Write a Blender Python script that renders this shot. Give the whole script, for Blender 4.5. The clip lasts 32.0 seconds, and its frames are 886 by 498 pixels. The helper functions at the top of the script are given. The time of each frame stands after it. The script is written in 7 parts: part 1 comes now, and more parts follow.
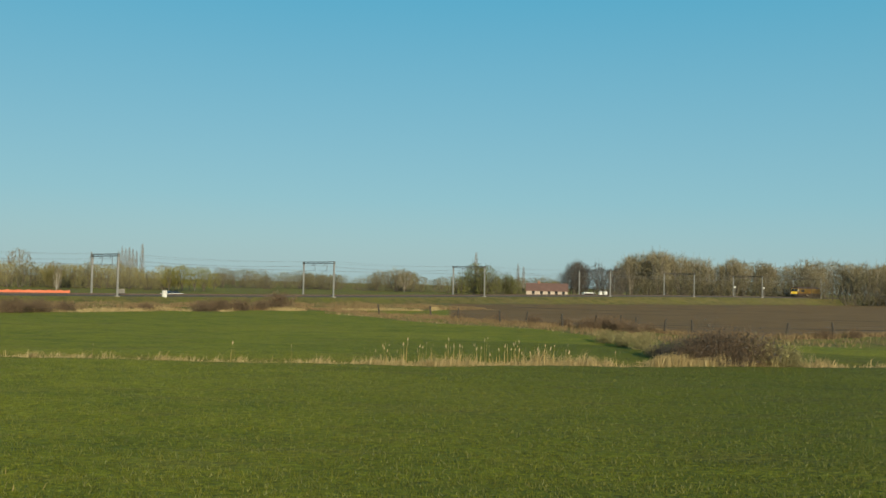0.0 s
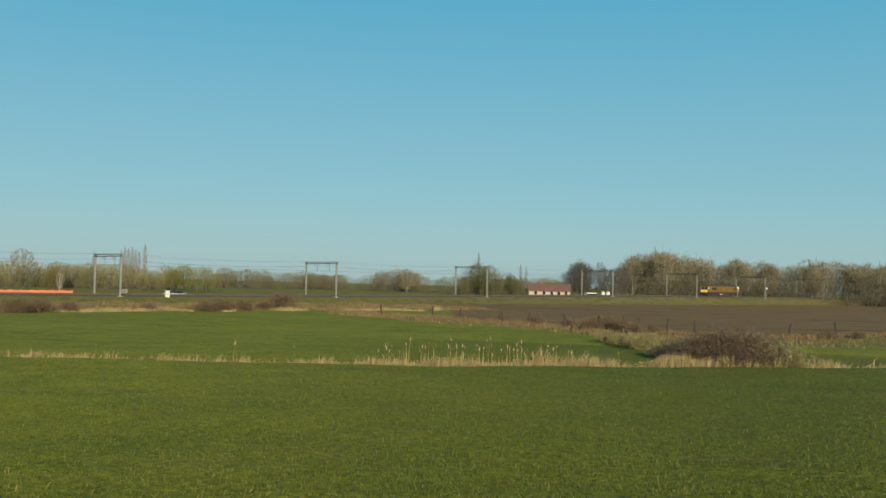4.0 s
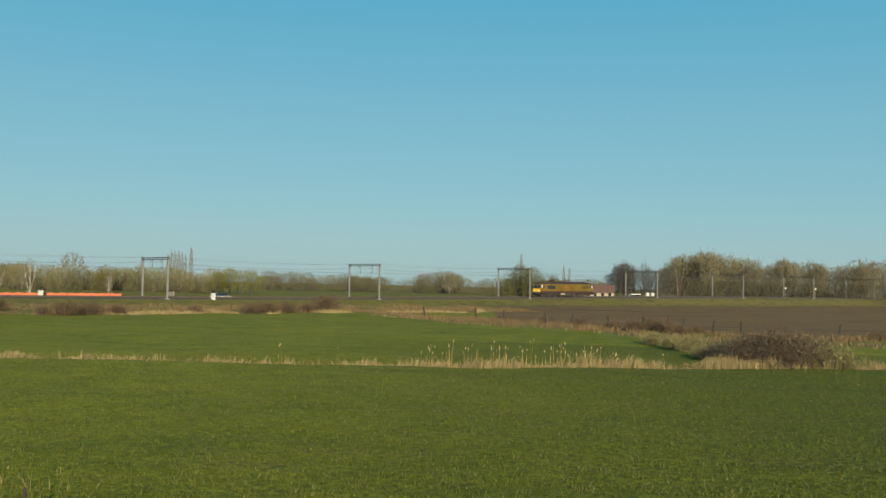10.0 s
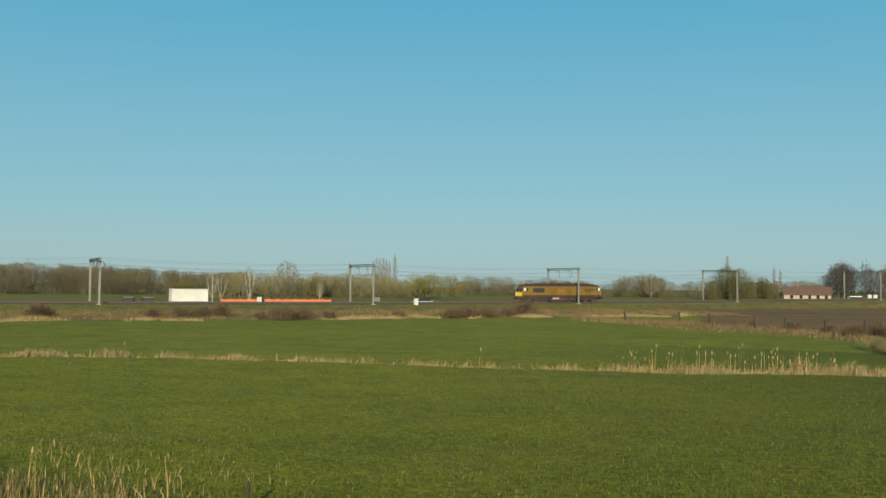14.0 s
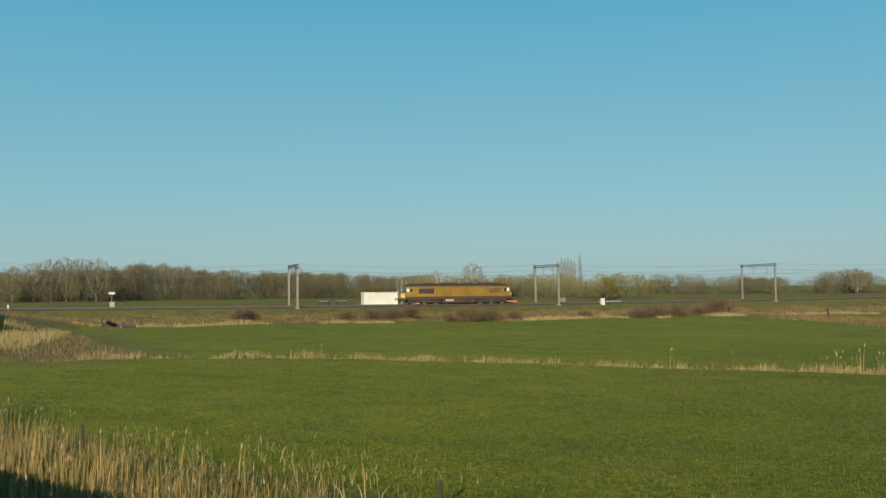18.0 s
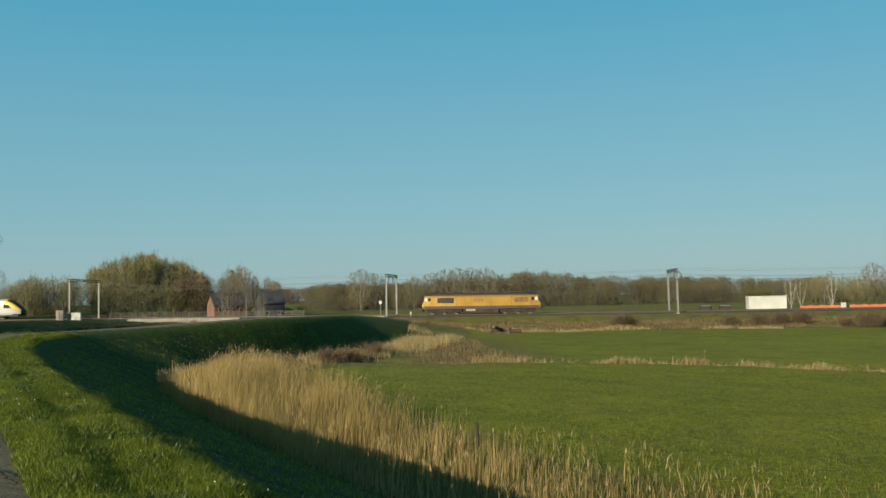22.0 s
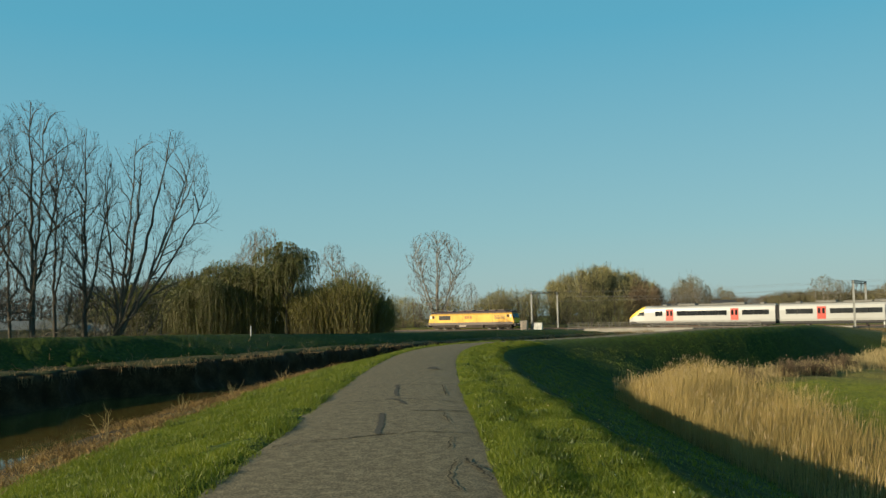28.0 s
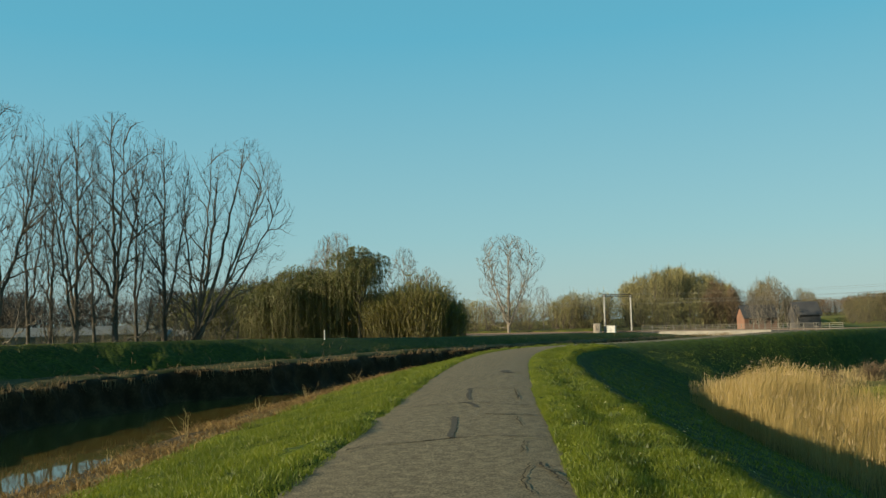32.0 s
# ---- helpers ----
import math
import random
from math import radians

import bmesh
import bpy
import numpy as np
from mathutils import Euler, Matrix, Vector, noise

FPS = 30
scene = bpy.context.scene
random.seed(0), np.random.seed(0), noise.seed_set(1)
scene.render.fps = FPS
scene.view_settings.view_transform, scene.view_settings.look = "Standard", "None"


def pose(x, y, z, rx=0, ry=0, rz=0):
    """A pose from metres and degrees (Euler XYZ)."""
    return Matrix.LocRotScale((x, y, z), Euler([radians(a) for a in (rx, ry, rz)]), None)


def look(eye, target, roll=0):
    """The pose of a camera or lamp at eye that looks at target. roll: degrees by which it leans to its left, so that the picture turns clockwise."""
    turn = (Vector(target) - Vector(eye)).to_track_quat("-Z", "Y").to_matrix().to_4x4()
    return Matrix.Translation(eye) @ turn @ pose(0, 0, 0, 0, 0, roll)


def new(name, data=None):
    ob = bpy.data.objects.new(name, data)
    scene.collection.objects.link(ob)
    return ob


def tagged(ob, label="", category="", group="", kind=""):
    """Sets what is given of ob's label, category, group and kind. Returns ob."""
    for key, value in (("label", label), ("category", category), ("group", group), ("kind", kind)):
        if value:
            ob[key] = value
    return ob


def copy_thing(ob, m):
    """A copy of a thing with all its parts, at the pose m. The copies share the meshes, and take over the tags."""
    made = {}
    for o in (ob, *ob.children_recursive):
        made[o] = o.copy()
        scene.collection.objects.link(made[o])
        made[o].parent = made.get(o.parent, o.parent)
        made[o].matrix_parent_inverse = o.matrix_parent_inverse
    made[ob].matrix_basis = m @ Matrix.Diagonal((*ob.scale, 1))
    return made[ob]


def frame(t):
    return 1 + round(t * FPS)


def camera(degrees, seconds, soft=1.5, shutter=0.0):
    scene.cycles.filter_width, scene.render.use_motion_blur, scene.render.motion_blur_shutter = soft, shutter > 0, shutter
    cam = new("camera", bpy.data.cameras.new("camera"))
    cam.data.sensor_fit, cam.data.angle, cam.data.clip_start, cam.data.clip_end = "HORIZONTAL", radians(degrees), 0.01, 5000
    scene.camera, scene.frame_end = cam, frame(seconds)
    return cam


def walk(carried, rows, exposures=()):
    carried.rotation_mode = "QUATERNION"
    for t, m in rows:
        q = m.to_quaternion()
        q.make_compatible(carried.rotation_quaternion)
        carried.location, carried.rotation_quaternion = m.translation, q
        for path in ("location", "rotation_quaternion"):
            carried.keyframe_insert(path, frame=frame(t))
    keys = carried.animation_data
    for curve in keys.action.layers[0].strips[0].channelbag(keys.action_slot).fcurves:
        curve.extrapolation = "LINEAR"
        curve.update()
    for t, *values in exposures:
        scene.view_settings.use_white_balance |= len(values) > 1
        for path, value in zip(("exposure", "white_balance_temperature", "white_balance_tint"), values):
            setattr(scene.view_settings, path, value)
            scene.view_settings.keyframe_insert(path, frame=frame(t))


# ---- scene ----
FOV = 51.24
cam = camera(FOV, 32.0)
EYE = 1.6
# seconds, yaw, pitch, roll of a camera held on one spot and panned
ROWS = [
    (0.0, 0.02, 2.2, -1.38), (0.5, 0.08, 2.25, -1.41), (1.0, 0.11, 2.25, -1.41), (1.5, 0.09, 2.27, -1.42),
    (2.0, 0.09, 2.28, -1.46), (2.5, 0.16, 2.21, -1.38), (4.5, 0.18, 2.21, -1.4), (5.0, 0.35, 2.25, -1.39),
    (5.5, 1.16, 2.26, -1.29), (6.0, 1.22, 2.26, -1.29), (6.5, 1.27, 2.26, -1.29), (7.0, 1.22, 2.26, -1.29),
    (7.5, 1.22, 2.26, -1.29), (8.0, 1.22, 2.26, -1.29), (8.5, 1.24, 2.26, -1.29), (9.0, 1.27, 2.26, -1.3),
    (9.5, 1.58, 2.26, -1.25), (10.0, 2.82, 2.26, -1.18), (10.5, 3.91, 2.25, -1.14), (11.0, 4.51, 2.25, -1.1),
    (11.5, 6.12, 2.26, -1.06), (12.0, 7.5, 2.28, -0.95), (12.5, 9.24, 2.34, -0.85), (13.0, 11.39, 2.31, -0.81),
    (13.5, 13.61, 2.35, -0.62), (14.0, 15.1, 2.34, -0.63), (14.5, 16.77, 2.34, -0.45), (16.5, 21.86, 2.42, 0.02),
    (17.0, 23.68, 2.43, 0.11), (17.5, 25.49, 2.4, 0.25), (18.0, 26.54, 2.36, 0.39), (18.5, 28.05, 2.54, 0.4),
    (19.0, 30.75, 2.73, 0.35), (19.5, 34.99, 2.54, 0.73), (20.0, 37.52, 2.56, 0.69), (20.5, 39.38, 2.62, 0.78),
    (21.0, 41.08, 2.92, 0.84), (21.5, 44.67, 2.87, 1.1), (22.0, 49.71, 3.01, 1.18), (22.5, 54.53, 3.22, 1.38),
    (23.0, 58.14, 3.42, 1.53), (23.5, 59.95, 3.48, 1.51), (24.0, 63.31, 3.66, 1.64), (24.5, 66.14, 3.83, 1.66),
    (25.0, 69.28, 3.95, 1.74), (25.5, 71.2, 4.04, 1.7), (27.5, 76.19, 4.23, 1.5), (28.0, 77.18, 4.28, 1.52),
    (28.5, 78.62, 4.5, 1.71), (29.0, 79.14, 4.42, 1.65), (29.5, 79.76, 4.42, 1.57), (30.0, 80.28, 4.43, 1.55),
    (30.5, 80.92, 4.44, 1.64), (31.0, 81.2, 4.67, 1.72), (31.5, 81.28, 4.6, 1.76), (32.0, 81.61, 4.62, 1.76),
]
walk(cam, [(t, pose(0, 0, EYE, 90 + p, r, y)) for t, y, p, r in ROWS], [(0.0, 0.83, 6430, 10), (14.0, 0.83, 6430, 10), (19.0, 0.78, 6420, 10), (25.0, 0.73, 6450, 10), (28.0, 0.86, 6780, 10), (32.0, 1.0, 6950, 10)])

# ---- light ----
SUN_AZ, SUN_EL = 193.0, 15.6   # degrees; azimuth counted from +y towards -x
sun_dir = Vector((-math.sin(radians(SUN_AZ)) * math.cos(radians(SUN_EL)), math.cos(radians(SUN_AZ)) * math.cos(radians(SUN_EL)), math.sin(radians(SUN_EL))))
world = bpy.data.worlds.new("world")
scene.world = world
world.use_nodes = True
wn, wl = world.node_tree.nodes, world.node_tree.links
sky = wn.new("ShaderNodeTexSky")
sky.sky_type, sky.sun_disc = "NISHITA", False
sky.sun_elevation, sky.sun_rotation = radians(SUN_EL), math.atan2(sun_dir.x, sun_dir.y)
sky.altitude, sky.air_density, sky.dust_density, sky.ozone_density = 0, 1.0, 1.0, 1.6
up = wn.new("ShaderNodeTexCoord")
split = wn.new("ShaderNodeSeparateXYZ")
haze = wn.new("ShaderNodeValToRGB")                 # even spring haze over the clear sky, paler towards the horizon
wl.new(up.outputs["Generated"], split.inputs[0])
wl.new(split.outputs[2], haze.inputs[0])
for stop, colour in ((0.0, (0.30, 0.44, 0.455)), (0.09, (0.20, 0.42, 0.485)), (0.30, (0.072, 0.345, 0.49)), (1.0, (0.03, 0.14, 0.25))):
    e = haze.color_ramp.elements[0] if stop == 0 else haze.color_ramp.elements[-1] if stop == 1 else haze.color_ramp.elements.new(stop)
    e.position, e.color = stop, (*colour, 1)
ten = wn.new("ShaderNodeVectorMath")
ten.operation = "SCALE"
ten.inputs[3].default_value = 10.0
wl.new(haze.outputs[0], ten.inputs[0])
tint = wn.new("ShaderNodeMix")
tint.data_type = "RGBA"
tint.inputs[0].default_value = 0.85
wl.new(ten.outputs[0], tint.inputs[7])
wl.new(sky.outputs[0], tint.inputs[6])
wl.new(tint.outputs[2], wn["Background"].inputs[0])
wn["Background"].inputs[1].default_value = 0.066
sun = new("sun", bpy.data.lights.new("sun", "SUN"))
sun.data.energy, sun.data.angle, sun.data.color = 4.3, radians(0.6), (1.0, 0.87, 0.63)
sun.matrix_world = look(sun_dir * 400, (0, 0, 0))


# ---- materials ----
def material(name, colors, rough=0.8, scale=4.0, fine=40.0, bump=0.2, metal=0.0, spec=0.5, per=0.0, island=0.0, stretch=(1, 1, 1)):
    """A node material: colours blended by coarse and fine noise, with a fine relief. per: change from object to object; island: from piece to piece."""
    m = bpy.data.materials.new(name)
    m.use_nodes = True
    n, l = m.node_tree.nodes, m.node_tree.links
    b = n["Principled BSDF"]
    geo = n.new("ShaderNodeNewGeometry")
    mp = n.new("ShaderNodeMapping")
    mp.inputs["Scale"].default_value = stretch
    co = n.new("ShaderNodeTexCoord")
    l.new(co.outputs["Object"], mp.inputs[0])
    a = n.new("ShaderNodeTexNoise")
    a.inputs["Scale"].default_value, a.inputs["Detail"].default_value = scale, 4
    f = n.new("ShaderNodeTexNoise")
    f.inputs["Scale"].default_value, f.inputs["Detail"].default_value = fine, 3
    l.new(mp.outputs[0], a.inputs["Vector"])
    l.new(mp.outputs[0], f.inputs["Vector"])
    add = n.new("ShaderNodeMath")
    add.operation = "MULTIPLY_ADD"
    add.inputs[1].default_value = 0.45
    l.new(f.outputs[0], add.inputs[0])
    l.new(a.outputs[0], add.inputs[2])
    last = add.outputs[0]
    for amount, source in ((per, "object"), (island, "island")):
        if amount:
            src = n.new("ShaderNodeObjectInfo").outputs["Random"] if source == "object" else geo.outputs["Random Per Island"]
            k = n.new("ShaderNodeMath")
            k.operation = "MULTIPLY_ADD"
            k.inputs[1].default_value = amount
            l.new(src, k.inputs[0])
            l.new(last, k.inputs[2])
            last = k.outputs[0]
    ramp = n.new("ShaderNodeValToRGB")
    lo, hi = 0.45, 1.0 + per + island
    e = ramp.color_ramp.elements
    while len(e) < len(colors):
        e.new(0.5)
    for i, c in enumerate(colors):
        e[i].position = min(1.0, (lo + (hi - lo) * i / max(1, len(colors) - 1)) / max(1.0, hi))
        e[i].color = (*c, 1)
    div = n.new("ShaderNodeMath")
    div.operation = "DIVIDE"
    div.inputs[1].default_value = max(1.0, hi)
    l.new(last, div.inputs[0])
    l.new(div.outputs[0], ramp.inputs[0])
    l.new(ramp.outputs[0], b.inputs["Base Color"])
    b.inputs["Roughness"].default_value, b.inputs["Metallic"].default_value = rough, metal
    b.inputs["Specular IOR Level"].default_value = spec
    if bump:
        bp = n.new("ShaderNodeBump")
        bp.inputs["Strength"].default_value, bp.inputs["Distance"].default_value = bump, 0.02
        l.new(f.outputs[0], bp.inputs["Height"])
        l.new(bp.outputs[0], b.inputs["Normal"])
    return m


def leafy(m, amount=0.35):
    """Lets some light through thin leaves and blades."""
    n, l = m.node_tree.nodes, m.node_tree.links
    b = n["Principled BSDF"]
    tr = n.new("ShaderNodeBsdfTranslucent")
    mix = n.new("ShaderNodeMixShader")
    mix.inputs[0].default_value = amount
    src = b.inputs["Base Color"].links[0].from_socket
    l.new(src, tr.inputs[0])
    l.new(b.outputs[0], mix.inputs[1])
    l.new(tr.outputs[0], mix.inputs[2])
    l.new(mix.outputs[0], n["Material Output"].inputs[0])
    return m


M = {}
M["asphalt"] = material("asphalt", [(0.03, 0.024, 0.013), (0.125, 0.098, 0.056), (0.27, 0.215, 0.125)], 0.95, 42.0, 6.0, 0.3, spec=0.2)
M["tar"] = material("tar", [(0.048, 0.042, 0.031), (0.085, 0.073, 0.054)], 0.95, 3, 60, 0.3, spec=0.15)
M["crack"] = material("crack", [(0.024, 0.02, 0.012), (0.045, 0.037, 0.023)], 0.95, 3, 60, 0.3, spec=0.1)
M["blade"] = leafy(material("grass_blade", [(0.042, 0.066, 0.005), (0.13, 0.162, 0.009), (0.235, 0.25, 0.02)], 0.55, 0.8, 8, 0, island=0.5), 0.4)
M["field_blade"] = leafy(material("field_blade", [(0.095, 0.104, 0.007), (0.115, 0.122, 0.009), (0.135, 0.138, 0.012)], 0.6, 0.3, 6, 0, island=0.5), 0.35)
M["field_blade_dark"] = leafy(material("field_blade_dark", [(0.045, 0.056, 0.005), (0.08, 0.088, 0.008), (0.125, 0.12, 0.014)], 0.6, 0.3, 6, 0, island=0.5), 0.35)
M["straw_rust"] = leafy(material("straw_rust", [(0.06, 0.034, 0.010), (0.16, 0.095, 0.028), (0.36, 0.235, 0.075)], 0.85, 0.6, 8, 0, island=0.8), 0.2)
M["twig_pale"] = material("twig_pale", [(0.085, 0.073, 0.038), (0.125, 0.106, 0.056), (0.17, 0.145, 0.08)], 0.9, 0.15, 2, 0, island=0.5)
M["weed"] = leafy(material("weed_leaf", [(0.026, 0.044, 0.005), (0.05, 0.075, 0.008), (0.09, 0.115, 0.013)], 0.6, 0.8, 8, 0, island=0.5), 0.25)
M["flower"] = material("flower", [(0.75, 0.66, 0.25), (0.8, 0.76, 0.55)], 0.7, 5, 20, 0, island=0.6)
M["reed"] = leafy(material("reed", [(0.19, 0.13, 0.038), (0.31, 0.218, 0.068), (0.42, 0.305, 0.108)], 0.7, 0.4, 8, 0, island=0.7), 0.3)
M["plume"] = leafy(material("reed_plume", [(0.30, 0.215, 0.105), (0.42, 0.31, 0.17)], 0.8, 2, 20, 0, island=0.4), 0.3)
M["straw"] = leafy(material("straw", [(0.19, 0.137, 0.055), (0.31, 0.235, 0.10), (0.42, 0.335, 0.165)], 0.8, 0.5, 8, 0, island=0.7), 0.3)
M["bark"] = material("bark", [(0.045, 0.038, 0.028), (0.08, 0.067, 0.05), (0.12, 0.10, 0.075)], 0.95, 2.0, 14, 0.6)
M["bark_pale"] = material("bark_pale", [(0.13, 0.11, 0.085), (0.22, 0.19, 0.15)], 0.95, 2.0, 14, 0.6)
M["bark_birch"] = material("bark_birch", [(0.22, 0.20, 0.17), (0.36, 0.33, 0.28), (0.46, 0.43, 0.37)], 0.9, 2.0, 14, 0.4)
M["twig"] = material("twig", [(0.085, 0.072, 0.054), (0.125, 0.107, 0.08), (0.17, 0.145, 0.11)], 0.9, 0.15, 2, 0, island=0.5)
M["leaf_olive"] = leafy(material("leaf_olive", [(0.068, 0.07, 0.012), (0.105, 0.104, 0.018), (0.14, 0.136, 0.026)], 0.6, 0.2, 2, 0, island=0.4), 0.5)
M["twig_dark"] = material("twig_dark", [(0.035, 0.031, 0.025), (0.055, 0.048, 0.038)], 0.9, 0.15, 2, 0, island=0.5)
M["twig_grey"] = material("twig_grey", [(0.06, 0.053, 0.043), (0.095, 0.083, 0.066)], 0.9, 0.15, 2, 0, island=0.5)
M["straw_brown"] = leafy(material("straw_brown", [(0.075, 0.048, 0.02), (0.15, 0.10, 0.043), (0.24, 0.17, 0.08)], 0.85, 0.6, 8, 0, island=0.8), 0.2)
M["twig_red"] = material("twig_red", [(0.055, 0.036, 0.02), (0.095, 0.063, 0.034), (0.145, 0.1, 0.055)], 0.9, 0.3, 2, 0, island=0.5)
M["twig_olive"] = material("twig_olive", [(0.11, 0.098, 0.04), (0.16, 0.142, 0.056), (0.215, 0.19, 0.074)], 0.9, 0.1, 2, 0, island=0.5)
M["twig_moss"] = material("twig_moss", [(0.06, 0.054, 0.025), (0.092, 0.081, 0.037), (0.13, 0.113, 0.052)], 0.9, 0.1, 2, 0, island=0.5)
M["leaf"] = leafy(material("leaf_young", [(0.085, 0.08, 0.013), (0.135, 0.122, 0.02), (0.18, 0.16, 0.03)], 0.6, 0.2, 2, 0, island=0.6), 0.35)
M["leaf_yellow"] = leafy(material("leaf_yellow", [(0.13, 0.122, 0.018), (0.20, 0.18, 0.028), (0.26, 0.23, 0.045)], 0.6, 0.2, 2, 0, island=0.6), 0.45)
M["leaf_dark"] = leafy(material("leaf_dark", [(0.052, 0.058, 0.010), (0.088, 0.092, 0.016), (0.125, 0.124, 0.024)], 0.6, 0.2, 2, 0, island=0.6), 0.25)
M["concrete"] = material("concrete", [(0.15, 0.14, 0.115), (0.21, 0.195, 0.165), (0.28, 0.26, 0.22)], 0.9, 0.6, 12, 0.2)
M["steel"] = material("galvanised_steel", [(0.17, 0.175, 0.165), (0.25, 0.25, 0.235)], 0.6, 1.0, 20, 0.1, 0.4)
M["steel_dark"] = material("dark_steel", [(0.06, 0.06, 0.055), (0.11, 0.105, 0.095)], 0.6, 1.0, 20, 0.1, 0.3)
M["post_steel"] = material("dull_steel", [(0.10, 0.095, 0.08), (0.15, 0.14, 0.12)], 0.7, 1.0, 20, 0.1, 0.2)
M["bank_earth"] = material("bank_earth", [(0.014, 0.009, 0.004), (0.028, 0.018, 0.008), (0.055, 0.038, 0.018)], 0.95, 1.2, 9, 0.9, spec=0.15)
M["bank_turf"] = material("bank_turf", [(0.02, 0.026, 0.005), (0.04, 0.04, 0.01), (0.09, 0.07, 0.028)], 0.95, 0.9, 12, 0.9, spec=0.15)
M["grime"] = material("rusty_grime", [(0.014, 0.010, 0.007), (0.028, 0.020, 0.013), (0.048, 0.036, 0.024)], 0.85, 1.2, 12, 0.3)
M["wire"] = material("wire", [(0.09, 0.088, 0.08), (0.12, 0.115, 0.1)], 0.5, 1.0, 20, 0, 0.3)
M["ballast"] = material("ballast", [(0.03, 0.027, 0.02), (0.048, 0.043, 0.032), (0.07, 0.061, 0.047)], 0.95, 1.5, 14, 0.9)
M["rail"] = material("rail_steel", [(0.05, 0.034, 0.024), (0.09, 0.062, 0.045)], 0.75, 1, 20, 0.2, 0.2)
M["log"] = material("old_wood", [(0.035, 0.025, 0.016), (0.075, 0.053, 0.033), (0.13, 0.092, 0.058)], 0.95, 3, 20, 0.5)
M["post"] = material("weathered_post", [(0.02, 0.017, 0.012), (0.045, 0.037, 0.027)], 0.95, 4, 40, 0.5)
M["white"] = material("white_paint", [(0.40, 0.40, 0.37), (0.52, 0.52, 0.48)], 0.6, 0.6, 12, 0.05)
M["emu_white"] = material("train_white", [(0.31, 0.31, 0.295), (0.36, 0.36, 0.34)], 0.35, 0.4, 6, 0.02)
M["red"] = material("train_red", [(0.42, 0.035, 0.018), (0.52, 0.05, 0.028)], 0.4, 0.6, 8, 0.02)
M["yellow"] = material("signal_yellow", [(0.62, 0.40, 0.015), (0.70, 0.46, 0.02)], 0.4, 0.6, 8, 0.02)
M["gold"] = material("loco_gold", [(0.225, 0.135, 0.026), (0.275, 0.166, 0.034), (0.33, 0.20, 0.044)], 0.5, 0.5, 7, 0.03, 0.7)
M["mark"] = material("faded_mark", [(0.20, 0.075, 0.018), (0.25, 0.10, 0.02)], 0.6, 0.6, 8, 0.02)
M["maroon"] = material("loco_maroon", [(0.03, 0.016, 0.012), (0.05, 0.026, 0.019)], 0.5, 0.5, 7, 0.03)
M["black"] = material("dark_frame", [(0.012, 0.0115, 0.011), (0.028, 0.026, 0.024)], 0.7, 1.0, 12, 0.2)
M["grey_roof"] = material("grey_roof", [(0.13, 0.126, 0.112), (0.19, 0.183, 0.165)], 0.9, 0.8, 10, 0.05)
M["glass"] = material("dark_glass", [(0.012, 0.014, 0.016), (0.025, 0.028, 0.03)], 0.08, 0.5, 5, 0.0, spec=0.8)
M["orange"] = material("orange_netting", [(0.40, 0.09, 0.035), (0.52, 0.15, 0.07)], 0.7, 0.6, 10, 0.2)
M["brick"] = material("brick_wall", [(0.12, 0.062, 0.04), (0.19, 0.1, 0.065)], 0.9, 0.5, 10, 0.2)
M["roof_tile"] = material("red_roof_tile", [(0.085, 0.046, 0.034), (0.125, 0.07, 0.052)], 0.85, 0.5, 8, 0.3)
M["roof_dark"] = material("dark_roof", [(0.03, 0.03, 0.032), (0.06, 0.058, 0.058)], 0.8, 0.5, 8, 0.3)
M["plaster"] = material("pale_plaster", [(0.25, 0.205, 0.165), (0.33, 0.28, 0.23)], 0.9, 0.5, 8, 0.1)
M["shed"] = material("grey_sheeting", [(0.10, 0.094, 0.08), (0.16, 0.15, 0.125)], 0.7, 0.4, 8, 0.1, stretch=(4, 4, 0.3))
M["headlight"] = material("lamp_glass", [(0.75, 0.75, 0.7), (0.85, 0.85, 0.8)], 0.15, 1, 10, 0)


# ---- plan: the railway's own axes and the dyke's line ----
PHI = radians(43.5)
NV, SV = Vector((-math.sin(PHI), math.cos(PHI), 0)), Vector((-math.cos(PHI), -math.sin(PHI), 0))
NEAR, FAR = 160.4, 164.7          # centre lines of the two tracks, metres from the eye's foot
FIELD = -2.9
RS = np.array([-700, -400, -290, -245, -195, -130, -80, -36, 0, 26, 50, 80, 99, 150, 700.0])
RZ = np.array([0.1, 0.1, 0.05, -0.08, -0.44, -1.2, -1.5, -1.5, -1.45, -1.3, -1.08, -0.9, -0.8, -0.68, -0.6])


def rail_z(s):
    """Height of the rail heads at the way s along the line (a smoothed profile)."""
    s = np.asarray(s, float)
    return sum(np.interp(s + o, RS, RZ) for o in (-24, -12, 0, 12, 24)) / 5


def trk(s, d, z=0.0):
    """A point s along the railway, d across from the eye, z above the rail heads."""
    p = NV * d + SV * s
    return Vector((p.x, p.y, float(rail_z(s)) + z))


def polar(az, d, z=0.0):
    return Vector((-math.sin(radians(az)) * d, math.cos(radians(az)) * d, z))


DYKE = [(160, -26), (100, -19), (60, -12), (20, -4.3), (0, -0.4), (-8.6, 1.05), (-12.5, 1.95), (-20, 3.5), (-31, 6), (-40, 8.3), (-49, 11.2), (-55, 14.6),
        (-61, 20), (-65.5, 27), (-70, 37), (-78, 49), (-92, 62), (-110, 73), (-128, 82)]


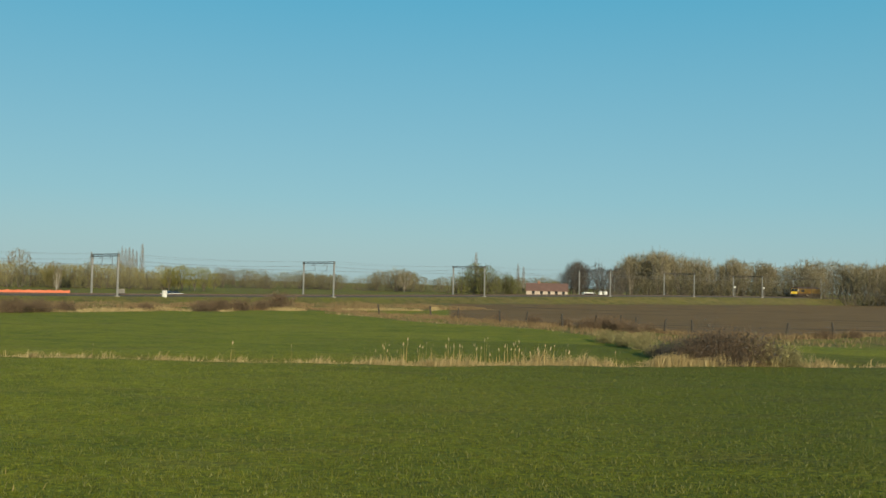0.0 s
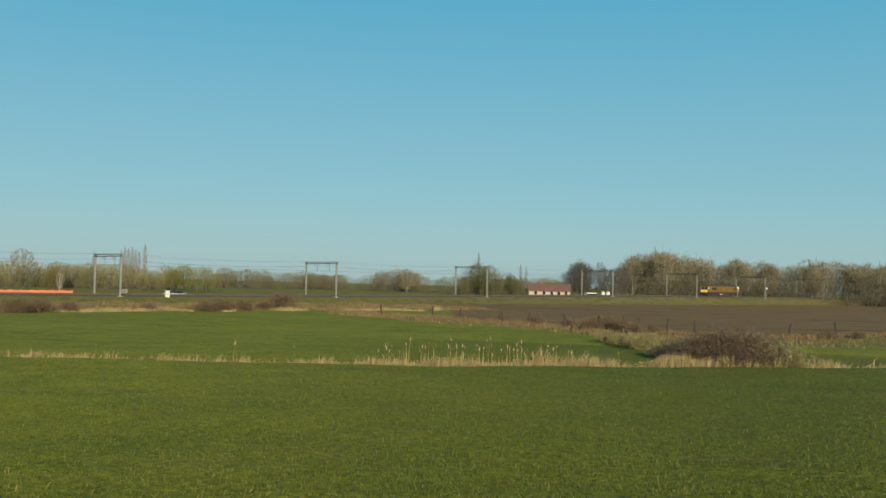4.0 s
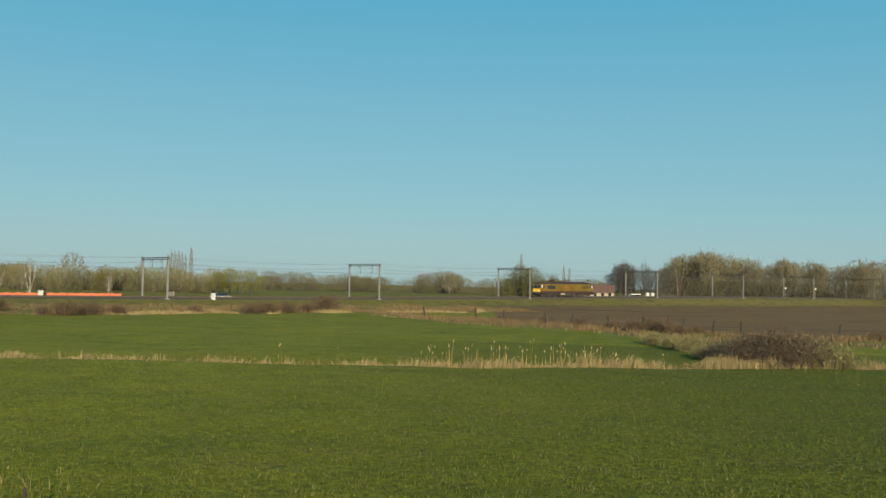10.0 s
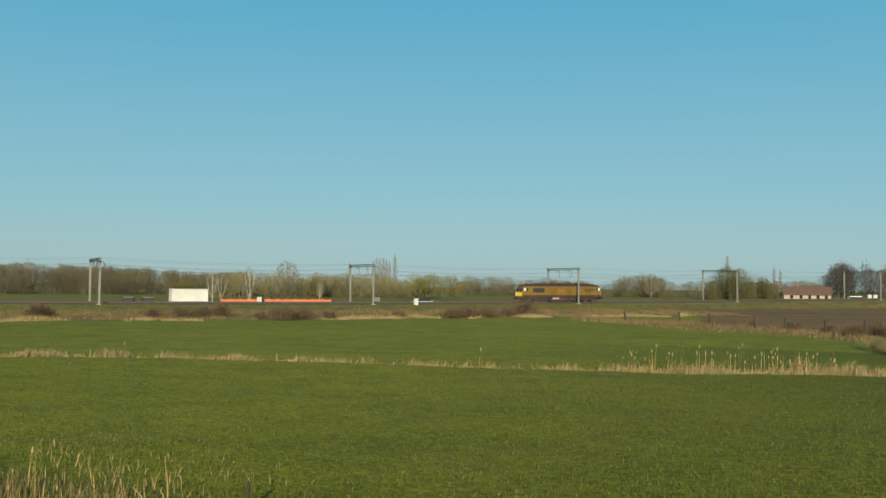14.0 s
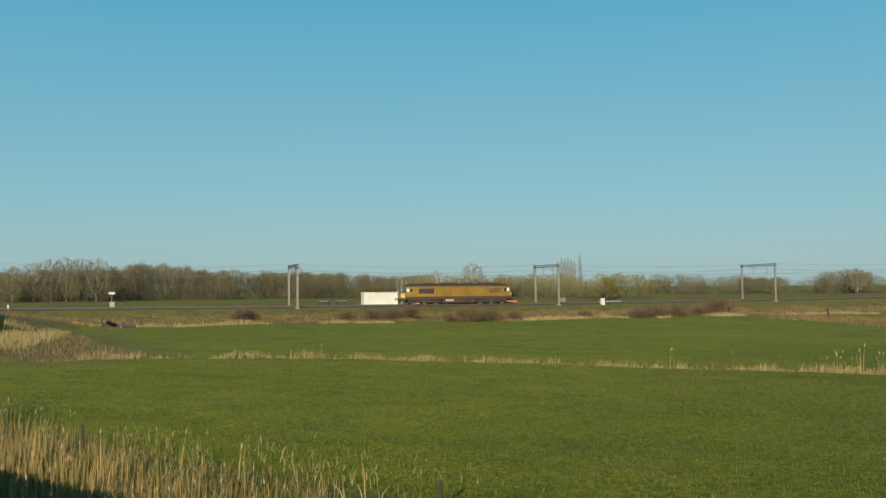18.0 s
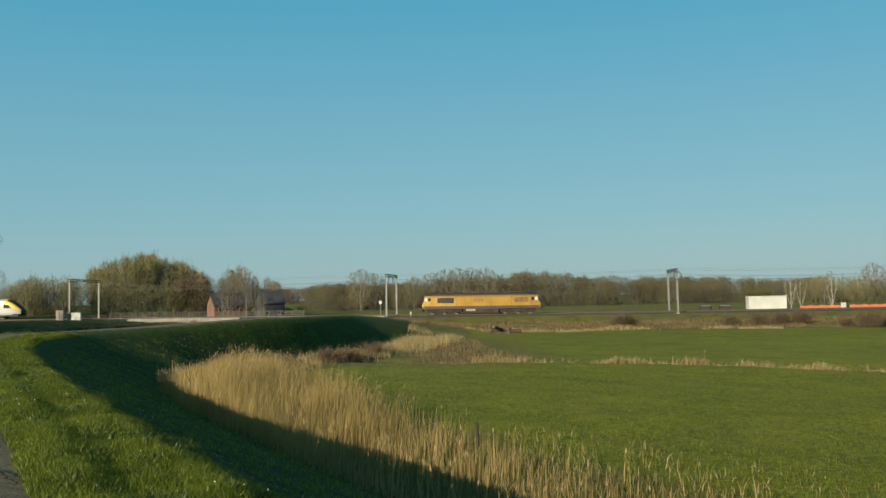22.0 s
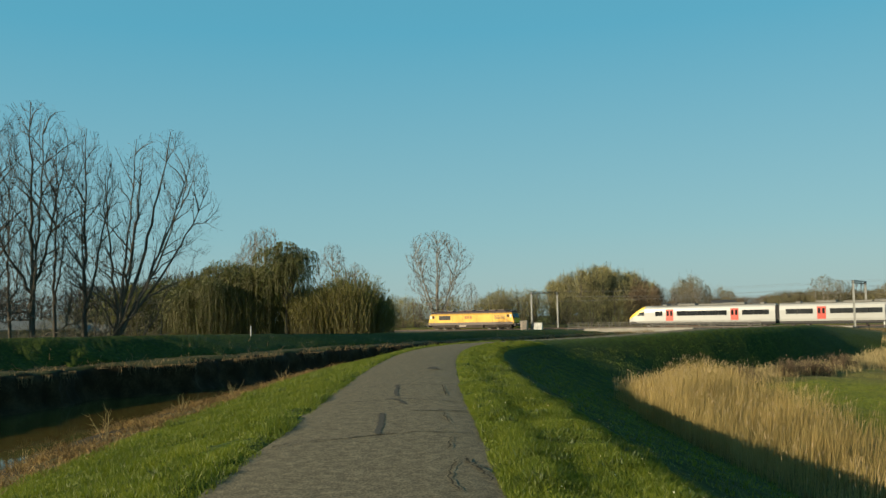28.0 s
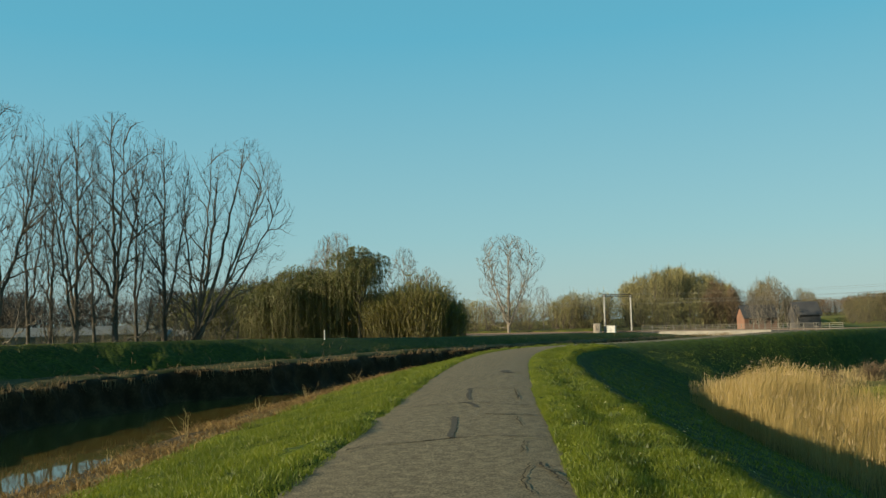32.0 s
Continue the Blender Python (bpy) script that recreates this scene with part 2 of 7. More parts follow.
def smooth_line(points, step=1.0):
    p = np.array(points, float)
    for _ in range(3):                     # corner cutting
        q = np.empty((2 * len(p), 2))
        q[0], q[-1] = p[0], p[-1]
        q[1:-1:2], q[2:-1:2] = 0.75 * p[:-1] + 0.25 * p[1:], 0.25 * p[:-1] + 0.75 * p[1:]
        p = q
    length = np.r_[0, np.cumsum(np.hypot(*np.diff(p, axis=0).T))]
    g = np.arange(0, length[-1], step)
    return np.stack([np.interp(g, length, p[:, 0]), np.interp(g, length, p[:, 1])], 1)


LINE = smooth_line(DYKE, 0.8)
TANG = np.gradient(LINE, axis=0)
TANG /= np.hypot(TANG[:, 0], TANG[:, 1])[:, None]


def dyke_offset(x, y):
    """Signed distance from the path's centre (positive on the field's side) and the index along it."""
    q, at = np.empty(len(x)), np.empty(len(x), int)
    for i in range(0, len(x), 20000):
        dx, dy = x[i:i + 20000, None] - LINE[None, :, 0], y[i:i + 20000, None] - LINE[None, :, 1]
        k = np.argmin(dx * dx + dy * dy, 1)
        r = np.arange(len(k))
        cross = TANG[k, 0] * dy[r, k] - TANG[k, 1] * dx[r, k]
        q[i:i + 20000], at[i:i + 20000] = -np.sign(cross) * np.hypot(dx[r, k], dy[r, k]), k
    return q, at


def waves(x, y, size, seed=0):
    """Gentle unevenness of about -1 to 1, with features of that size in metres."""
    r = np.random.RandomState(seed)
    out = np.zeros_like(x, float)
    for _ in range(7):
        a, f, ph = r.uniform(0, 6.283), r.uniform(0.6, 1.8) * 6.283 / size, r.uniform(0, 6.283)
        out += np.sin((x * math.cos(a) + y * math.sin(a)) * f + ph)
    return out / 4.0


WATER = -1.9
Q = np.array([-400, -44, -35, -28, -24.6, -21.5, -20.9, -20.6, -20.2, -16.0, -13.5, -10.3, -8.6, -7.4, -5.6, -3.4, -2.0, -1.3, 0, 1.3, 2.9, 3.25, 9.4, 10.5, 400])
QZ = np.array([-1.2, -1.2, -1.0, 1.05, 1.1, -0.2, -0.32, -0.9, -2.3, -2.5, -2.7, -1.95, -1.5, -1.2, -0.8, -0.38, -0.1, -0.03, -0.03, -0.03, -0.05, -0.2, -2.8, -2.9, -2.9])
DITCH = np.array([(-60, 37), (-49, 43), (-38, 50.2), (-30, 51.5), (-20, 52), (0, 53.2), (10, 55.5), (22, 58.5), (40, 62), (80, 70)], float)
FENCE = [(-19, 145), (-9, 132), (-1.6, 128), (2, 116), (7, 112), (10, 111), (13.5, 104), (17, 103), (20, 104), (20.5, 98), (23, 96), (25.5, 94.5), (33, 89), (41, 97), (52, 103)]


STAKES = [(-19.8, 18.0, 1), (-8.5, 16.8, -2)]          # short weathered stakes at the meadow's near edge
# near edge of the rough margin before the pasture fence
MARGIN = ([-30, -26.7, -18.5, -9.8, -2.3, 4.5, 10.5, 13.8, 16.6, 19, 26, 34, 60], [139, 136, 131.7, 121, 108, 101, 96, 89, 80, 76, 80, 78, 84])


# heights of the crest of the path's dyke and of the far dyke, by the index along the line
CREST_I, CREST_Z = [0, 274, 286, 294, 302, 310, 318, 326, 334, 342, 358, 390, 402], [-0.03, -0.03, -0.13, -0.13, -0.03, 0.08, 0.05, 0.0, -0.1, -0.22, -0.44, -0.9, -1.05]
FAR_I, FAR_Z = [0, 254, 262, 270, 278, 286, 294, 302, 310, 318, 322, 326, 330, 338, 402], [1.2, 1.2, 1.12, 0.98, 0.78, 0.5, 0.38, 0.32, 0.24, 0.12, -0.05, -0.4, -0.9, -1.5, -1.9]


# offset of the river's far lip from the path, by the index along the line
LIP_I, LIP_Q = [0, 250, 254, 258, 261, 264, 270, 402], [17.7, 17.7, 17.2, 16.3, 14.4, 13.0, 11.8, 11.2]


def line_distance(x, y, pts):
    best = np.full(x.shape, 1e9)
    for (ax, ay), (bx, by) in zip(pts[:-1], pts[1:]):
        ux, uy = bx - ax, by - ay
        k = np.clip(((x - ax) * ux + (y - ay) * uy) / (ux * ux + uy * uy), 0, 1)
        best = np.minimum(best, np.hypot(x - ax - k * ux, y - ay - k * uy))
    return best


def terrain(x, y):
    """Heights and the masks of the ground's cover and of its darkening at many places."""
    x, y = np.asarray(x, float), np.asarray(y, float)
    D = x * NV.x + y * NV.y
    S = x * SV.x + y * SV.y
    q, where = dyke_offset(x, y)
    qn = q + np.where(q < -6, 0.45 * waves(x, y, 11, 3) + 0.12 * waves(x, y, 2.9, 4), 0) * np.clip((-q - 6) / 3, 0, 1)
    lip = np.interp(where, LIP_I, LIP_Q)
    qn = np.where(-qn > lip, qn + lip - 18.3, np.where(-qn > 9.5, -9.5 - (-qn - 9.5) * 8.8 / (lip - 9.5), qn))
    q = np.where(q < -9.5, qn, q)
    steep = 1 + 1.4 * np.clip((where - 285) / 20.0, 0, 1) * np.clip((342 - where) / 25.0, 0, 1) - 0.6 * np.clip((where - 326) / 30.0, 0, 1)   # the bend has a steeper field side
    qn = np.where(qn > 3.25, 3.25 + (qn - 3.25) * steep, qn)
    z = np.interp(qn, Q, QZ)
    crest, far_top = np.interp(where, CREST_I, CREST_Z), np.interp(where, FAR_I, FAR_Z)
    z = np.where(q > 0, FIELD + (z - FIELD) * (FIELD - crest) / (FIELD + 0.03), np.where(q > -9, np.minimum(z, crest - 0.02 * np.abs(q)), z))
    z = np.where((q < -19) & (z > -0.32), -0.32 + (z + 0.32) * np.maximum(far_top + 0.32, 0) / 1.42, z)
    z = np.where(q < -17, np.minimum(z, far_top), z)
    z += np.where(D < 150, 0.085 * np.exp(-((np.abs(q) - 1.8) / 0.27) ** 2), 0)      # turf stands a little above the path
    far = np.clip((D - 116) / 12, 0, 1)
    z = np.where(q > 5, z + far * (0.25 + 0.12 * waves(x, y, 9, 5)), z)
    z += np.where(q > 12, 0.05 * waves(x, y, 14, 1) + 0.022 * waves(x, y, 3.1, 2), 0)
    z += np.where((q > 1.6) & (q < 9) | (q < -1.6) & (q > -38), 0.035 * waves(x, y, 1.9, 6), 0)
    dd = line_distance(x, y, DITCH)
    z -= np.where(q > 11, 0.35 * np.exp(-(dd / 0.9) ** 2), 0)
    # railway embankment and the land beyond it
    beyond = np.where(S > 95, -0.6, -2.2)
    z = np.where(D > 172, beyond + 0.15 * waves(x, y, 40, 7), z)
    top = rail_z(S) - 0.4
    out = np.maximum(np.maximum(154.6 - D, D - 170.0), 0)
    bank = top - out / 2.1 + 0.1 * waves(x, y, 4, 8) * (out > 0)
    z = np.maximum(z, bank)
    fence = line_distance(x, y, FENCE)
    hyp = np.hypot(x, y)
    # which cover grows where, and where its colour is lowered
    fx = np.interp(x, [f[0] for f in FENCE[2:]], [f[1] for f in FENCE[2:]])
    plough = ((x > 1) & (y > fx + 4.5 + 1.2 * waves(x, y, 9, 11)) & (D < 147 + 2 * waves(x, y, 12, 12))).astype(float)
    rough = np.clip((D - 114.5 - 3.0 * waves(x, y, 16, 9) - 1.2 * waves(x, y, 4, 10)) / 2.5, 0, 1) * (D < 173) * np.clip((62 - S) / 20, 0.1, 1)
    dry = np.maximum(rough * (0.68 + 0.35 * waves(x, y, 6, 13)), 0.95 * np.exp(-(dd / 1.3) ** 2) * (q > 11))
    dry = np.maximum(dry, np.clip(0.95 - fence / 3.0, 0, 0.7) * (x > -24))
    edge = np.interp(x, MARGIN[0], MARGIN[1]) + 1.4 * waves(x, y, 7, 18)
    dry = np.maximum(dry, (x > -30) * np.clip((y - edge) / 2.0, 0, 1) * np.clip((fx + 4 - y) / 2, 0, 1) * (0.62 + 0.4 * waves(x, y, 5, 19)))
    dry = np.maximum(dry, ((q > 9.2) & (q < 16) & (x < -4)) * 0.8 * np.clip(1.5 - np.abs(q - 12.5) / 4, 0, 1))
    dry = np.maximum(dry, ((q < -5.5 + 0.5 * waves(x, y, 3, 14)) & (q > -13)) * 0.95)
    dry = np.maximum(dry, ((q < -18.0) & (q > -20.6 + 0.6 * waves(x, y, 5, 15))) * 0.6)
    dry = np.maximum(dry, (D > 173) * (0.58 + 0.35 * waves(x, y, 30, 16)))
    dry = np.maximum(dry, ((x > -8) & (D > 140) & (D < 173)) * (0.9 + 0.2 * waves(x, y, 9, 20)))
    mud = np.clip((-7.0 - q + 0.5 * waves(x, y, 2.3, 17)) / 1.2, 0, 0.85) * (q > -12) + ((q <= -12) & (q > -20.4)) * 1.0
    bed = line_distance(x, y, [(-50, 44), (-66, 56), (-74, 62)])
    dry = np.maximum(dry, np.clip(1.3 - bed / 7, 0, 0.95) * (q > 9))
    lush = np.clip(1 - np.abs(q) / 9.5, 0, 1) * (D < 154)
    lush = np.maximum(lush, ((q < -20) & (q > -38)) * 0.8)
    # dark: shade put into the dyke slopes' colour; also darker meadow and rail bank
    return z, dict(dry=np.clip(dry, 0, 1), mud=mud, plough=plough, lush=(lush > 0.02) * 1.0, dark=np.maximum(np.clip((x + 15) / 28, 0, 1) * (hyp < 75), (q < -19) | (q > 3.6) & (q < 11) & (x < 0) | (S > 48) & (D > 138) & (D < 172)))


def ground_material():
    m = bpy.data.materials.new("meadow_ground")
    m.use_nodes = True
    n, l = m.node_tree.nodes, m.node_tree.links
    b = n["Principled BSDF"]
    co = n.new("ShaderNodeTexCoord")

    def tex(scale, detail=4, stretch=None):
        t = n.new("ShaderNodeTexNoise")
        t.inputs["Scale"].default_value, t.inputs["Detail"].default_value = scale, detail
        if stretch:
            mp = n.new("ShaderNodeMapping")
            mp.inputs["Scale"].default_value, mp.inputs["Rotation"].default_value = stretch, (0, 0, 0.6)
            l.new(co.outputs["Object"], mp.inputs[0])
            l.new(mp.outputs[0], t.inputs["Vector"])
        else:
            l.new(co.outputs["Object"], t.inputs["Vector"])
        return t.outputs[0]

    def ramp(src, stops):
        r = n.new("ShaderNodeValToRGB")
        while len(r.color_ramp.elements) < len(stops):
            r.color_ramp.elements.new(0.5)
        for e, (p, c) in zip(r.color_ramp.elements, stops):
            e.position, e.color = p, (*c, 1)
        l.new(src, r.inputs[0])
        return r.outputs[0]

    def mix(a, c, fac, kind="MIX"):
        x = n.new("ShaderNodeMix")
        x.data_type, x.blend_type = "RGBA", kind
        for sock, v in ((x.inputs[0], fac), (x.inputs[6], a), (x.inputs[7], c)):
            if hasattr(v, "is_linked"):
                l.new(v, sock)
            elif isinstance(v, tuple):
                sock.default_value = (*v, 1)
            else:
                sock.default_value = v
        return x.outputs[2]

    def attr(name):
        a = n.new("ShaderNodeAttribute")
        a.attribute_name = name
        return a.outputs["Fac"]

    big, mid, fine, tiny = tex(0.045, 3), tex(0.5, 4), tex(5.0, 4), tex(28.0, 3)
    streak = tex(0.35, 3, (0.35, 2.2, 1))
    green = ramp(mid, [(0.3, (0.122, 0.135, 0.009)), (0.5, (0.16, 0.168, 0.011)), (0.72, (0.196, 0.194, 0.017))])
    green = mix(green, (0.215, 0.20, 0.02), ramp(big, [(0.5, (0, 0, 0)), (0.7, (0.7, 0.7, 0.7))]))
    green = mix(green, (0.175, 0.14, 0.042), ramp(streak, [(0.54, (0, 0, 0)), (0.74, (0.6, 0.6, 0.6))]))
    green = mix(green, (0.075, 0.10, 0.009), ramp(tex(0.22, 4, (0.5, 1.8, 1)), [(0.52, (0, 0, 0)), (0.7, (0.4, 0.4, 0.4))]))
    green = mix(green, ramp(fine, [(0.3, (0.45, 0.45, 0.42)), (0.7, (1.35, 1.35, 1.2))]), 0.8, "MULTIPLY")
    green = mix(green, ramp(tiny, [(0.3, (0.5, 0.52, 0.45)), (0.7, (1.4, 1.4, 1.3))]), 0.6, "MULTIPLY")
    # darker colour by mask: shade painted on the dyke slopes, plain darkening elsewhere
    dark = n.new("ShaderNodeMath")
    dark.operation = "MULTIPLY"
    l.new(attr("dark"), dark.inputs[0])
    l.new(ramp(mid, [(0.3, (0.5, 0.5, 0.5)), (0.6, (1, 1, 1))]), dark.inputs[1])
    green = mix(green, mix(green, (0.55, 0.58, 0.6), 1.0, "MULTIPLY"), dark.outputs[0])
    lush = ramp(fine, [(0.3, (0.018, 0.033, 0.004)), (0.55, (0.05, 0.071, 0.006)), (0.75, (0.09, 0.108, 0.012))])
    lush = mix(lush, ramp(tiny, [(0.3, (0.5, 0.5, 0.5)), (0.7, (1.4, 1.4, 1.3))]), 0.6, "MULTIPLY")
    # same painted shade for the lush turf of the slopes
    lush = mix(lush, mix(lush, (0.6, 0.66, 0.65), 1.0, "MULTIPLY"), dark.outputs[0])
    straw = ramp(fine, [(0.28, (0.08, 0.055, 0.022)), (0.5, (0.145, 0.104, 0.044)), (0.72, (0.22, 0.165, 0.075))])
    straw = mix(straw, (0.075, 0.072, 0.018), ramp(mid, [(0.46, (0, 0, 0)), (0.64, (0.9, 0.9, 0.9))]))
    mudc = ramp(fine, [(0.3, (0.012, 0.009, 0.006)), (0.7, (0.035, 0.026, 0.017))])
    soil = ramp(tex(0.25, 5, (0.5, 3.0, 1)), [(0.3, (0.125, 0.072, 0.028)), (0.5, (0.165, 0.098, 0.04)), (0.7, (0.205, 0.124, 0.052))])
    soil = mix(soil, (0.055, 0.036, 0.019), ramp(tex(0.05, 3, (0.3, 4.0, 1)), [(0.58, (0, 0, 0)), (0.68, (0.8, 0.8, 0.8))]))
    soil = mix(soil, ramp(fine, [(0.3, (0.6, 0.6, 0.6)), (0.7, (1.3, 1.3, 1.3))]), 0.7, "MULTIPLY")
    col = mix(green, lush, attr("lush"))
    dryfac = n.new("ShaderNodeMath")
    dryfac.operation = "MULTIPLY"
    l.new(attr("dry"), dryfac.inputs[0])
    l.new(ramp(mid, [(0.25, (0.55, 0.55, 0.55)), (0.6, (1, 1, 1))]), dryfac.inputs[1])
    col = mix(col, straw, dryfac.outputs[0])
    col = mix(col, soil, attr("plough"))
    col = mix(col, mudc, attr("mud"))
    l.new(col, b.inputs["Base Color"])
    b.inputs["Roughness"].default_value, b.inputs["Specular IOR Level"].default_value = 0.95, 0.15
    bp = n.new("ShaderNodeBump")
    bp.inputs["Strength"].default_value, bp.inputs["Distance"].default_value = 0.9, 0.12
    l.new(fine, bp.inputs["Height"])
    bq = n.new("ShaderNodeBump")
    bq.inputs["Strength"].default_value, bq.inputs["Distance"].default_value = 0.8, 0.03
    l.new(tiny, bq.inputs["Height"])
    l.new(bp.outputs[0], bq.inputs["Normal"])
    l.new(bq.outputs[0], b.inputs["Normal"])
    return m


def mesh_object(name, verts, faces, mats, smooth=False, index=None, parent=None):
    """A mesh object from arrays; faces all of one length."""
    verts, faces = np.asarray(verts, np.float32).reshape(-1, 3), np.asarray(faces, np.int32)
    k = faces.shape[1]
    me = bpy.data.meshes.new(name)
    me.vertices.add(len(verts))
    me.vertices.foreach_set("co", verts.ravel())
    me.loops.add(faces.size)
    me.loops.foreach_set("vertex_index", faces.ravel())
    me.polygons.add(len(faces))
    me.polygons.foreach_set("loop_start", np.arange(0, faces.size, k, dtype=np.int32))
    if index is not None:
        me.polygons.foreach_set("material_index", np.asarray(index, np.int32))
    if smooth:
        me.polygons.foreach_set("use_smooth", np.ones(len(faces), bool))
    for m in (mats if isinstance(mats, (list, tuple)) else [mats]):
        me.materials.append(m)
    me.update(calc_edges=True)
    me.validate()
    ob = new(name, me)
    if parent:
        ob.parent = parent
    return ob


def build_ground():
    az = np.unique(np.r_[np.arange(-42, 126, 0.28), np.arange(126, 318, 2.4)])
    r = np.r_[0.0, 0.6 * 1.0185 ** np.arange(0, 357)]
    r = np.r_[r, r[-1] * 1.13 ** np.arange(1, 21)]
    A, Rr = np.meshgrid(np.radians(az), r, indexing="ij")
    x, y = -np.sin(A) * Rr, np.cos(A) * Rr
    z, masks = terrain(x.ravel(), y.ravel())
    na, nr = A.shape
    i = np.arange(na)[:, None] * nr + np.arange(nr - 1)[None, :]
    j = (np.arange(1, na + 1) % na)[:, None] * nr + np.arange(nr - 1)[None, :]
    faces = np.stack([i, i + 1, j + 1, j], -1).reshape(-1, 4)
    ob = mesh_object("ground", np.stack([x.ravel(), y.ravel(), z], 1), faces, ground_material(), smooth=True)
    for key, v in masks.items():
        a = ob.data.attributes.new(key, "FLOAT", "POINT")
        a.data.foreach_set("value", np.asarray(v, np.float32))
    return tagged(ob, "flat green meadow with dry grass margins and ploughed soil", "ground", kind="structure")


def strip(name, offsets, zs, mat, lo, hi, parent=None, jag=0.0, lift=0.0, follow=1.0):
    """A band along the dyke's line between two indices; offsets across it and their heights."""
    idx = np.arange(lo, hi)
    nrm = np.stack([TANG[idx, 1], -TANG[idx, 0]], 1)
    rows = []
    rnd = np.random.RandomState(5)
    for k, (o, zz) in enumerate(zip(offsets, zs)):
        off = np.full(len(idx), float(o))
        if jag and k in (0, len(offsets) - 1):
            off += jag * (0.6 * waves(idx * 0.8, idx * 0, 3.0, 21 + k) + 0.5 * rnd.uniform(-1, 1, len(idx)))
        p = LINE[idx] + nrm * off[:, None]
        rows.append(np.c_[p, zz + lift + (np.interp(idx, CREST_I, CREST_Z) + 0.03) * follow])
    v = np.stack(rows, 1).reshape(-1, 3)
    m = len(offsets)
    a = (np.arange(len(idx) - 1)[:, None] * m + np.arange(m - 1)[None, :])
    f = np.stack([a, a + m, a + m + 1, a + 1], -1).reshape(-1, 4)
    return mesh_object(name, v, f, mat, smooth=True, parent=parent)


build_ground()
# the sealed path on the dyke
i0 = int(np.argmin(np.hypot(LINE[:, 0] - 60, LINE[:, 1] + 12)))
path = tagged(strip("path", [-1.5, -1.2, -0.6, 0, 0.6, 1.2, 1.4], [-0.02, 0.0, 0.012, 0.016, 0.012, 0.0, -0.02], M["asphalt"], i0, len(LINE) - 6, jag=0.05),
              "worn grey asphalt path with cracks along the dyke", "path", kind="structure")


def on_path(along, across):
    """A place on the path: metres past the eye along it, metres across (plus to the field)."""
    k0 = int(np.argmin(np.hypot(LINE[:, 0], LINE[:, 1] + 0.4)))
    g = k0 + along / 0.8
    x, y = np.interp(g, np.arange(len(LINE)), LINE[:, 0]), np.interp(g, np.arange(len(LINE)), LINE[:, 1])
    k = int(round(g))
    return x + TANG[k, 1] * across, y - TANG[k, 0] * across


def ribbon_on_path(name, pts, width, mat, label=""):
    """A tar seam or patch that lies on the path; pts are (along, across)."""
    r = np.random.RandomState(int(pts[0][0] * 37) % 1000)
    fine = []
    for (a0, c0), (a1, c1) in zip(pts[:-1], pts[1:]):
        for k in range(8):
            fine.append((a0 + (a1 - a0) * k / 8, c0 + (c1 - c0) * k / 8))
    fine.append(pts[-1])
    P = np.array([on_path(a + r.normal(0, 0.02), c + r.normal(0, 0.02)) for a, c in fine])
    d = np.gradient(P, axis=0)
    d /= np.hypot(d[:, 0], d[:, 1])[:, None] + 1e-6
    w = width * r.uniform(0.35, 1.1, len(P)) if width < 0.1 else width * r.uniform(0.85, 1.05, len(P))
    w[0] = w[-1] = width * 0.3
    nrm = np.stack([-d[:, 1], d[:, 0]], 1)
    v = np.concatenate([np.c_[P + nrm * w[:, None] / 2, np.full(len(P), 0.022)], np.c_[P - nrm * w[:, None] / 2, np.full(len(P), 0.022)]])
    m = len(P)
    f = [(i, i + 1, m + i + 1, m + i) for i in range(m - 1)]
    ob = mesh_object(name, v, f, mat, parent=path)
    return tagged(ob, label) if label else ob


for pts, w in (([(11.7, -1.35), (12.1, -1.15), (12.7, -0.09), (13.0, 0.5), (12.6, 1.3)], 0.05), ([(16.0, 0.35), (15.9, 0.8), (15.6, 1.33)], 0.07), ([(17.8, -1.35), (18.1, -0.5), (18.5, 0.13), (17.4, 1.31)], 0.055),
               ([(21.6, -1.3), (22.3, 0.0), (22.1, 1.2)], 0.05), ([(27.0, -1.2), (27.6, 0.9)], 0.07), ([(33.5, -0.9), (33.9, 0.7)], 0.08), ([(39.0, -1.0), (39.6, 0.8)], 0.09),
               ([(10.4, 1.08), (9.7, 1.2), (8.9, 1.3)], 0.035), ([(8.4, 0.95), (9.2, 0.86), (10.4, 1.0)], 0.02), ([(11.2, 0.9), (12.4, 0.98)], 0.02), ([(14.0, 0.97), (15.6, 0.9)], 0.025), ([(19.0, 1.0), (22.0, 0.96)], 0.03)):
    ribbon_on_path("crack", pts, w, M["crack"])
ribbon_on_path("tar_patch", [(12.8, -0.06), (13.6, -0.1), (14.8, -0.1), (15.7, -0.14)], 0.1, M["tar"], "dark tar repair patch")
ribbon_on_path("tar_patch", [(19.0, 0.0), (20.4, -0.08), (21.4, -0.08), (22.4, -0.12)], 0.1, M["tar"], "dark tar repair patch")
ribbon_on_path("tar_patch", [(18.6, -0.1), (18.0, 0.1), (17.3, 0.22)], 0.1, M["tar"], "dark tar repair patch")
ribbon_on_path("tar_patch", [(28.7, 0.86), (29.4, 0.6), (30.4, 0.7)], 0.3, M["tar"], "dark tar repair patch")

# river beside the dyke
wm = bpy.data.materials.new("river_water")
wm.use_nodes = True
wb = wm.node_tree.nodes["Principled BSDF"]
wb.inputs["Base Color"].default_value, wb.inputs["Roughness"].default_value = (0.085, 0.06, 0.015, 1), 0.03
wb.inputs["IOR"].default_value = 1.33
wnz = wm.node_tree.nodes.new("ShaderNodeTexNoise")
wnz.inputs["Scale"].default_value, wnz.inputs["Detail"].default_value = 1.1, 3
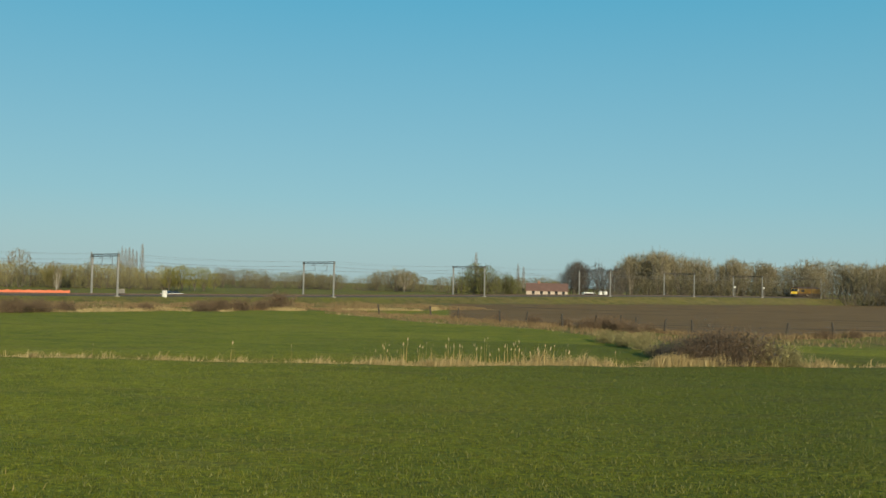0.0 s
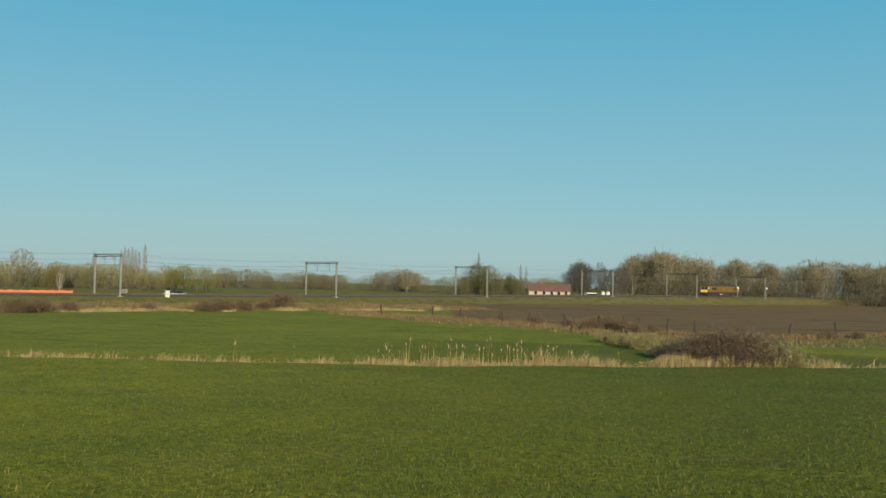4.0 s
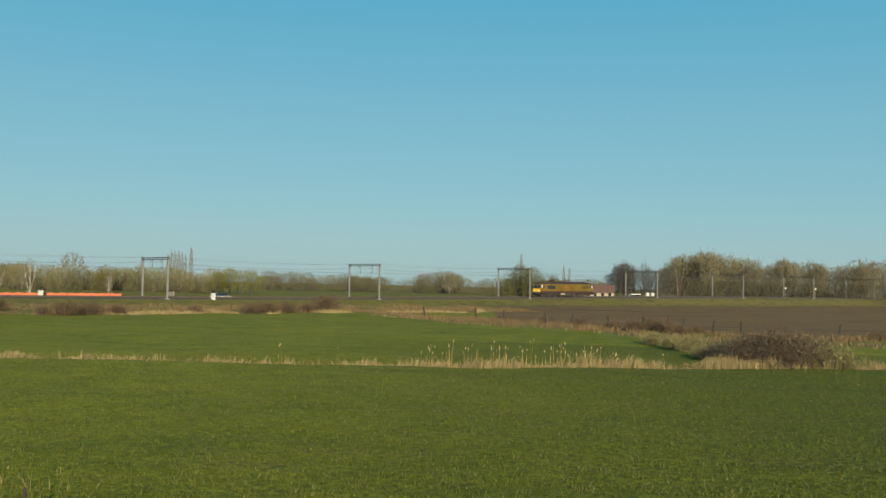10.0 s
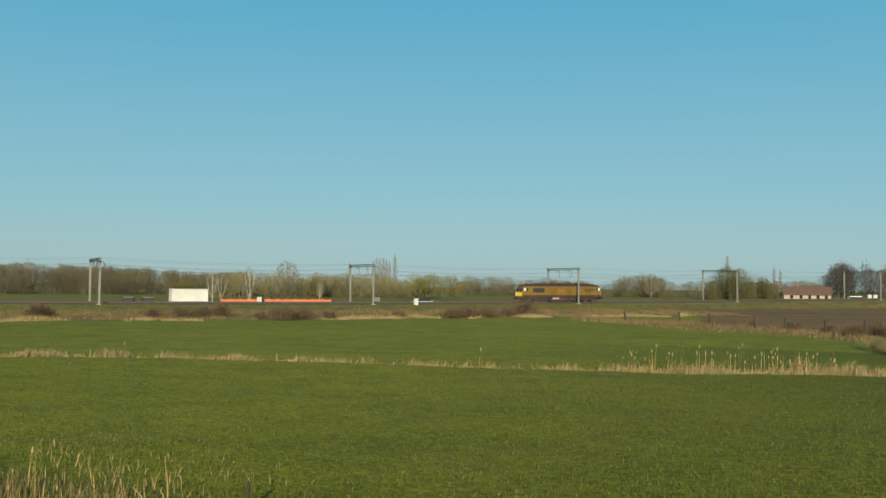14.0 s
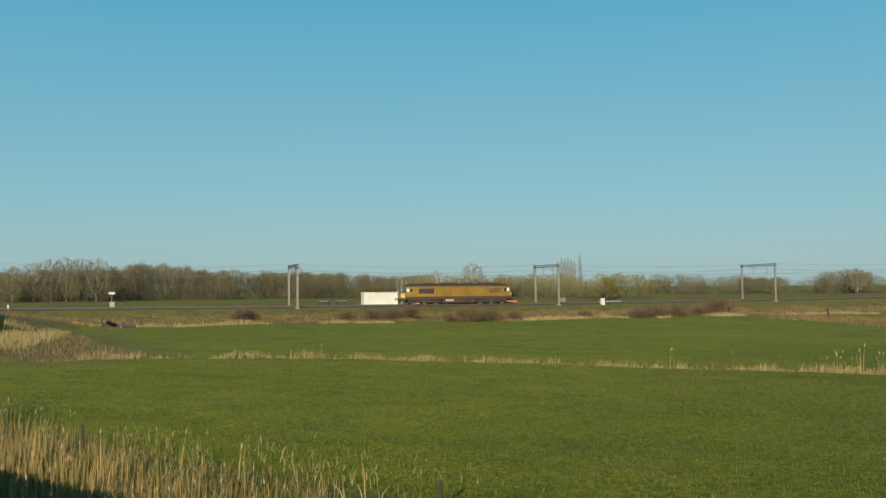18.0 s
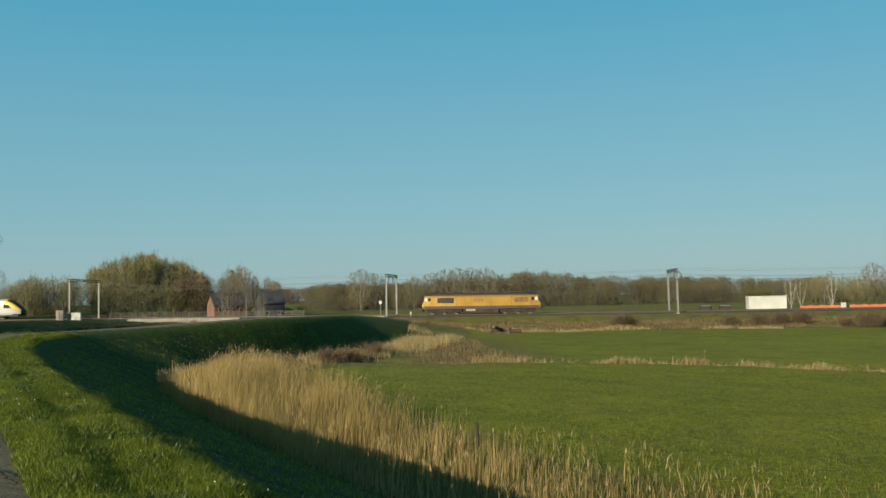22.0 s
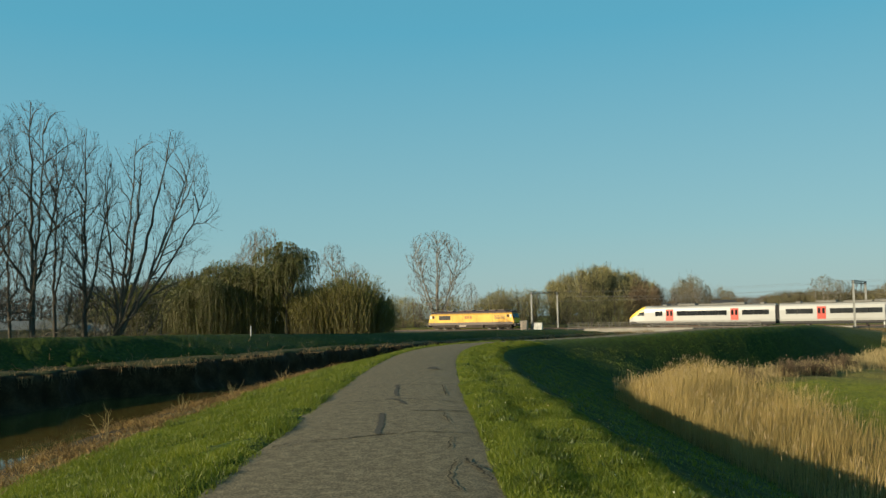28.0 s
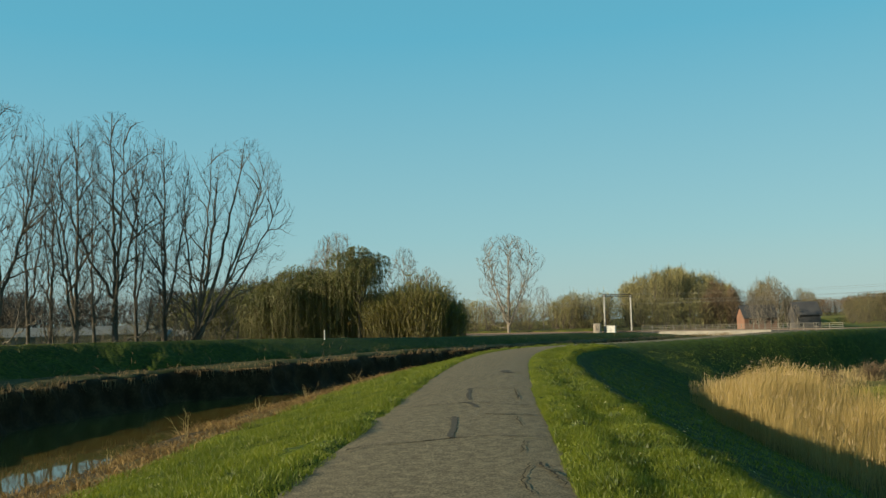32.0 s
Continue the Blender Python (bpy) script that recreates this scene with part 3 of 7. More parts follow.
wbp = wm.node_tree.nodes.new("ShaderNodeBump")
wbp.inputs["Strength"].default_value, wbp.inputs["Distance"].default_value = 0.12, 0.05
wm.node_tree.links.new(wnz.outputs[0], wbp.inputs["Height"])
wm.node_tree.links.new(wbp.outputs[0], wb.inputs["Normal"])
tagged(strip("water", [-24.0, -16, -13, -9.6], [WATER] * 4, wm, 0, len(LINE) - 12, follow=0.0), "still brown river water between grassy banks", "river", kind="structure")


def river_bank():
    """The undercut bank on the river's far side, with a ragged turf edge."""
    offs = np.array([-22.0, -21.4, -20.7, -20.0, -19.4, -18.95, -18.6, -18.4, -18.3, -18.28, -18.25, -18.15, -17.9, -17.3])
    zs = np.array([-0.4, -0.24, -0.28, -0.3, -0.31, -0.33, -0.40, -0.56, -0.8, -1.1, -1.4, -1.7, -1.95, -2.4])
    g = np.arange(225.0, 398.0, 0.3)
    i = np.arange(len(LINE))
    x, y, tx, ty = (np.interp(g, i, a) for a in (LINE[:, 0], LINE[:, 1], TANG[:, 0], TANG[:, 1]))
    s, o = g * 0.8, 0 * g
    shift = 0.55 * waves(s, o, 9, 61) + 0.2 * waves(s, o, 2.6, 62) + 0.08 * waves(s, o, 0.9, 63)
    k = np.clip((offs + 21.5) / 2.2, 0, 1)
    face = np.clip((offs + 18.8) / 0.4, 0, 1)
    S2, K2 = np.meshgrid(s, np.arange(len(offs)) * 3.7, indexing="ij")
    q = offs[None] + (18.3 - np.interp(g, LIP_I, LIP_Q))[:, None] + k[None] * shift[:, None] + 0.16 * face[None] * waves(S2, K2, 1.1, 64)
    z = zs[None] + 0.07 * waves(S2, K2, 1.7, 65) * (0.3 + k[None]) + 0.10 * np.clip(waves(s, o, 4, 66), -0.5, 1)[:, None] * (k * (1 - face))[None]
    z = np.minimum(z, np.interp(g, FAR_I, FAR_Z)[:, None] + zs[None] * 0.5)
    v = np.stack([x[:, None] + ty[:, None] * q, y[:, None] - tx[:, None] * q, z], -1).reshape(-1, 3)
    m = len(offs)
    a = np.arange(len(g) - 1)[:, None] * m + np.arange(m - 1)[None]
    f = np.stack([a, a + m, a + m + 1, a + 1], -1)
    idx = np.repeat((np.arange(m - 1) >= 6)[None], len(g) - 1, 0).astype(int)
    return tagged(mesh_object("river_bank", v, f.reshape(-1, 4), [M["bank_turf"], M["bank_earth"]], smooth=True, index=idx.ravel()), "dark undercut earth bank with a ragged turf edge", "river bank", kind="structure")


river_bank()


# ---- building helpers ----
def box(bm, x0, x1, y0, y1, z0, z1, bevel=0.0):
    g = bmesh.ops.create_cube(bm, size=1.0)["verts"]
    for v in g:
        v.co = Vector((x0 + (v.co.x + 0.5) * (x1 - x0), y0 + (v.co.y + 0.5) * (y1 - y0), z0 + (v.co.z + 0.5) * (z1 - z0)))
    if bevel:
        es = list({e for v in g for e in v.link_edges})
        bmesh.ops.bevel(bm, geom=es, offset=bevel, segments=2, affect="EDGES", profile=0.6)
    return bm


def tube(bm, a, b, r0, r1=None, n=6):
    a, b = Vector(a), Vector(b)
    r1 = r0 if r1 is None else r1
    g = bmesh.ops.create_cone(bm, cap_ends=True, segments=n, radius1=r0, radius2=r1, depth=(b - a).length)["verts"]
    m = Matrix.Translation((a + b) / 2) @ (b - a).to_track_quat("Z", "Y").to_matrix().to_4x4()
    bmesh.ops.transform(bm, matrix=m, verts=g)
    return bm


def part(name, bm, mat, parent, label="", smooth=False):
    me = bpy.data.meshes.new(name)
    bm.to_mesh(me)
    bm.free()
    for m in (mat if isinstance(mat, (list, tuple)) else [mat]):
        me.materials.append(m)
    if smooth:
        me.polygons.foreach_set("use_smooth", np.ones(len(me.polygons), bool))
    ob = new(name, me)
    ob.parent = parent
    return tagged(ob, label) if label else ob


def thing(name, m, label, category, group=""):
    ob = new(name)
    ob.matrix_basis = m
    return tagged(ob, label, category, group)


def ground_z(x, y):
    return float(terrain(np.array([x]), np.array([y]))[0][0])


def bars(name, boxes, mat, parent, label=""):
    bm = bmesh.new()
    for b in boxes:
        box(bm, *b)
    return part(name, bm, mat, parent, label)


ALONG = math.degrees(math.atan2(SV.y, SV.x))      # heading of a thing whose x runs along the railway towards +s


# ---- railway ----
def sweep(name, profile, s0, s1, step, mat, parent, label=""):
    """A closed or open section (d, z above rail) carried along the line."""
    ss = np.arange(s0, s1 + step, step)
    zz = rail_z(ss)
    prof = np.array(profile, float)
    P = (NV.x * prof[None, :, 0] + SV.x * ss[:, None], NV.y * prof[None, :, 0] + SV.y * ss[:, None], zz[:, None] + prof[None, :, 1] + 0 * ss[:, None])
    v = np.stack(P, -1).reshape(-1, 3)
    m = len(prof)
    a = np.arange(len(ss) - 1)[:, None] * m + np.arange(m - 1)[None, :]
    f = np.stack([a, a + m, a + m + 1, a + 1], -1).reshape(-1, 4)
    ob = mesh_object(name, v, f, mat, parent=parent)
    return tagged(ob, label) if label else ob


railway = tagged(new("railway_track"), "double railway track on a pale ballast bed", "railway", kind="structure")
sweep("ballast_bed", [(157.0, -0.62), (157.9, -0.24), (158.8, -0.17), (162.2, -0.2), (163.0, -0.2), (166.4, -0.17), (167.6, -0.22), (169.0, -0.62)], -640, 330, 5, M["ballast"], railway)
for c in (NEAR, FAR):
    for o in (-0.7525, 0.7525):
        d = c + o
        sweep("rail", [(d - 0.07, -0.17), (d - 0.02, -0.14), (d - 0.035, -0.03), (d - 0.035, 0), (d + 0.035, 0), (d + 0.035, -0.03), (d + 0.02, -0.14), (d + 0.07, -0.17)], -640, 330, 6, M["rail"], railway)
sv = []
for c in (NEAR, FAR):
    for s in np.arange(-420, 260, 0.6):
        z = float(rail_z(s)) - 0.22
        for dz in (0, 0.09):
            for ds, dd in ((-0.13, -1.3), (0.13, -1.3), (0.13, 1.3), (-0.13, 1.3)):
                p = NV * (c + dd) + SV * (s + ds)
                sv.append((p.x, p.y, z + dz))
nb = len(sv) // 8
base = np.arange(nb)[:, None] * 8
sf = (base[:, :, None] + np.array([[0, 1, 5, 4], [1, 2, 6, 5], [2, 3, 7, 6], [3, 0, 4, 7], [4, 5, 6, 7]])[None]).reshape(-1, 4)
tagged(mesh_object("sleepers", sv, sf, M["grime"], parent=railway), "dark weathered sleepers", kind="stuff")


def catenary_portal():
    p = new("catenary_portal")
    for d in (157.0, 168.0):
        bm = bmesh.new()
        y = NEAR - d + 2.15
        for sx in (-0.14, 0.14):
            box(bm, sx - 0.02, sx + 0.02, y - 0.11, y + 0.11, -0.7, 7.05)
        box(bm, -0.13, 0.13, y - 0.03, y + 0.03, -0.7, 7.05)
        part("pole", bm, M["steel"], p, "pale grey steel pole")
        bm = bmesh.new()
        box(bm, -0.35, 0.35, y - 0.35, y + 0.35, -0.9, -0.25, 0.04)
        part("footing", bm, M["concrete"], p)
    bm = bmesh.new()
    a, b = NEAR - 168.0 + 2.15 - 0.3, NEAR - 157.0 + 2.15 + 0.3
    for z in (6.72, 7.08):
        for sx in (-0.16, 0.16):
            box(bm, sx - 0.05, sx + 0.05, a, b, z - 0.055, z + 0.055)
    n = 12
    for i in range(n):
        y0, y1 = a + (b - a) * i / n, a + (b - a) * (i + 1) / n
        for sx in (-0.16, 0.16):
            tube(bm, (sx, y0, 6.72 if i % 2 else 7.08), (sx, y1, 7.08 if i % 2 else 6.72), 0.022, n=4)
    part("crossbeam", bm, M["black"], p, "dark lattice crossbeam")
    for c in (NEAR, FAR):
        y = NEAR - c + 2.15
        bm = bmesh.new()
        tube(bm, (0, y + 0.9, 6.75), (0, y + 0.9, 5.2), 0.05, n=5)
        tube(bm, (0, y + 0.9, 5.3), (0, y, 5.2), 0.03, n=5)
        tube(bm, (0, y + 0.9, 6.6), (0, y, 6.3), 0.03, n=5)
        part("registration_arm", bm, M["steel_dark"], p)
        bm = bmesh.new()
        for k in range(4):
            tube(bm, (0, y, 6.32 + 0.09 * k), (0, y, 6.37 + 0.09 * k), 0.09, 0.05, n=7)
        part("insulator", bm, M["maroon"], p)
    return tagged(p, "steel catenary portal with a lattice beam over both tracks", "catenary portal", "catenary portals along the railway")


PORTALS = [300, 255, 198, 141, 84.2, 26.9, -22.1, -70.2, -117.2, -162.9, -214, -258, -302, -348, -394, -440]
first = catenary_portal()
MID = NEAR + 2.15


def on_track(s, d, turn=0.0):
    p = trk(s, d)
    slope = math.degrees(math.atan2(float(rail_z(s + 4) - rail_z(s - 4)), 8.0))
    return pose(p.x, p.y, p.z, 0, 0, ALONG + turn) @ pose(0, 0, 0, 0, -slope if turn == 0 else slope, 0)


for i, s in enumerate(PORTALS):
    if i == 0:
        first.matrix_basis = on_track(s, MID)
    else:
        copy_thing(first, on_track(s, MID))

# overhead wires, span by span
for c, nm in ((NEAR, "overhead_line"), (FAR, "overhead_line")):
    bm = bmesh.new()
    for s0, s1 in zip(PORTALS[:-1], PORTALS[1:]):
        pts = []
        for k in range(9):
            u = k / 8
            s = s0 + (s1 - s0) * u
            pts.append((trk(s, c, 5.15), trk(s, c, 6.3 - 0.7 * 4 * u * (1 - u))))
        for (a0, b0), (a1, b1) in zip(pts[:-1], pts[1:]):
            tube(bm, a0, a1, 0.018, n=3)
            tube(bm, b0, b1, 0.018, n=3)
            tube(bm, a0, b0, 0.008, n=3)
    o = new(nm)
    part("wires", bm, M["wire"], o)
    tagged(o, "thin dark contact and carrier wires over a track", "overhead line", "overhead lines", "structure")
bm = bmesh.new()
for s0, s1 in zip(PORTALS[:-1], PORTALS[1:]):
    for d, zt in ((157.0, 7.15), (168.0, 7.15)):
        for k in range(6):
            u0, u1 = k / 6, (k + 1) / 6
            tube(bm, trk(s0 + (s1 - s0) * u0, d, zt - 2.0 * u0 * (1 - u0)), trk(s0 + (s1 - s0) * u1, d, zt - 2.0 * u1 * (1 - u1)), 0.014, n=3)
o = new("overhead_line")
part("wires", bm, M["wire"], o)
tagged(o, "thin dark feeder wires on the portal tops", "overhead line", "overhead lines", "structure")


# ---- trees and scrub ----
def tubes_mesh(segs, sides):
    """Verts and quads of tapered tubes; segs: rows of p0, p1, r0, r1."""
    segs = np.asarray(segs, float)
    p0, p1, r0, r1 = segs[:, :3], segs[:, 3:6], segs[:, 6], segs[:, 7]
    d = p1 - p0
    d /= np.linalg.norm(d, axis=1)[:, None] + 1e-9
    up = np.where(np.abs(d[:, 2:3]) > 0.9, np.array([[1.0, 0, 0]]), np.array([[0, 0, 1.0]]))
    u = np.cross(d, up)
    u /= np.linalg.norm(u, axis=1)[:, None] + 1e-9
    w = np.cross(d, u)
    ang = np.arange(sides) * 2 * math.pi / sides
    ring = u[:, None] * np.cos(ang)[None, :, None] + w[:, None] * np.sin(ang)[None, :, None]
    v = np.stack([p0[:, None] + ring * r0[:, None, None], p1[:, None] + ring * r1[:, None, None]], 1).reshape(-1, 3)
    n = len(segs)
    b = np.arange(n)[:, None] * 2 * sides
    k = np.arange(sides)[None]
    k2 = (k + 1) % sides
    return v, np.stack([b + k, b + k2, b + sides + k2, b + sides + k], -1).reshape(-1, 4)


def ribbons(segs, seed=0):
    """Verts and quads of flat slips for the finest twigs; segs as for tubes_mesh."""
    segs = np.asarray(segs, float)
    r = np.random.RandomState(seed)
    a = r.normal(0, 1, (len(segs), 3))
    d = segs[:, 3:6] - segs[:, :3]
    a = np.cross(a, d)
    a /= np.linalg.norm(a, axis=1)[:, None] + 1e-9
    u, w = a * segs[:, 6:7] * 1.25, a * segs[:, 7:8] * 1.25
    v = np.stack([segs[:, :3] - u, segs[:, :3] + u, segs[:, 3:6] + w, segs[:, 3:6] - w], 1).reshape(-1, 3)
    return v, np.arange(len(v)).reshape(-1, 4)


def limb(r, start, direction, length, rad, n, lift, wob, out):
    """A curved branch of n pieces; returns its points and directions."""
    p, d = np.array(start, float), np.array(direction, float)
    pts = []
    for i in range(n):
        d = d + r.normal(0, wob, 3) + np.array([0, 0, lift])
        d /= np.linalg.norm(d)
        q = p + d * length / n
        a, b = rad * (1 - 0.85 * i / n), rad * (1 - 0.85 * (i + 1) / n)
        out.append((*p, *q, a, b))
        pts.append((q, d.copy(), (i + 1) / n, b))
        p = q
    return pts


def side_way(r, d, angle):
    """A direction at that angle (degrees) from d, all round it at random."""
    a = r.normal(0, 1, 3)
    a -= d * (a @ d)
    a /= np.linalg.norm(a)
    t = math.radians(angle)
    return d * math.cos(t) + a * math.sin(t)


def scraps(r, centers, size, squash=1.0):
    """Small loose triangles, for leaves and tufts of twigs."""
    n = len(centers)
    a = r.normal(0, 1, (n, 3, 3))
    a -= a.mean(1, keepdims=True)
    a *= (size * r.uniform(0.6, 1.3, n) / 1.4)[:, None, None]
    a[:, :, 2] *= squash
    return (centers[:, None] + a).reshape(-1, 3), np.arange(n * 3).reshape(-1, 3)


def tri(faces4):
    f = np.asarray(faces4)
    return np.concatenate([f[:, [0, 1, 2]], f[:, [0, 2, 3]]])


def envelope(u, r, wide):
    """Radius of a crown at the share u of its height; wide: where it is broadest."""
    u = np.clip(u, 0, 1)
    k = np.where(u > wide, (u - wide) / (1.0 - wide), (wide - u) / (wide + 0.12))
    return r * np.sqrt(np.maximum(0.0, 1.0 - k * k))


def arc(p, c, e, n, r0, r1, out, r, wob=0.0):
    """A limb bent from p by way of c to e, in n pieces; returns its points."""
    p, c, e = np.asarray(p, float), np.asarray(c, float), np.asarray(e, float)
    pts = [p]
    for i in range(1, n + 1):
        u = i / n
        q = p * (1 - u) ** 2 + c * 2 * u * (1 - u) + e * u * u + (r.normal(0, wob, 3) if 0 < i < n and wob else 0)
        out.append((*pts[-1], *q, r0 + (r1 - r0) * (i - 1) / n, r0 + (r1 - r0) * u))
        pts.append(q)
    return pts


def rough_tree(seed, shape="round", n=900, leaf=False):
    """A plain small tree of height 1 for far woods: trunk, leaders and sprays of fine twigs or leaves; arrays only."""
    r = np.random.RandomState(seed)
    R, z0, wide = {"round": (0.30, 0.14, 0.58), "column": (0.15, 0.10, 0.52), "bush": (0.5, -0.12, 0.42), "cone": (0.17, 0.06, 0.12)}[shape]
    wood, thin = [], []
    for k in range(7):
        a, u = r.uniform(0, 6.283), r.uniform(0.55, 1.0) if k else 0.98
        rr = float(envelope(u, R, wide)) * r.uniform(0.5, 1.0)
        e = np.array([rr * math.cos(a), rr * math.sin(a), z0 + (1 - z0) * u])
        p = np.array([0, 0, -0.03 if k == 0 or shape == "bush" else max(0.02, z0 * r.uniform(0.6, 1.6))])
        pts = arc(p, (p + e) / 2 + np.array([e[0], e[1], 0]) * 0.25, e, 4, 0.011 if k == 0 else 0.006, 0.0018, wood, r, 0.008)
        for q in pts[1:]:
            for _ in range(2):
                d = np.array([q[0], q[1], 0.0]) * 1.6 + r.normal(0, 0.35, 3) + np.array([0, 0, 0.5])
                arc(q, q + d * 0.06, q + d * 0.12 + np.array([0, 0, 0.03]), 2, 0.0028, 0.0012, thin, r)
    a, fa = tubes_mesh(wood, 3)
    b, fb = ribbons(thin, seed)
    u = r.beta(1.5, 1.25, n)
    if shape == "cone":
        u = r.beta(1.0, 1.6, n)
    t = r.uniform(0, 6.283, n)
    lobes = 0.84 + 0.16 * np.sin(3 * t + 5 * u + seed) + 0.12 * np.sin(5 * t - 9 * u + 2 * seed)
    rho = envelope(u, R, wide) * lobes * r.uniform(0, 1, n) ** 0.42
    c = np.stack([rho * np.cos(t), rho * np.sin(t), z0 + (1 - z0) * (u * 0.97)], 1)
    out = np.stack([np.cos(t), np.sin(t), 0 * t], 1)
    side = r.normal(0, 1, (n, 3))
    side /= np.linalg.norm(side, axis=1)[:, None]
    w = out * (0.45 if shape != "cone" else 1.0) + r.normal(0, 0.28, (n, 3)) + np.array([0, 0, 0.85 if shape != "cone" else -0.2])
    ln = (0.07 if not leaf else 0.042) * r.uniform(0.6, 1.5, n)[:, None]
    hw = 0.0040 if not leaf else 0.0085
    if shape == "cone":
        hw = 0.012
    d = np.stack([c - side * hw, c + side * hw, c + w * ln], 1).reshape(-1, 3)
    v = np.concatenate([a, b, d])
    f = np.concatenate([tri(fa), tri(fb) + len(a), np.arange(3 * n).reshape(-1, 3) + len(a) + len(b)])
    idx = np.concatenate([np.zeros(2 * len(fa), int), np.ones(2 * len(fb), int), np.full(n, 2)])
    return v, f, idx


ROUGH = {}
for sh in ("round", "column", "bush", "cone"):
    ROUGH[sh] = [rough_tree(40 + k + 7 * len(sh), sh, 760 if sh != "bush" else 620) for k in range(5)]
    if sh in ("round", "bush"):
        ROUGH["fine_" + sh] = [rough_tree(60 + k + 7 * len(sh), sh, 2400, True) for k in range(5)]


def heights_at(xs, ys):
    return terrain(np.asarray(xs), np.asarray(ys))[0]


def woods(name, tops, d0, d1, count, mats, label, shapes=("round",), seed=1, spread=(0.78, 1.0), wide=1.0, low=0.0):
    """A strip of far wood: tops are (azimuth, elevation of the skyline) pairs; low: share of undergrowth bushes."""
    r = np.random.RandomState(seed)
    a0, a1 = tops[0][0], tops[-1][0]
    V, F, I, base = [], [], [], 0
    az = np.sort(r.uniform(a0, a1, count))
    dist = r.uniform(d0, d1, count)
    xs, ys = -np.sin(np.radians(az)) * dist, np.cos(np.radians(az)) * dist
    zs = heights_at(xs, ys)
    for k in range(count):
        el = np.interp(az[k], [p[0] for p in tops], [p[1] for p in tops])
        h = 1.03 * max(1.5, EYE + dist[k] * math.tan(math.radians(el)) - zs[k]) * r.uniform(*spread)
        sh = shapes[r.randint(len(shapes))]
        if r.uniform() < low:
            sh, h = ("fine_bush" if "fine" in sh else "bush"), h * r.uniform(0.25, 0.5)
        v, f, i = ROUGH[sh][r.randint(5)]
        t = r.uniform(0, 6.283)
        c, s = math.cos(t) * wide, math.sin(t) * wide
        q = v * h
        w = (1.0 if "bush" not in sh else 1.5) * r.uniform(0.85, 1.2)
        V.append(np.stack([xs[k] + (q[:, 0] * c - q[:, 1] * s) * w, ys[k] + (q[:, 0] * s + q[:, 1] * c) * w, zs[k] + q[:, 2]], 1))
        F.append(f + base)
        I.append(i)
        base += len(v)
    ob = mesh_object(name, np.concatenate(V), np.concatenate(F), [M[m] for m in mats], index=np.concatenate(I))
    return tagged(ob, label, "wood", kind="stuff")


woods("far_wood", [(-46, 1.75), (-24.3, 1.7), (-21.8, 1.9), (-19.4, 1.76), (-16.2, 1.9), (-14.4, 1.97), (-13.3, 2.25), (-11.7, 2.15), (-10.9, 1.5), (-10.4, 1.2)], 395, 450, 360,
      ("bark_pale", "twig_pale", "twig_pale"), "leafless brown wood behind the ploughed land", ("round", "round", "column"), 1, (0.74, 1.0), 1.35, 0.2)
woods("tree_clump", [(-46, 0.9), (-24.3, 0.95), (-19, 0.8), (-14, 0.9), (-9.5, 0.8)], 375, 392, 150, ("bark", "twig_dark", "twig_moss"), "dark undergrowth along the wood's edge", ("bush", "round", "bush"), 21, (0.5, 1.1), 1.5, 0.4)
woods("tree_clump", [(-11, 1.3), (-9.6, 1.5), (-9.1, 1.7), (-7.9, 1.5), (-7.3, 0.8)], 372, 392, 34, ("bark", "twig_dark", "twig_dark"), "dark leafless trees beside the farm", ("round",), 22, (0.75, 1.0), 1.0, 0.3)
woods("tree_clump", [(-4.7, 0.55), (-3.6, 1.0), (-2.9, 1.15), (-2.0, 1.5), (-1.4, 1.15), (-0.7, 0.9), (-0.2, 0.3)], 325, 350, 40, ("bark", "twig_dark", "leaf_dark"), "dark clump of garden trees beside the farmhouse", ("round", "bush", "cone"), 2, (0.6, 1.0), 1.0, 0.3)
woods("far_wood", [(-8, 0.55), (-5.9, 0.6), (-0.5, 0.5), (0.7, 0.55), (1.4, 0.72), (2.4, 0.95), (3.4, 0.85), (4.5, 0.55), (5.9, 0.45), (9, 0.6), (11, 0.6), (12.8, 0.66), (14.5, 0.7)], 420, 500, 190,
      ("bark", "twig_olive", "twig_moss"), "distant olive-brown trees beyond the railway", ("round", "bush"), 3, (0.6, 1.0), 1.9, 0.3)
woods("tree_clump", [(13.9, 0.35), (14.5, 0.75), (15.6, 0.8), (16.6, 0.6)], 285, 300, 14, ("bark", "twig_olive", "leaf_yellow"), "yellow-green willows in young leaf", ("round",), 4, (0.8, 1.0), 1.5)
woods("tree_clump", [(16.6, 0.75), (18, 0.72), (22, 0.8), (24, 0.9), (25.5, 0.8), (28, 0.88)], 290, 340, 120, ("bark", "twig_moss", "twig_olive"), "brown and olive scrub trees behind the railway", ("round", "bush"), 5, (0.6, 1.0), 1.5, 0.3)
woods("far_wood", [(27, 0.75), (29.5, 0.72), (33.7, 0.92), (37, 1.0), (40.6, 1.15), (43.3, 1.43), (45.3, 1.53), (46.4, 1.25), (50, 1.08), (54, 1.0), (57, 1.0), (58, 0.8)], 340, 400, 400, ("bark", "twig_red", "twig_moss"), "leafless brown wood behind the railway meadow", ("round", "round", "column"), 6, (0.76, 1.0), 1.6, 0.35)
woods("tree_clump", [(46, 0.8), (48, 0.85), (50.2, 0.9), (51.5, 1.25), (52.6, 0.85), (56, 0.85), (58, 0.7)], 290, 330, 50, ("bark", "twig_olive", "twig_moss"), "olive-brown young wood in front of the forest", ("round", "bush"), 7, (0.7, 1.0), 1.1, 0.3)
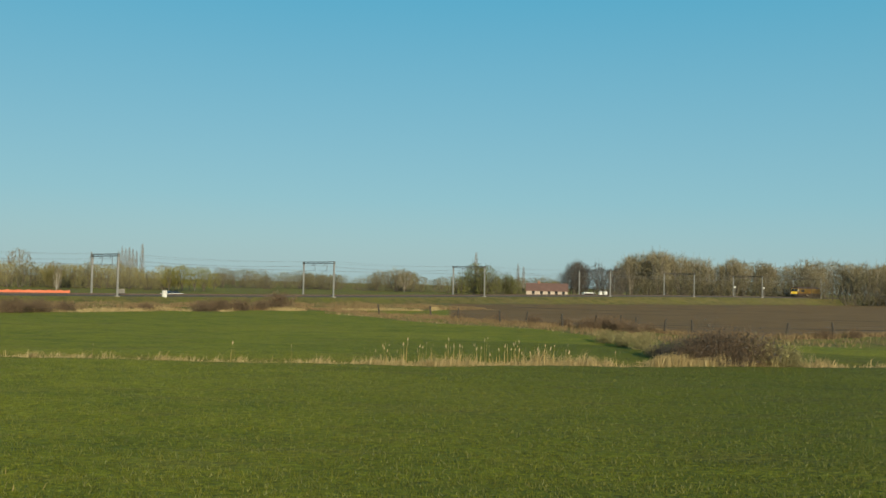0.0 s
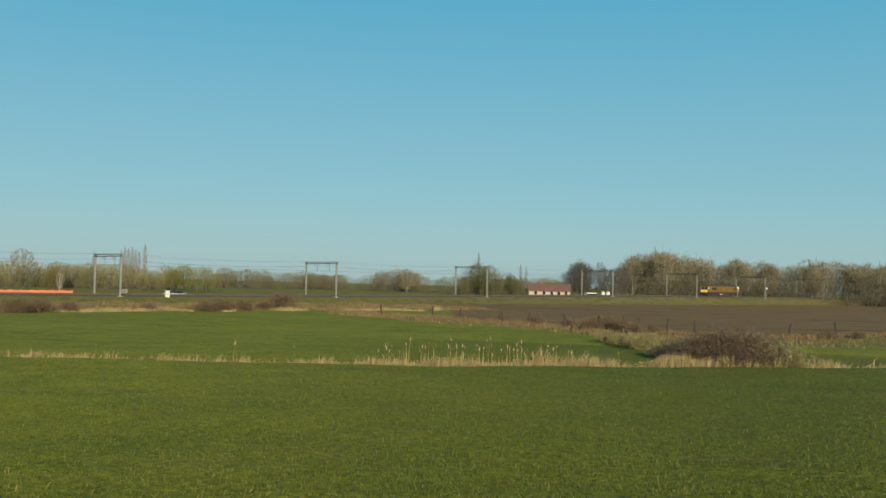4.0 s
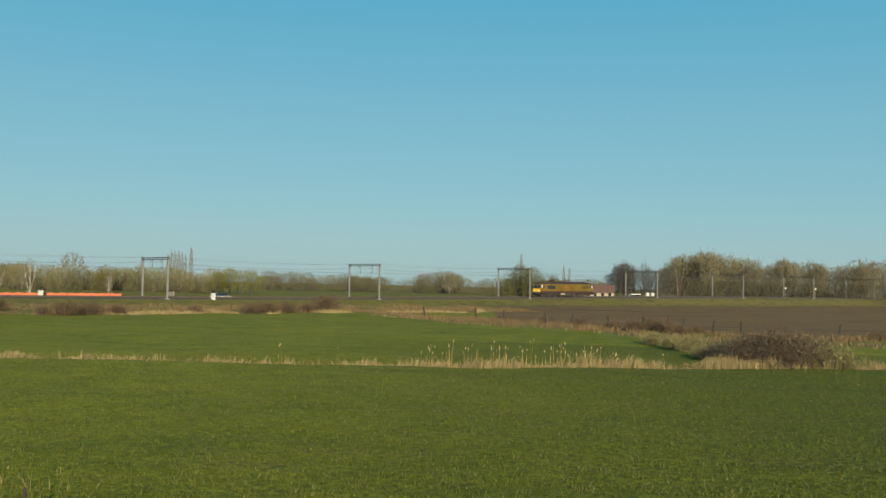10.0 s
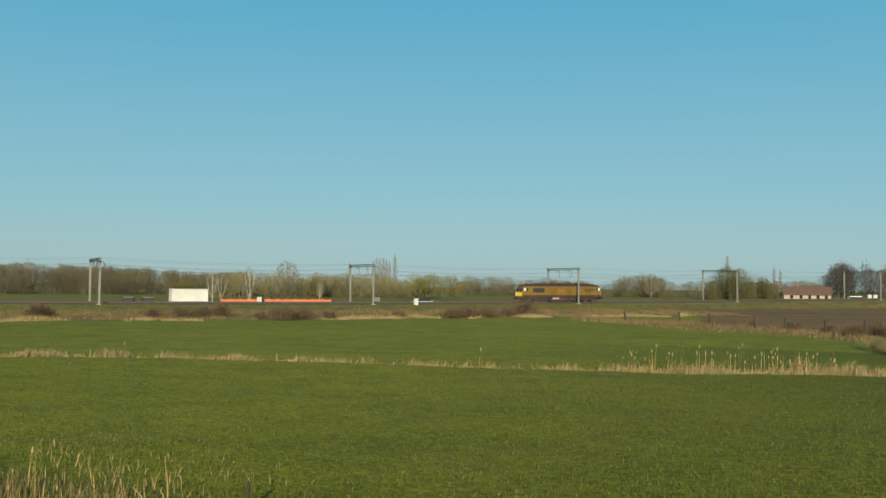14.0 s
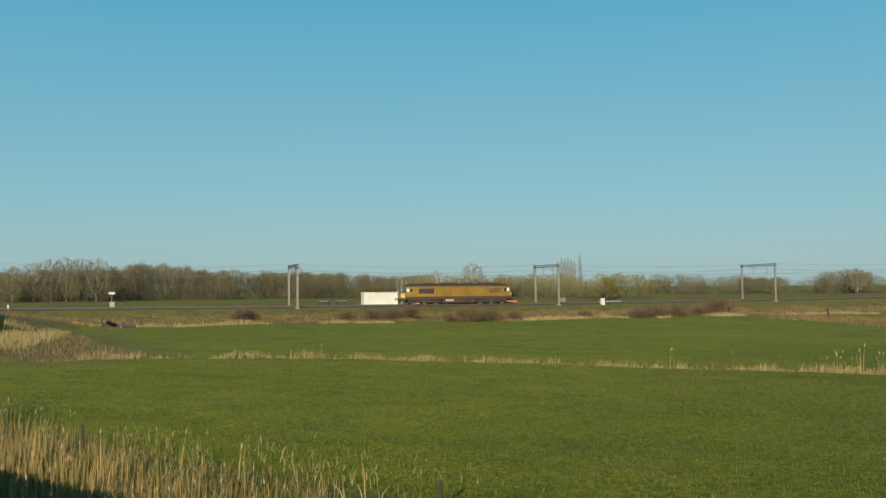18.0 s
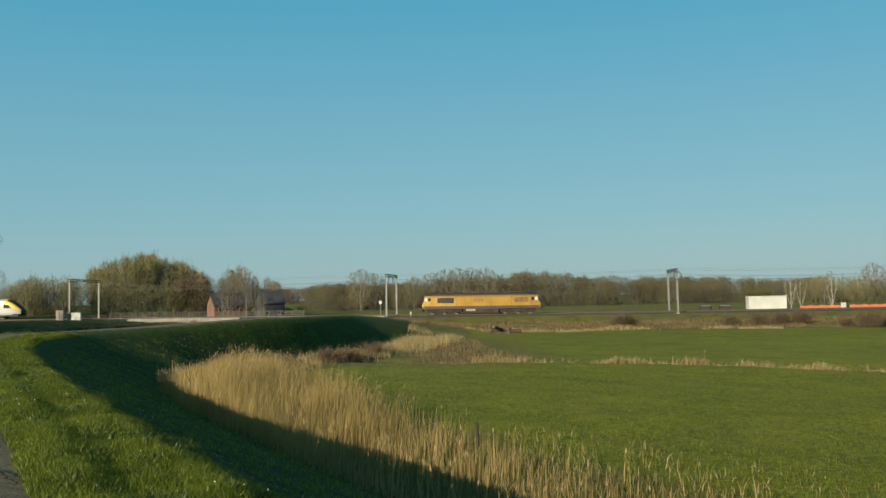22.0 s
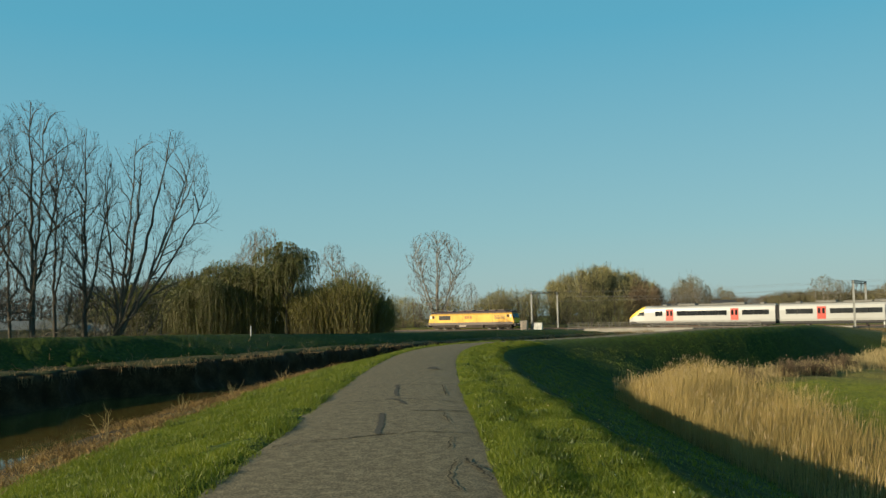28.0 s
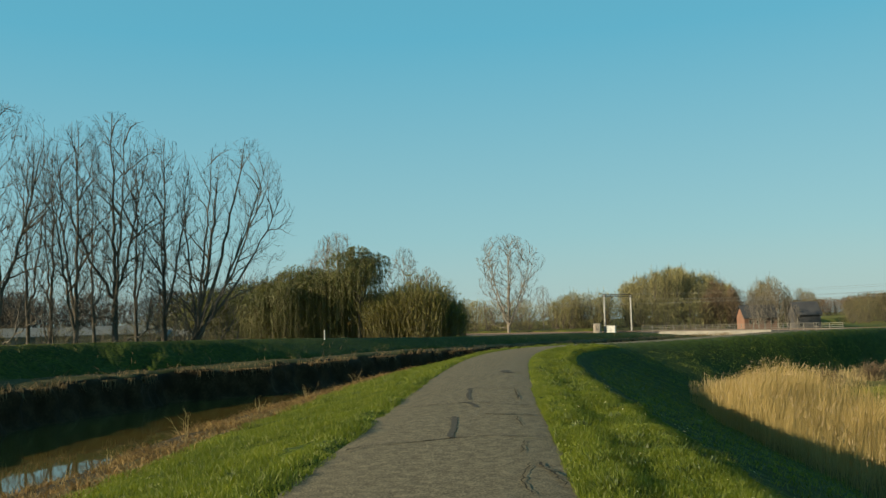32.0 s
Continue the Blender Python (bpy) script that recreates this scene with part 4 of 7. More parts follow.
woods("tree_clump", [(29, 0.25), (36, 0.4), (45, 0.5), (52, 0.5), (58, 0.4)], 326, 336, 90, ("bark", "twig_dark", "twig_moss"), "dark undergrowth along the forest edge", ("bush",), 27, (0.4, 1.1), 1.4, 0.0)
woods("far_wood", [(52, 0.85), (56, 0.95), (58.5, 0.78), (61, 0.74), (66, 0.7)], 560, 640, 110, ("bark", "twig_red", "twig_red"), "low dark line of distant woodland", ("round",), 8, (0.85, 1.0), 1.9, 0.2)
woods("tree_clump", [(64.2, 1.9), (65.2, 2.35), (66.4, 2.6), (67.4, 2.9), (68.6, 2.75), (69.6, 2.5), (70.6, 2.1)], 235, 275, 95, ("bark", "twig_olive", "twig_olive"), "olive-tinted alder wood behind the railway", ("column", "column", "round"), 9, (0.8, 1.0), 1.0, 0.15)
woods("tree_clump", [(65, 1.0), (67, 1.2), (69, 1.1), (70.5, 1.7), (71.8, 1.9), (73.5, 1.65), (75, 1.3)], 222, 240, 60, ("bark", "twig_olive", "twig_olive"), "yellowish alder scrub along the railway", ("round", "bush"), 29, (0.65, 1.0), 1.2, 0.4)
woods("tree_clump", [(63.9, 1.4), (64.6, 2.1), (65.3, 2.0), (65.8, 1.5)], 226, 234, 12, ("bark", "twig_red", "twig_red"), "reddish-brown leafless trees at the wood's end", ("column",), 28, (0.75, 1.0), 1.2, 0.2)
woods("tree_clump", [(59.4, 0.6), (60.2, 1.6), (61.0, 1.3), (61.8, 2.2), (62.8, 2.05), (63.4, 1.5), (63.8, 2.0), (64.2, 1.5)], 228, 250, 26, ("bark", "twig_pale", "twig_pale"), "leafless trees round the brick house", ("column", "round"), 19, (0.8, 1.0), 0.9, 0.1)
woods("tree_clump", [(73, 1.4), (75.5, 1.35), (78, 1.35), (81, 1.5), (84, 1.4)], 225, 260, 80, ("bark", "twig_olive", "twig_olive"), "yellowish willow scrub behind the railway", ("bush", "round"), 10, (0.7, 1.0), 1.2, 0.4)
woods("tree_clump", [(81.5, 1.6), (83.4, 2.2), (85, 2.4), (88, 3.1), (91, 3.3), (93, 2.9), (95.5, 2.5), (98, 2.0)], 124, 140, 34, ("bark", "twig", "leaf_dark"), "dense olive thicket behind the willows", ("fine_bush", "fine_round"), 11, (0.75, 1.0), 1.0, 0.3)
woods("far_wood", [(89, 2.8), (94, 2.9), (97, 2.5), (100.8, 2.3), (106.7, 2.5), (114, 2.5)], 150, 200, 170, ("bark", "twig_red", "twig_dark"), "brown scrub wood behind the sheds", ("round", "bush"), 13, (0.7, 1.0), 1.3, 0.4)
woods("tree_clump", [(95, 1.0), (98, 1.3), (101, 0.6), (104, 0.9), (108, 0.9), (113, 1.0)], 92, 112, 42, ("bark", "twig_dark", "twig_moss"), "brown undergrowth between the tall trees", ("bush",), 14, (0.5, 1.0), 1.0, 0.0)


def plant(ob, az, d, turn=0.0, size=1.0, z=None, tilt=0.0):
    p = polar(az, d)
    zz = ground_z(p.x, p.y) if z is None else z
    m = pose(p.x, p.y, zz, 0, tilt, turn)
    ob.matrix_basis = m
    ob.scale = (size, size, size)
    return ob


def plant_copy(src, az, d, turn, size=1.0, tilt=0.0):
    p = polar(az, d)
    o = copy_thing(src, pose(p.x, p.y, ground_z(p.x, p.y), 0, tilt, turn))
    o.scale = (size, size, size)
    return o


def crown_tree(name, seed, h, label, R=0.3, fork=0.2, lead=4, wide=0.55, low=3, lean=(0.0, 0.0), rad=0.24, boughs=60, twigs=460, sprigs=3400, tw=0.008, bark="bark", twig="twig_dark", group="bare trees"):
    """A leafless tree that fills a rounded crown: trunk, steep leaders, boughs that branch off to places spread over the crown, and ever finer twigs."""
    r = np.random.RandomState(seed)
    wood, thin = [], []
    z0 = fork * 0.8

    def places(n, power, ulow=0.04):
        u, a = r.uniform(ulow, 1.0, 3 * n), r.uniform(0, 6.283, 3 * n)
        keep = r.uniform(0, 1, 3 * n) < (envelope(u, 1.0, wide) + 0.12) ** 1.3
        u, a = u[keep][:n], a[keep][:n]
        lobe = 0.86 + 0.14 * np.sin(3 * a + 7 * u + seed) + 0.1 * np.sin(5 * a - 11 * u)
        q = h * envelope(u, R, wide) * lobe * r.uniform(0, 1, len(u)) ** power
        z = z0 + (1 - z0) * u
        return np.stack([q * np.cos(a) + lean[0] * h * u, q * np.sin(a) + lean[1] * h * u, h * z], 1)

    def grow(nodes, ways, targets, longest, n, r0, r1, out, curve):
        """Branches from the nodes to the targets, each from the node that lies best below it."""
        nodes, ways = np.array(nodes), np.array(ways)
        more, more_w = [], []
        d = targets[:, None] - nodes[None]
        dist = np.linalg.norm(d, axis=2) + 1e-9
        cost = dist * (1.9 - 0.9 * d[:, :, 2] / dist - 0.45 * (d * ways[None]).sum(2) / dist)
        for k in range(len(targets)):
            b = int(np.argmin(cost[k]))
            p, e, ln = nodes[b], targets[k], dist[k, b]
            if ln > longest:
                e = p + (e - p) * longest / ln
                ln = longest
            c = (p + e) / 2 + ways[b] * ln * curve + r.normal(0, 0.05, 3) * ln
            pts = arc(p, c, e, n, r0 * (0.6 + 0.5 * min(1.0, ln / (0.2 * h))), r1, out, r, 0.012 * ln)
            for x, y in zip(pts[:-1], pts[1:]):
                more.append(y)
                more_w.append((y - x) / (np.linalg.norm(y - x) + 1e-9))
        return more, more_w

    top = np.array([lean[0] * h * fork * 0.4 + r.normal(0, 0.006) * h, lean[1] * h * fork * 0.4 + r.normal(0, 0.006) * h, h * fork])
    trunk = arc((0, 0, -0.4), (r.normal(0, 0.01) * h, r.normal(0, 0.01) * h, h * fork * 0.5), top, 5, rad, rad * 0.8, wood, r)
    nodes, ways = [], []
    for k in range(lead):
        a = 6.283 * (k + r.uniform(-0.3, 0.3)) / max(1, lead - 1)
        u = 0.98 if k == 0 else r.uniform(0.7, 0.93)
        rr = h * float(envelope(u, R, wide)) * (0.2 if k == 0 else r.uniform(0.7, 0.95))
        e = np.array([rr * math.cos(a) + lean[0] * h * u, rr * math.sin(a) + lean[1] * h * u, h * (z0 + (1 - z0) * u)])
        p = trunk[-1] if k == 0 else trunk[r.randint(3, 6)]
        pts = arc(p, p + (e - p) * np.array([0.62, 0.62, 0.42]), e, 14, rad * (0.68 if k == 0 else 0.52), 0.02, wood, r, 0.0035 * h)
        for x, y in zip(pts[:-1], pts[1:]):
            nodes.append(y)
            ways.append((y - x) / (np.linalg.norm(y - x) + 1e-9))
    for k in range(low):
        p = trunk[r.randint(2, 5)] * np.array([1, 1, 0.85])
        a, ln = r.uniform(0, 6.283), h * min(R * 1.1, 0.34) * r.uniform(0.55, 1.0)
        e = p + np.array([math.cos(a) * ln, math.sin(a) * ln, ln * r.uniform(-0.1, 0.45)])
        pts = arc(p, (p + e) / 2 + np.array([0, 0, ln * r.uniform(-0.1, 0.15)]), e, 8, rad * 0.28, 0.015, wood, r, 0.006 * h)
        for x, y in zip(pts[2:-1], pts[3:]):
            nodes.append(y)
            ways.append((y - x) / (np.linalg.norm(y - x) + 1e-9))
    a, b = grow(nodes, ways, places(boughs, 0.45), 0.34 * h, 6, rad * 0.22, tw * 1.8, wood, 0.16)
    nodes, ways = nodes + a, ways + b
    a, b = grow(nodes, ways, places(twigs, 0.4, 0.0), 0.13 * h, 4, tw * 2.0, tw * 1.1, thin, 0.14)
    nodes, ways = nodes[::2] + a, ways[::2] + b
    grow(nodes, ways, places(sprigs, 0.36, 0.0), 0.055 * h, 2, tw, tw * 0.6, thin, 0.1)
    t = new(name)
    v, f = tubes_mesh(wood, 5)
    mesh_object("trunk", v, f, M[bark], smooth=True, parent=t)
    v, f = ribbons(thin, seed)
    mesh_object("crown", v, f, M[twig], parent=t)
    return tagged(t, label, "tree", group)


def hanging_tree(name, seed, h, label, leaf, R=0.4, foot=0.55, strands=620, drop=(0.08, 0.34), domes=9, rad=0.2, upright=False, group="leafy trees"):
    """A willow: trunk and limbs, and leafy strands that hang from several domes, or stand up in a bush."""
    r = np.random.RandomState(seed)
    wood, twig, leaves = [], [], []
    spots = []
    for k in range(domes):
        a = 6.283 * k / max(1, domes - 1)
        q = R * h * (0.0 if k == 0 else r.uniform(0.45, 0.8))
        spots.append((np.array([q * math.cos(a), q * math.sin(a), h * (1.0 - 0.16 * (k > 0) * r.uniform(0.3, 1.6))]), h * R * r.uniform(0.36, 0.55)))
    fork = np.array([0.0, 0.0, h * foot * 0.75])
    arc((0, 0, -0.3), (0.1, 0.05, h * foot * 0.4), fork, 5, rad, rad * 0.7, wood, r)
    for c, q in spots:
        e = c - np.array([0, 0, q * 0.7])
        arc(fork * r.uniform(0.6, 1.0), (fork + e) / 2 + np.array([0, 0, 0.06 * h]), e, 6, rad * 0.45, 0.03, wood, r, 0.012 * h)
    for k in range(strands):
        c, q = spots[r.randint(len(spots))]
        a, el = r.uniform(0, 6.283), math.asin(r.uniform(-0.1, 1.0))
        o = np.array([math.cos(a) * math.cos(el), math.sin(a) * math.cos(el), math.sin(el) * 0.72])
        p = c + o * q * r.uniform(0.75, 1.05) - np.array([0, 0, q * 0.72])
        ln = h * r.uniform(*drop)
        if upright:
            g = np.array([p[0] * r.uniform(0.3, 1.0), p[1] * r.uniform(0.3, 1.0), h * r.uniform(0.0, 0.35)])
            e = p + o * 0.1 * h + np.array([0, 0, 0.05 * h])
            pts = arc(g + (p - g) * 0.12, g + (p - g) * 0.7 + np.array([0, 0, 0.05 * h]), e, 5, 0.014, 0.006, twig, r)
        else:
            ln = min(ln, max(0.3, p[2] - h * (foot - 0.5) if foot > 0.5 else p[2] - 0.3))
            e = p + np.array([o[0] * 0.10 * ln, o[1] * 0.10 * ln, -ln])
            pts = arc(p, p + np.array([o[0], o[1], 0.15]) * ln * 0.22, e, 5, 0.010, 0.005, twig, r)
        for x, y in zip(pts[:-1], pts[1:]):
            for _ in range(3):
                m = x + (y - x) * r.uniform(0, 1) + r.normal(0, 0.05, 3)
                w = (y - x) / (np.linalg.norm(y - x) + 1e-9) + r.normal(0, 0.5, 3)
                s_ = r.normal(0, 1, 3)
                s_ *= 0.045 / (np.linalg.norm(s_) + 1e-9)
                leaves += [m - s_, m + s_, m + w * r.uniform(0.12, 0.3)]
    t = new(name)
    v, f = tubes_mesh(wood, 6)
    mesh_object("trunk", v, f, M["bark"], smooth=True, parent=t)
    v, f = ribbons(twig, seed)
    mesh_object("twig_frame", v, f, M["twig_moss"], parent=t)
    mesh_object("crown", np.array(leaves), np.arange(len(leaves)).reshape(-1, 3), M[leaf], parent=t)
    return tagged(t, label, "tree", group)


# tall bare trees behind the far dyke
TG = "tall bare trees behind the dyke"
tall = [crown_tree("bare_tree", 100, 18.0, "tall leafless poplar with three steep leaders behind the dyke", 0.26, 0.27, 4, 0.6, 4, tw=0.0078, twig="twig_grey", group=TG),
        crown_tree("bare_tree", 104, 18.0, "tall leafless poplar with a forked trunk behind the dyke", 0.19, 0.19, 3, 0.62, 3, boughs=46, twigs=380, sprigs=2700, tw=0.0078, twig="twig_grey", group=TG),
        crown_tree("bare_tree", 109, 18.0, "slim leafless poplar behind the dyke", 0.13, 0.3, 2, 0.6, 4, boughs=34, twigs=260, sprigs=1800, rad=0.18, tw=0.0078, twig="twig_grey", group=TG)]
wide_tree = crown_tree("bare_tree", 113, 15.6, "leafless poplar with a wide spreading fan of limbs behind the dyke", 0.33, 0.13, 8, 0.52, 3, (0.02, 0.24), 0.25, 70, 520, 3600, tw=0.0078, twig="twig_grey", group=TG)
# variant, azimuth, distance, turn, size
for k, (kind, a, d, turn, size) in enumerate(((0, 101.1, 70, 10, 1.04), (1, 98.3, 71, 60, 0.95), (2, 99.8, 73, 150, 0.92), (1, 103.2, 70, 200, 1.0), (0, 107.3, 69, 330, 1.06), (2, 104.5, 72, 100, 0.9),
                                             (2, 105.7, 75, 250, 0.96), (0, 110.3, 76, 290, 1.0), (1, 112.5, 70, 45, 0.98), (2, 102.2, 79, 230, 0.92))):
    if k < 3:
        plant(tall[kind], a, d, turn, size)
    else:
        plant_copy(tall[kind], a, d, turn, size)
plant(wide_tree, 96.7, 70, 0, 1.06)
plant(crown_tree("bare_tree", 127, 20.5, "large leafless tree with a broad pale crown behind the railway", 0.37, 0.12, 9, 0.70, 1, rad=0.36, boughs=60, twigs=460, sprigs=3200, tw=0.019, bark="bark_pale", twig="twig"), 77.55, 205, 30, 1.09)
mid_bare = crown_tree("bare_tree", 121, 14.0, "slender leafless tree above the scrub", 0.2, 0.25, 4, 0.6, 1, rad=0.16, boughs=32, twigs=240, sprigs=1300, tw=0.014, bark="bark_pale", twig="twig", group="slender bare trees")
plant(mid_bare, 83.95, 150, 0, 1.16)
for a, d, s in ((88.0, 150, 1.36), (88.6, 158, 1.38), (89.5, 155, 1.1), (82.5, 160, 0.98), (82.9, 170, 0.9), (75.4, 230, 0.8), (92.5, 140, 0.75),
                (27.3, 280, 0.5), (28.9, 285, 0.46), (22.6, 270, 0.45), (35.6, 330, 0.5), (62.5, 206, 0.6), (62.1, 207, 0.68), (61.7, 206, 0.65), (63.1, 207, 0.62), (62.8, 205, 0.55), (61.2, 206, 0.5), (60.7, 206, 0.4)):
    plant_copy(mid_bare, a, d, (a * 77) % 360, s)
round_bare = crown_tree("bare_tree", 133, 12.0, "round-headed leafless tree behind the railway", 0.42, 0.14, 8, 0.55, 0, rad=0.2, boughs=46, twigs=340, sprigs=2200, tw=0.022, bark="bark_pale", twig="twig_pale", group="round bare trees")
plant(round_bare, 54.8, 300, 0, 1.16)
for a, d, s in ((50.4, 300, 1.02), (49.5, 303, 1.12), (48.7, 305, 1.16), (47.9, 310, 1.16), (47.1, 306, 1.15), (62.2, 236, 0.92), (61.5, 240, 0.7), (51.5, 296, 0.9), (53.9, 306, 1.05), (24.7, 300, 0.98), (27.5, 300, 0.7), (22.9, 310, 0.7), (2.4, 420, 0.9), (82.2, 130, 0.55), (89.8, 130, 0.72), (91.2, 132, 0.74)):
    plant_copy(round_bare, a, d, (a * 77) % 360, s)
birch = crown_tree("birch", 135, 9.0, "small pale-barked birch with a forked trunk behind the railway", 0.26, 0.16, 4, 0.6, 0, rad=0.16, boughs=24, twigs=170, sprigs=800, tw=0.014, bark="bark_birch", twig="twig_pale", group="birches")
plant(birch, 29.1, 192, 0, 0.74)
for a, d, s in ((28.6, 194, 0.7), (26.9, 190, 0.84), (22.7, 196, 0.55)):
    plant_copy(birch, a, d, (a * 77) % 360, s)
pop = crown_tree("poplar", 130, 17.0, "slim columnar poplar on the skyline", 0.075, 0.08, 2, 0.4, 0, rad=0.2, boughs=36, twigs=240, sprigs=900, tw=0.028, bark="bark_pale", twig="twig", group="poplar row")
plant(pop, 18.1, 350, 0, 0.96)
for a, s in ((18.42, 0.8), (18.62, 0.84), (18.82, 0.88), (19.02, 0.86), (19.22, 0.88), (19.42, 0.8), (20.9, 0.75), (-2.0, 0.98), (-4.6, 0.75), (-4.95, 0.7)):
    plant_copy(pop, a, 350 if a > 0 else 352, a * 90 % 360, s)
will = hanging_tree("willow", 140, 11.0, "dark round-headed willow with drooping strands behind the dyke", "leaf_dark", 0.27, 0.6, 900, (0.1, 0.34), 9, 0.24)
plant(will, 86.75, 106, 0, 1.1)
curtain = [hanging_tree("willow", 141, 8.6, "weeping willow whose olive strands hang to the ground", "leaf_olive", 0.4, 0.4, 800, (0.25, 0.85), 8, 0.16),
           hanging_tree("willow", 143, 8.6, "dark weeping willow with long hanging strands", "leaf_dark", 0.34, 0.4, 800, (0.3, 0.85), 7, 0.16)]
for k, (kind, a, d, s) in enumerate(((0, 90.6, 110, 1.2), (1, 88.7, 108, 1.12), (0, 92.0, 112, 1.02), (1, 89.6, 114, 1.2), (0, 93.3, 115, 0.92), (1, 94.4, 116, 0.85), (1, 91.3, 107, 0.95), (0, 88.0, 113, 1.05), (1, 92.7, 108, 0.85), (1, 85.6, 112, 0.85), (0, 95.6, 113, 0.7))):
    if k < 2:
        plant(curtain[kind], a, d, 0, s)
    else:
        plant_copy(curtain[kind], a, d, a * 50 % 360, s)
yel = hanging_tree("willow", 142, 7.0, "yellow-green willow bush in young leaf", "leaf", 0.46, 0.1, 760, (0.1, 0.2), 13, 0.1, True)
plant(yel, 82.9, 104, 0, 1.16)
for a, d, s in ((81.9, 106, 0.86), (84.0, 107, 0.98), (85.0, 105, 0.92), (81.2, 110, 0.7), (83.5, 112, 1.06), (82.3, 112, 0.98), (22.9, 290, 0.85), (30.6, 300, 0.7), (31.2, 302, 0.6)):
    plant_copy(yel, a, d, a * 50 % 360, s)


def thicket(name, seed, w, h, mats, label, dens=1.0, group="field bushes"):
    """A twiggy bush of arching stems, w wide and h high."""
    r = np.random.RandomState(seed)
    segs = []
    for _ in range(int(90 * dens)):
        a, rad = r.uniform(0, 6.283), w * 0.4 * math.sqrt(r.uniform())
        st = limb(r, (rad * math.cos(a), rad * 0.7 * math.sin(a), -0.1), np.array([r.normal(0, 0.45), r.normal(0, 0.45), 1.0]) / 1.2, h * r.uniform(0.6, 1.1), 0.018, 5, -0.03, 0.18, segs)
        for q, d, u, rr in st[1:]:
            for _ in range(4):
                limb(r, q, side_way(r, d, r.uniform(25, 75)), h * r.uniform(0.15, 0.4), 0.009, 2, 0, 0.3, segs)
    v, f = tubes_mesh(segs, 3)
    t = new(name)
    mesh_object("twig_mass", v, f, M[mats[0]], parent=t)
    th = np.array(segs)
    c = th[r.randint(0, len(th), int(900 * dens)), 3:6] + r.normal(0, 0.08, (int(900 * dens), 3))
    v, f = scraps(r, c, 0.09)
    mesh_object("foliage", v, f, M[mats[1]], parent=t)
    return tagged(t, label, "bush", group)


bramble = thicket("bush", 150, 4.2, 2.6, ("twig_red", "twig_dark"), "tangled reddish-brown bramble bush at the ditch", 1.7)
plant(bramble, -17.4, 61, 0, 0.92)
for a, d, s in ((-16.2, 61.5, 0.72), (-18.5, 61.5, 0.8), (-15.2, 60.6, 0.5), (-17.0, 60.2, 0.6)):
    plant_copy(bramble, a, d, a * 40 % 360, s)
dark_bramble = thicket("bush", 152, 4.0, 2.2, ("twig_dark", "twig_dark"), "dark low bramble mass at the ditch", 1.4)
plant(dark_bramble, -14.2, 61.5, 0, 0.6)
for a, d, s in ((-13.6, 62, 0.42), (-16.6, 62.5, 0.85), (-15.6, 62.4, 0.7)):
    plant_copy(dark_bramble, a, d, a * 40 % 360, s)
olive_bush = thicket("bush", 153, 3.6, 2.2, ("twig_olive", "twig_olive"), "olive twiggy bush beside the brambles", 1.3)
plant(olive_bush, -19.6, 61.5, 0, 0.85)
for a, d, s in ((-20.5, 62, 0.6), (-11.0, 74, 0.5), (-12.2, 70, 0.6), (-10.0, 78, 0.5), (-12.9, 64, 0.4)):
    plant_copy(olive_bush, a, d, a * 40 % 360, s)
bsh = thicket("bush", 151, 4.0, 2.0, ("twig_red", "twig_red"), "low brown bush on the rough margin below the railway", 1.0)
plant(bsh, 24.9, 119, 0, 1.0)
for a, d, s in ((23.6, 121, 0.9), (22.2, 124, 0.7), (13.6, 134, 1.0), (12.4, 137, 0.95), (11.2, 141, 0.8), (10.1, 146, 1.35), (14.6, 132, 0.8), (38.9, 128, 0.9), (38.3, 129, 0.7), (29.8, 127, 0.8), (31.0, 126, 0.8), (28.6, 128, 0.9), (32.5, 125, 0.7),
                (26.2, 120, 0.6), (17.8, 130, 0.6), (-3.5, 118, 0.5), (-1.0, 122, 0.5), (-5.6, 112, 0.6), (-7.6, 106, 0.55), (-9.0, 102, 0.7), (-10.0, 104, 0.8), (-10.8, 101, 0.7), (-11.6, 96, 0.6), (-12.6, 99, 0.5), (-22.5, 100, 0.5), (-24, 104, 0.45), (57.0, 66, 0.6), (55.5, 69, 0.7), (59.5, 60, 0.6), (54.0, 74, 0.6)):
    plant_copy(bsh, a, d, a * 40 % 360, s)


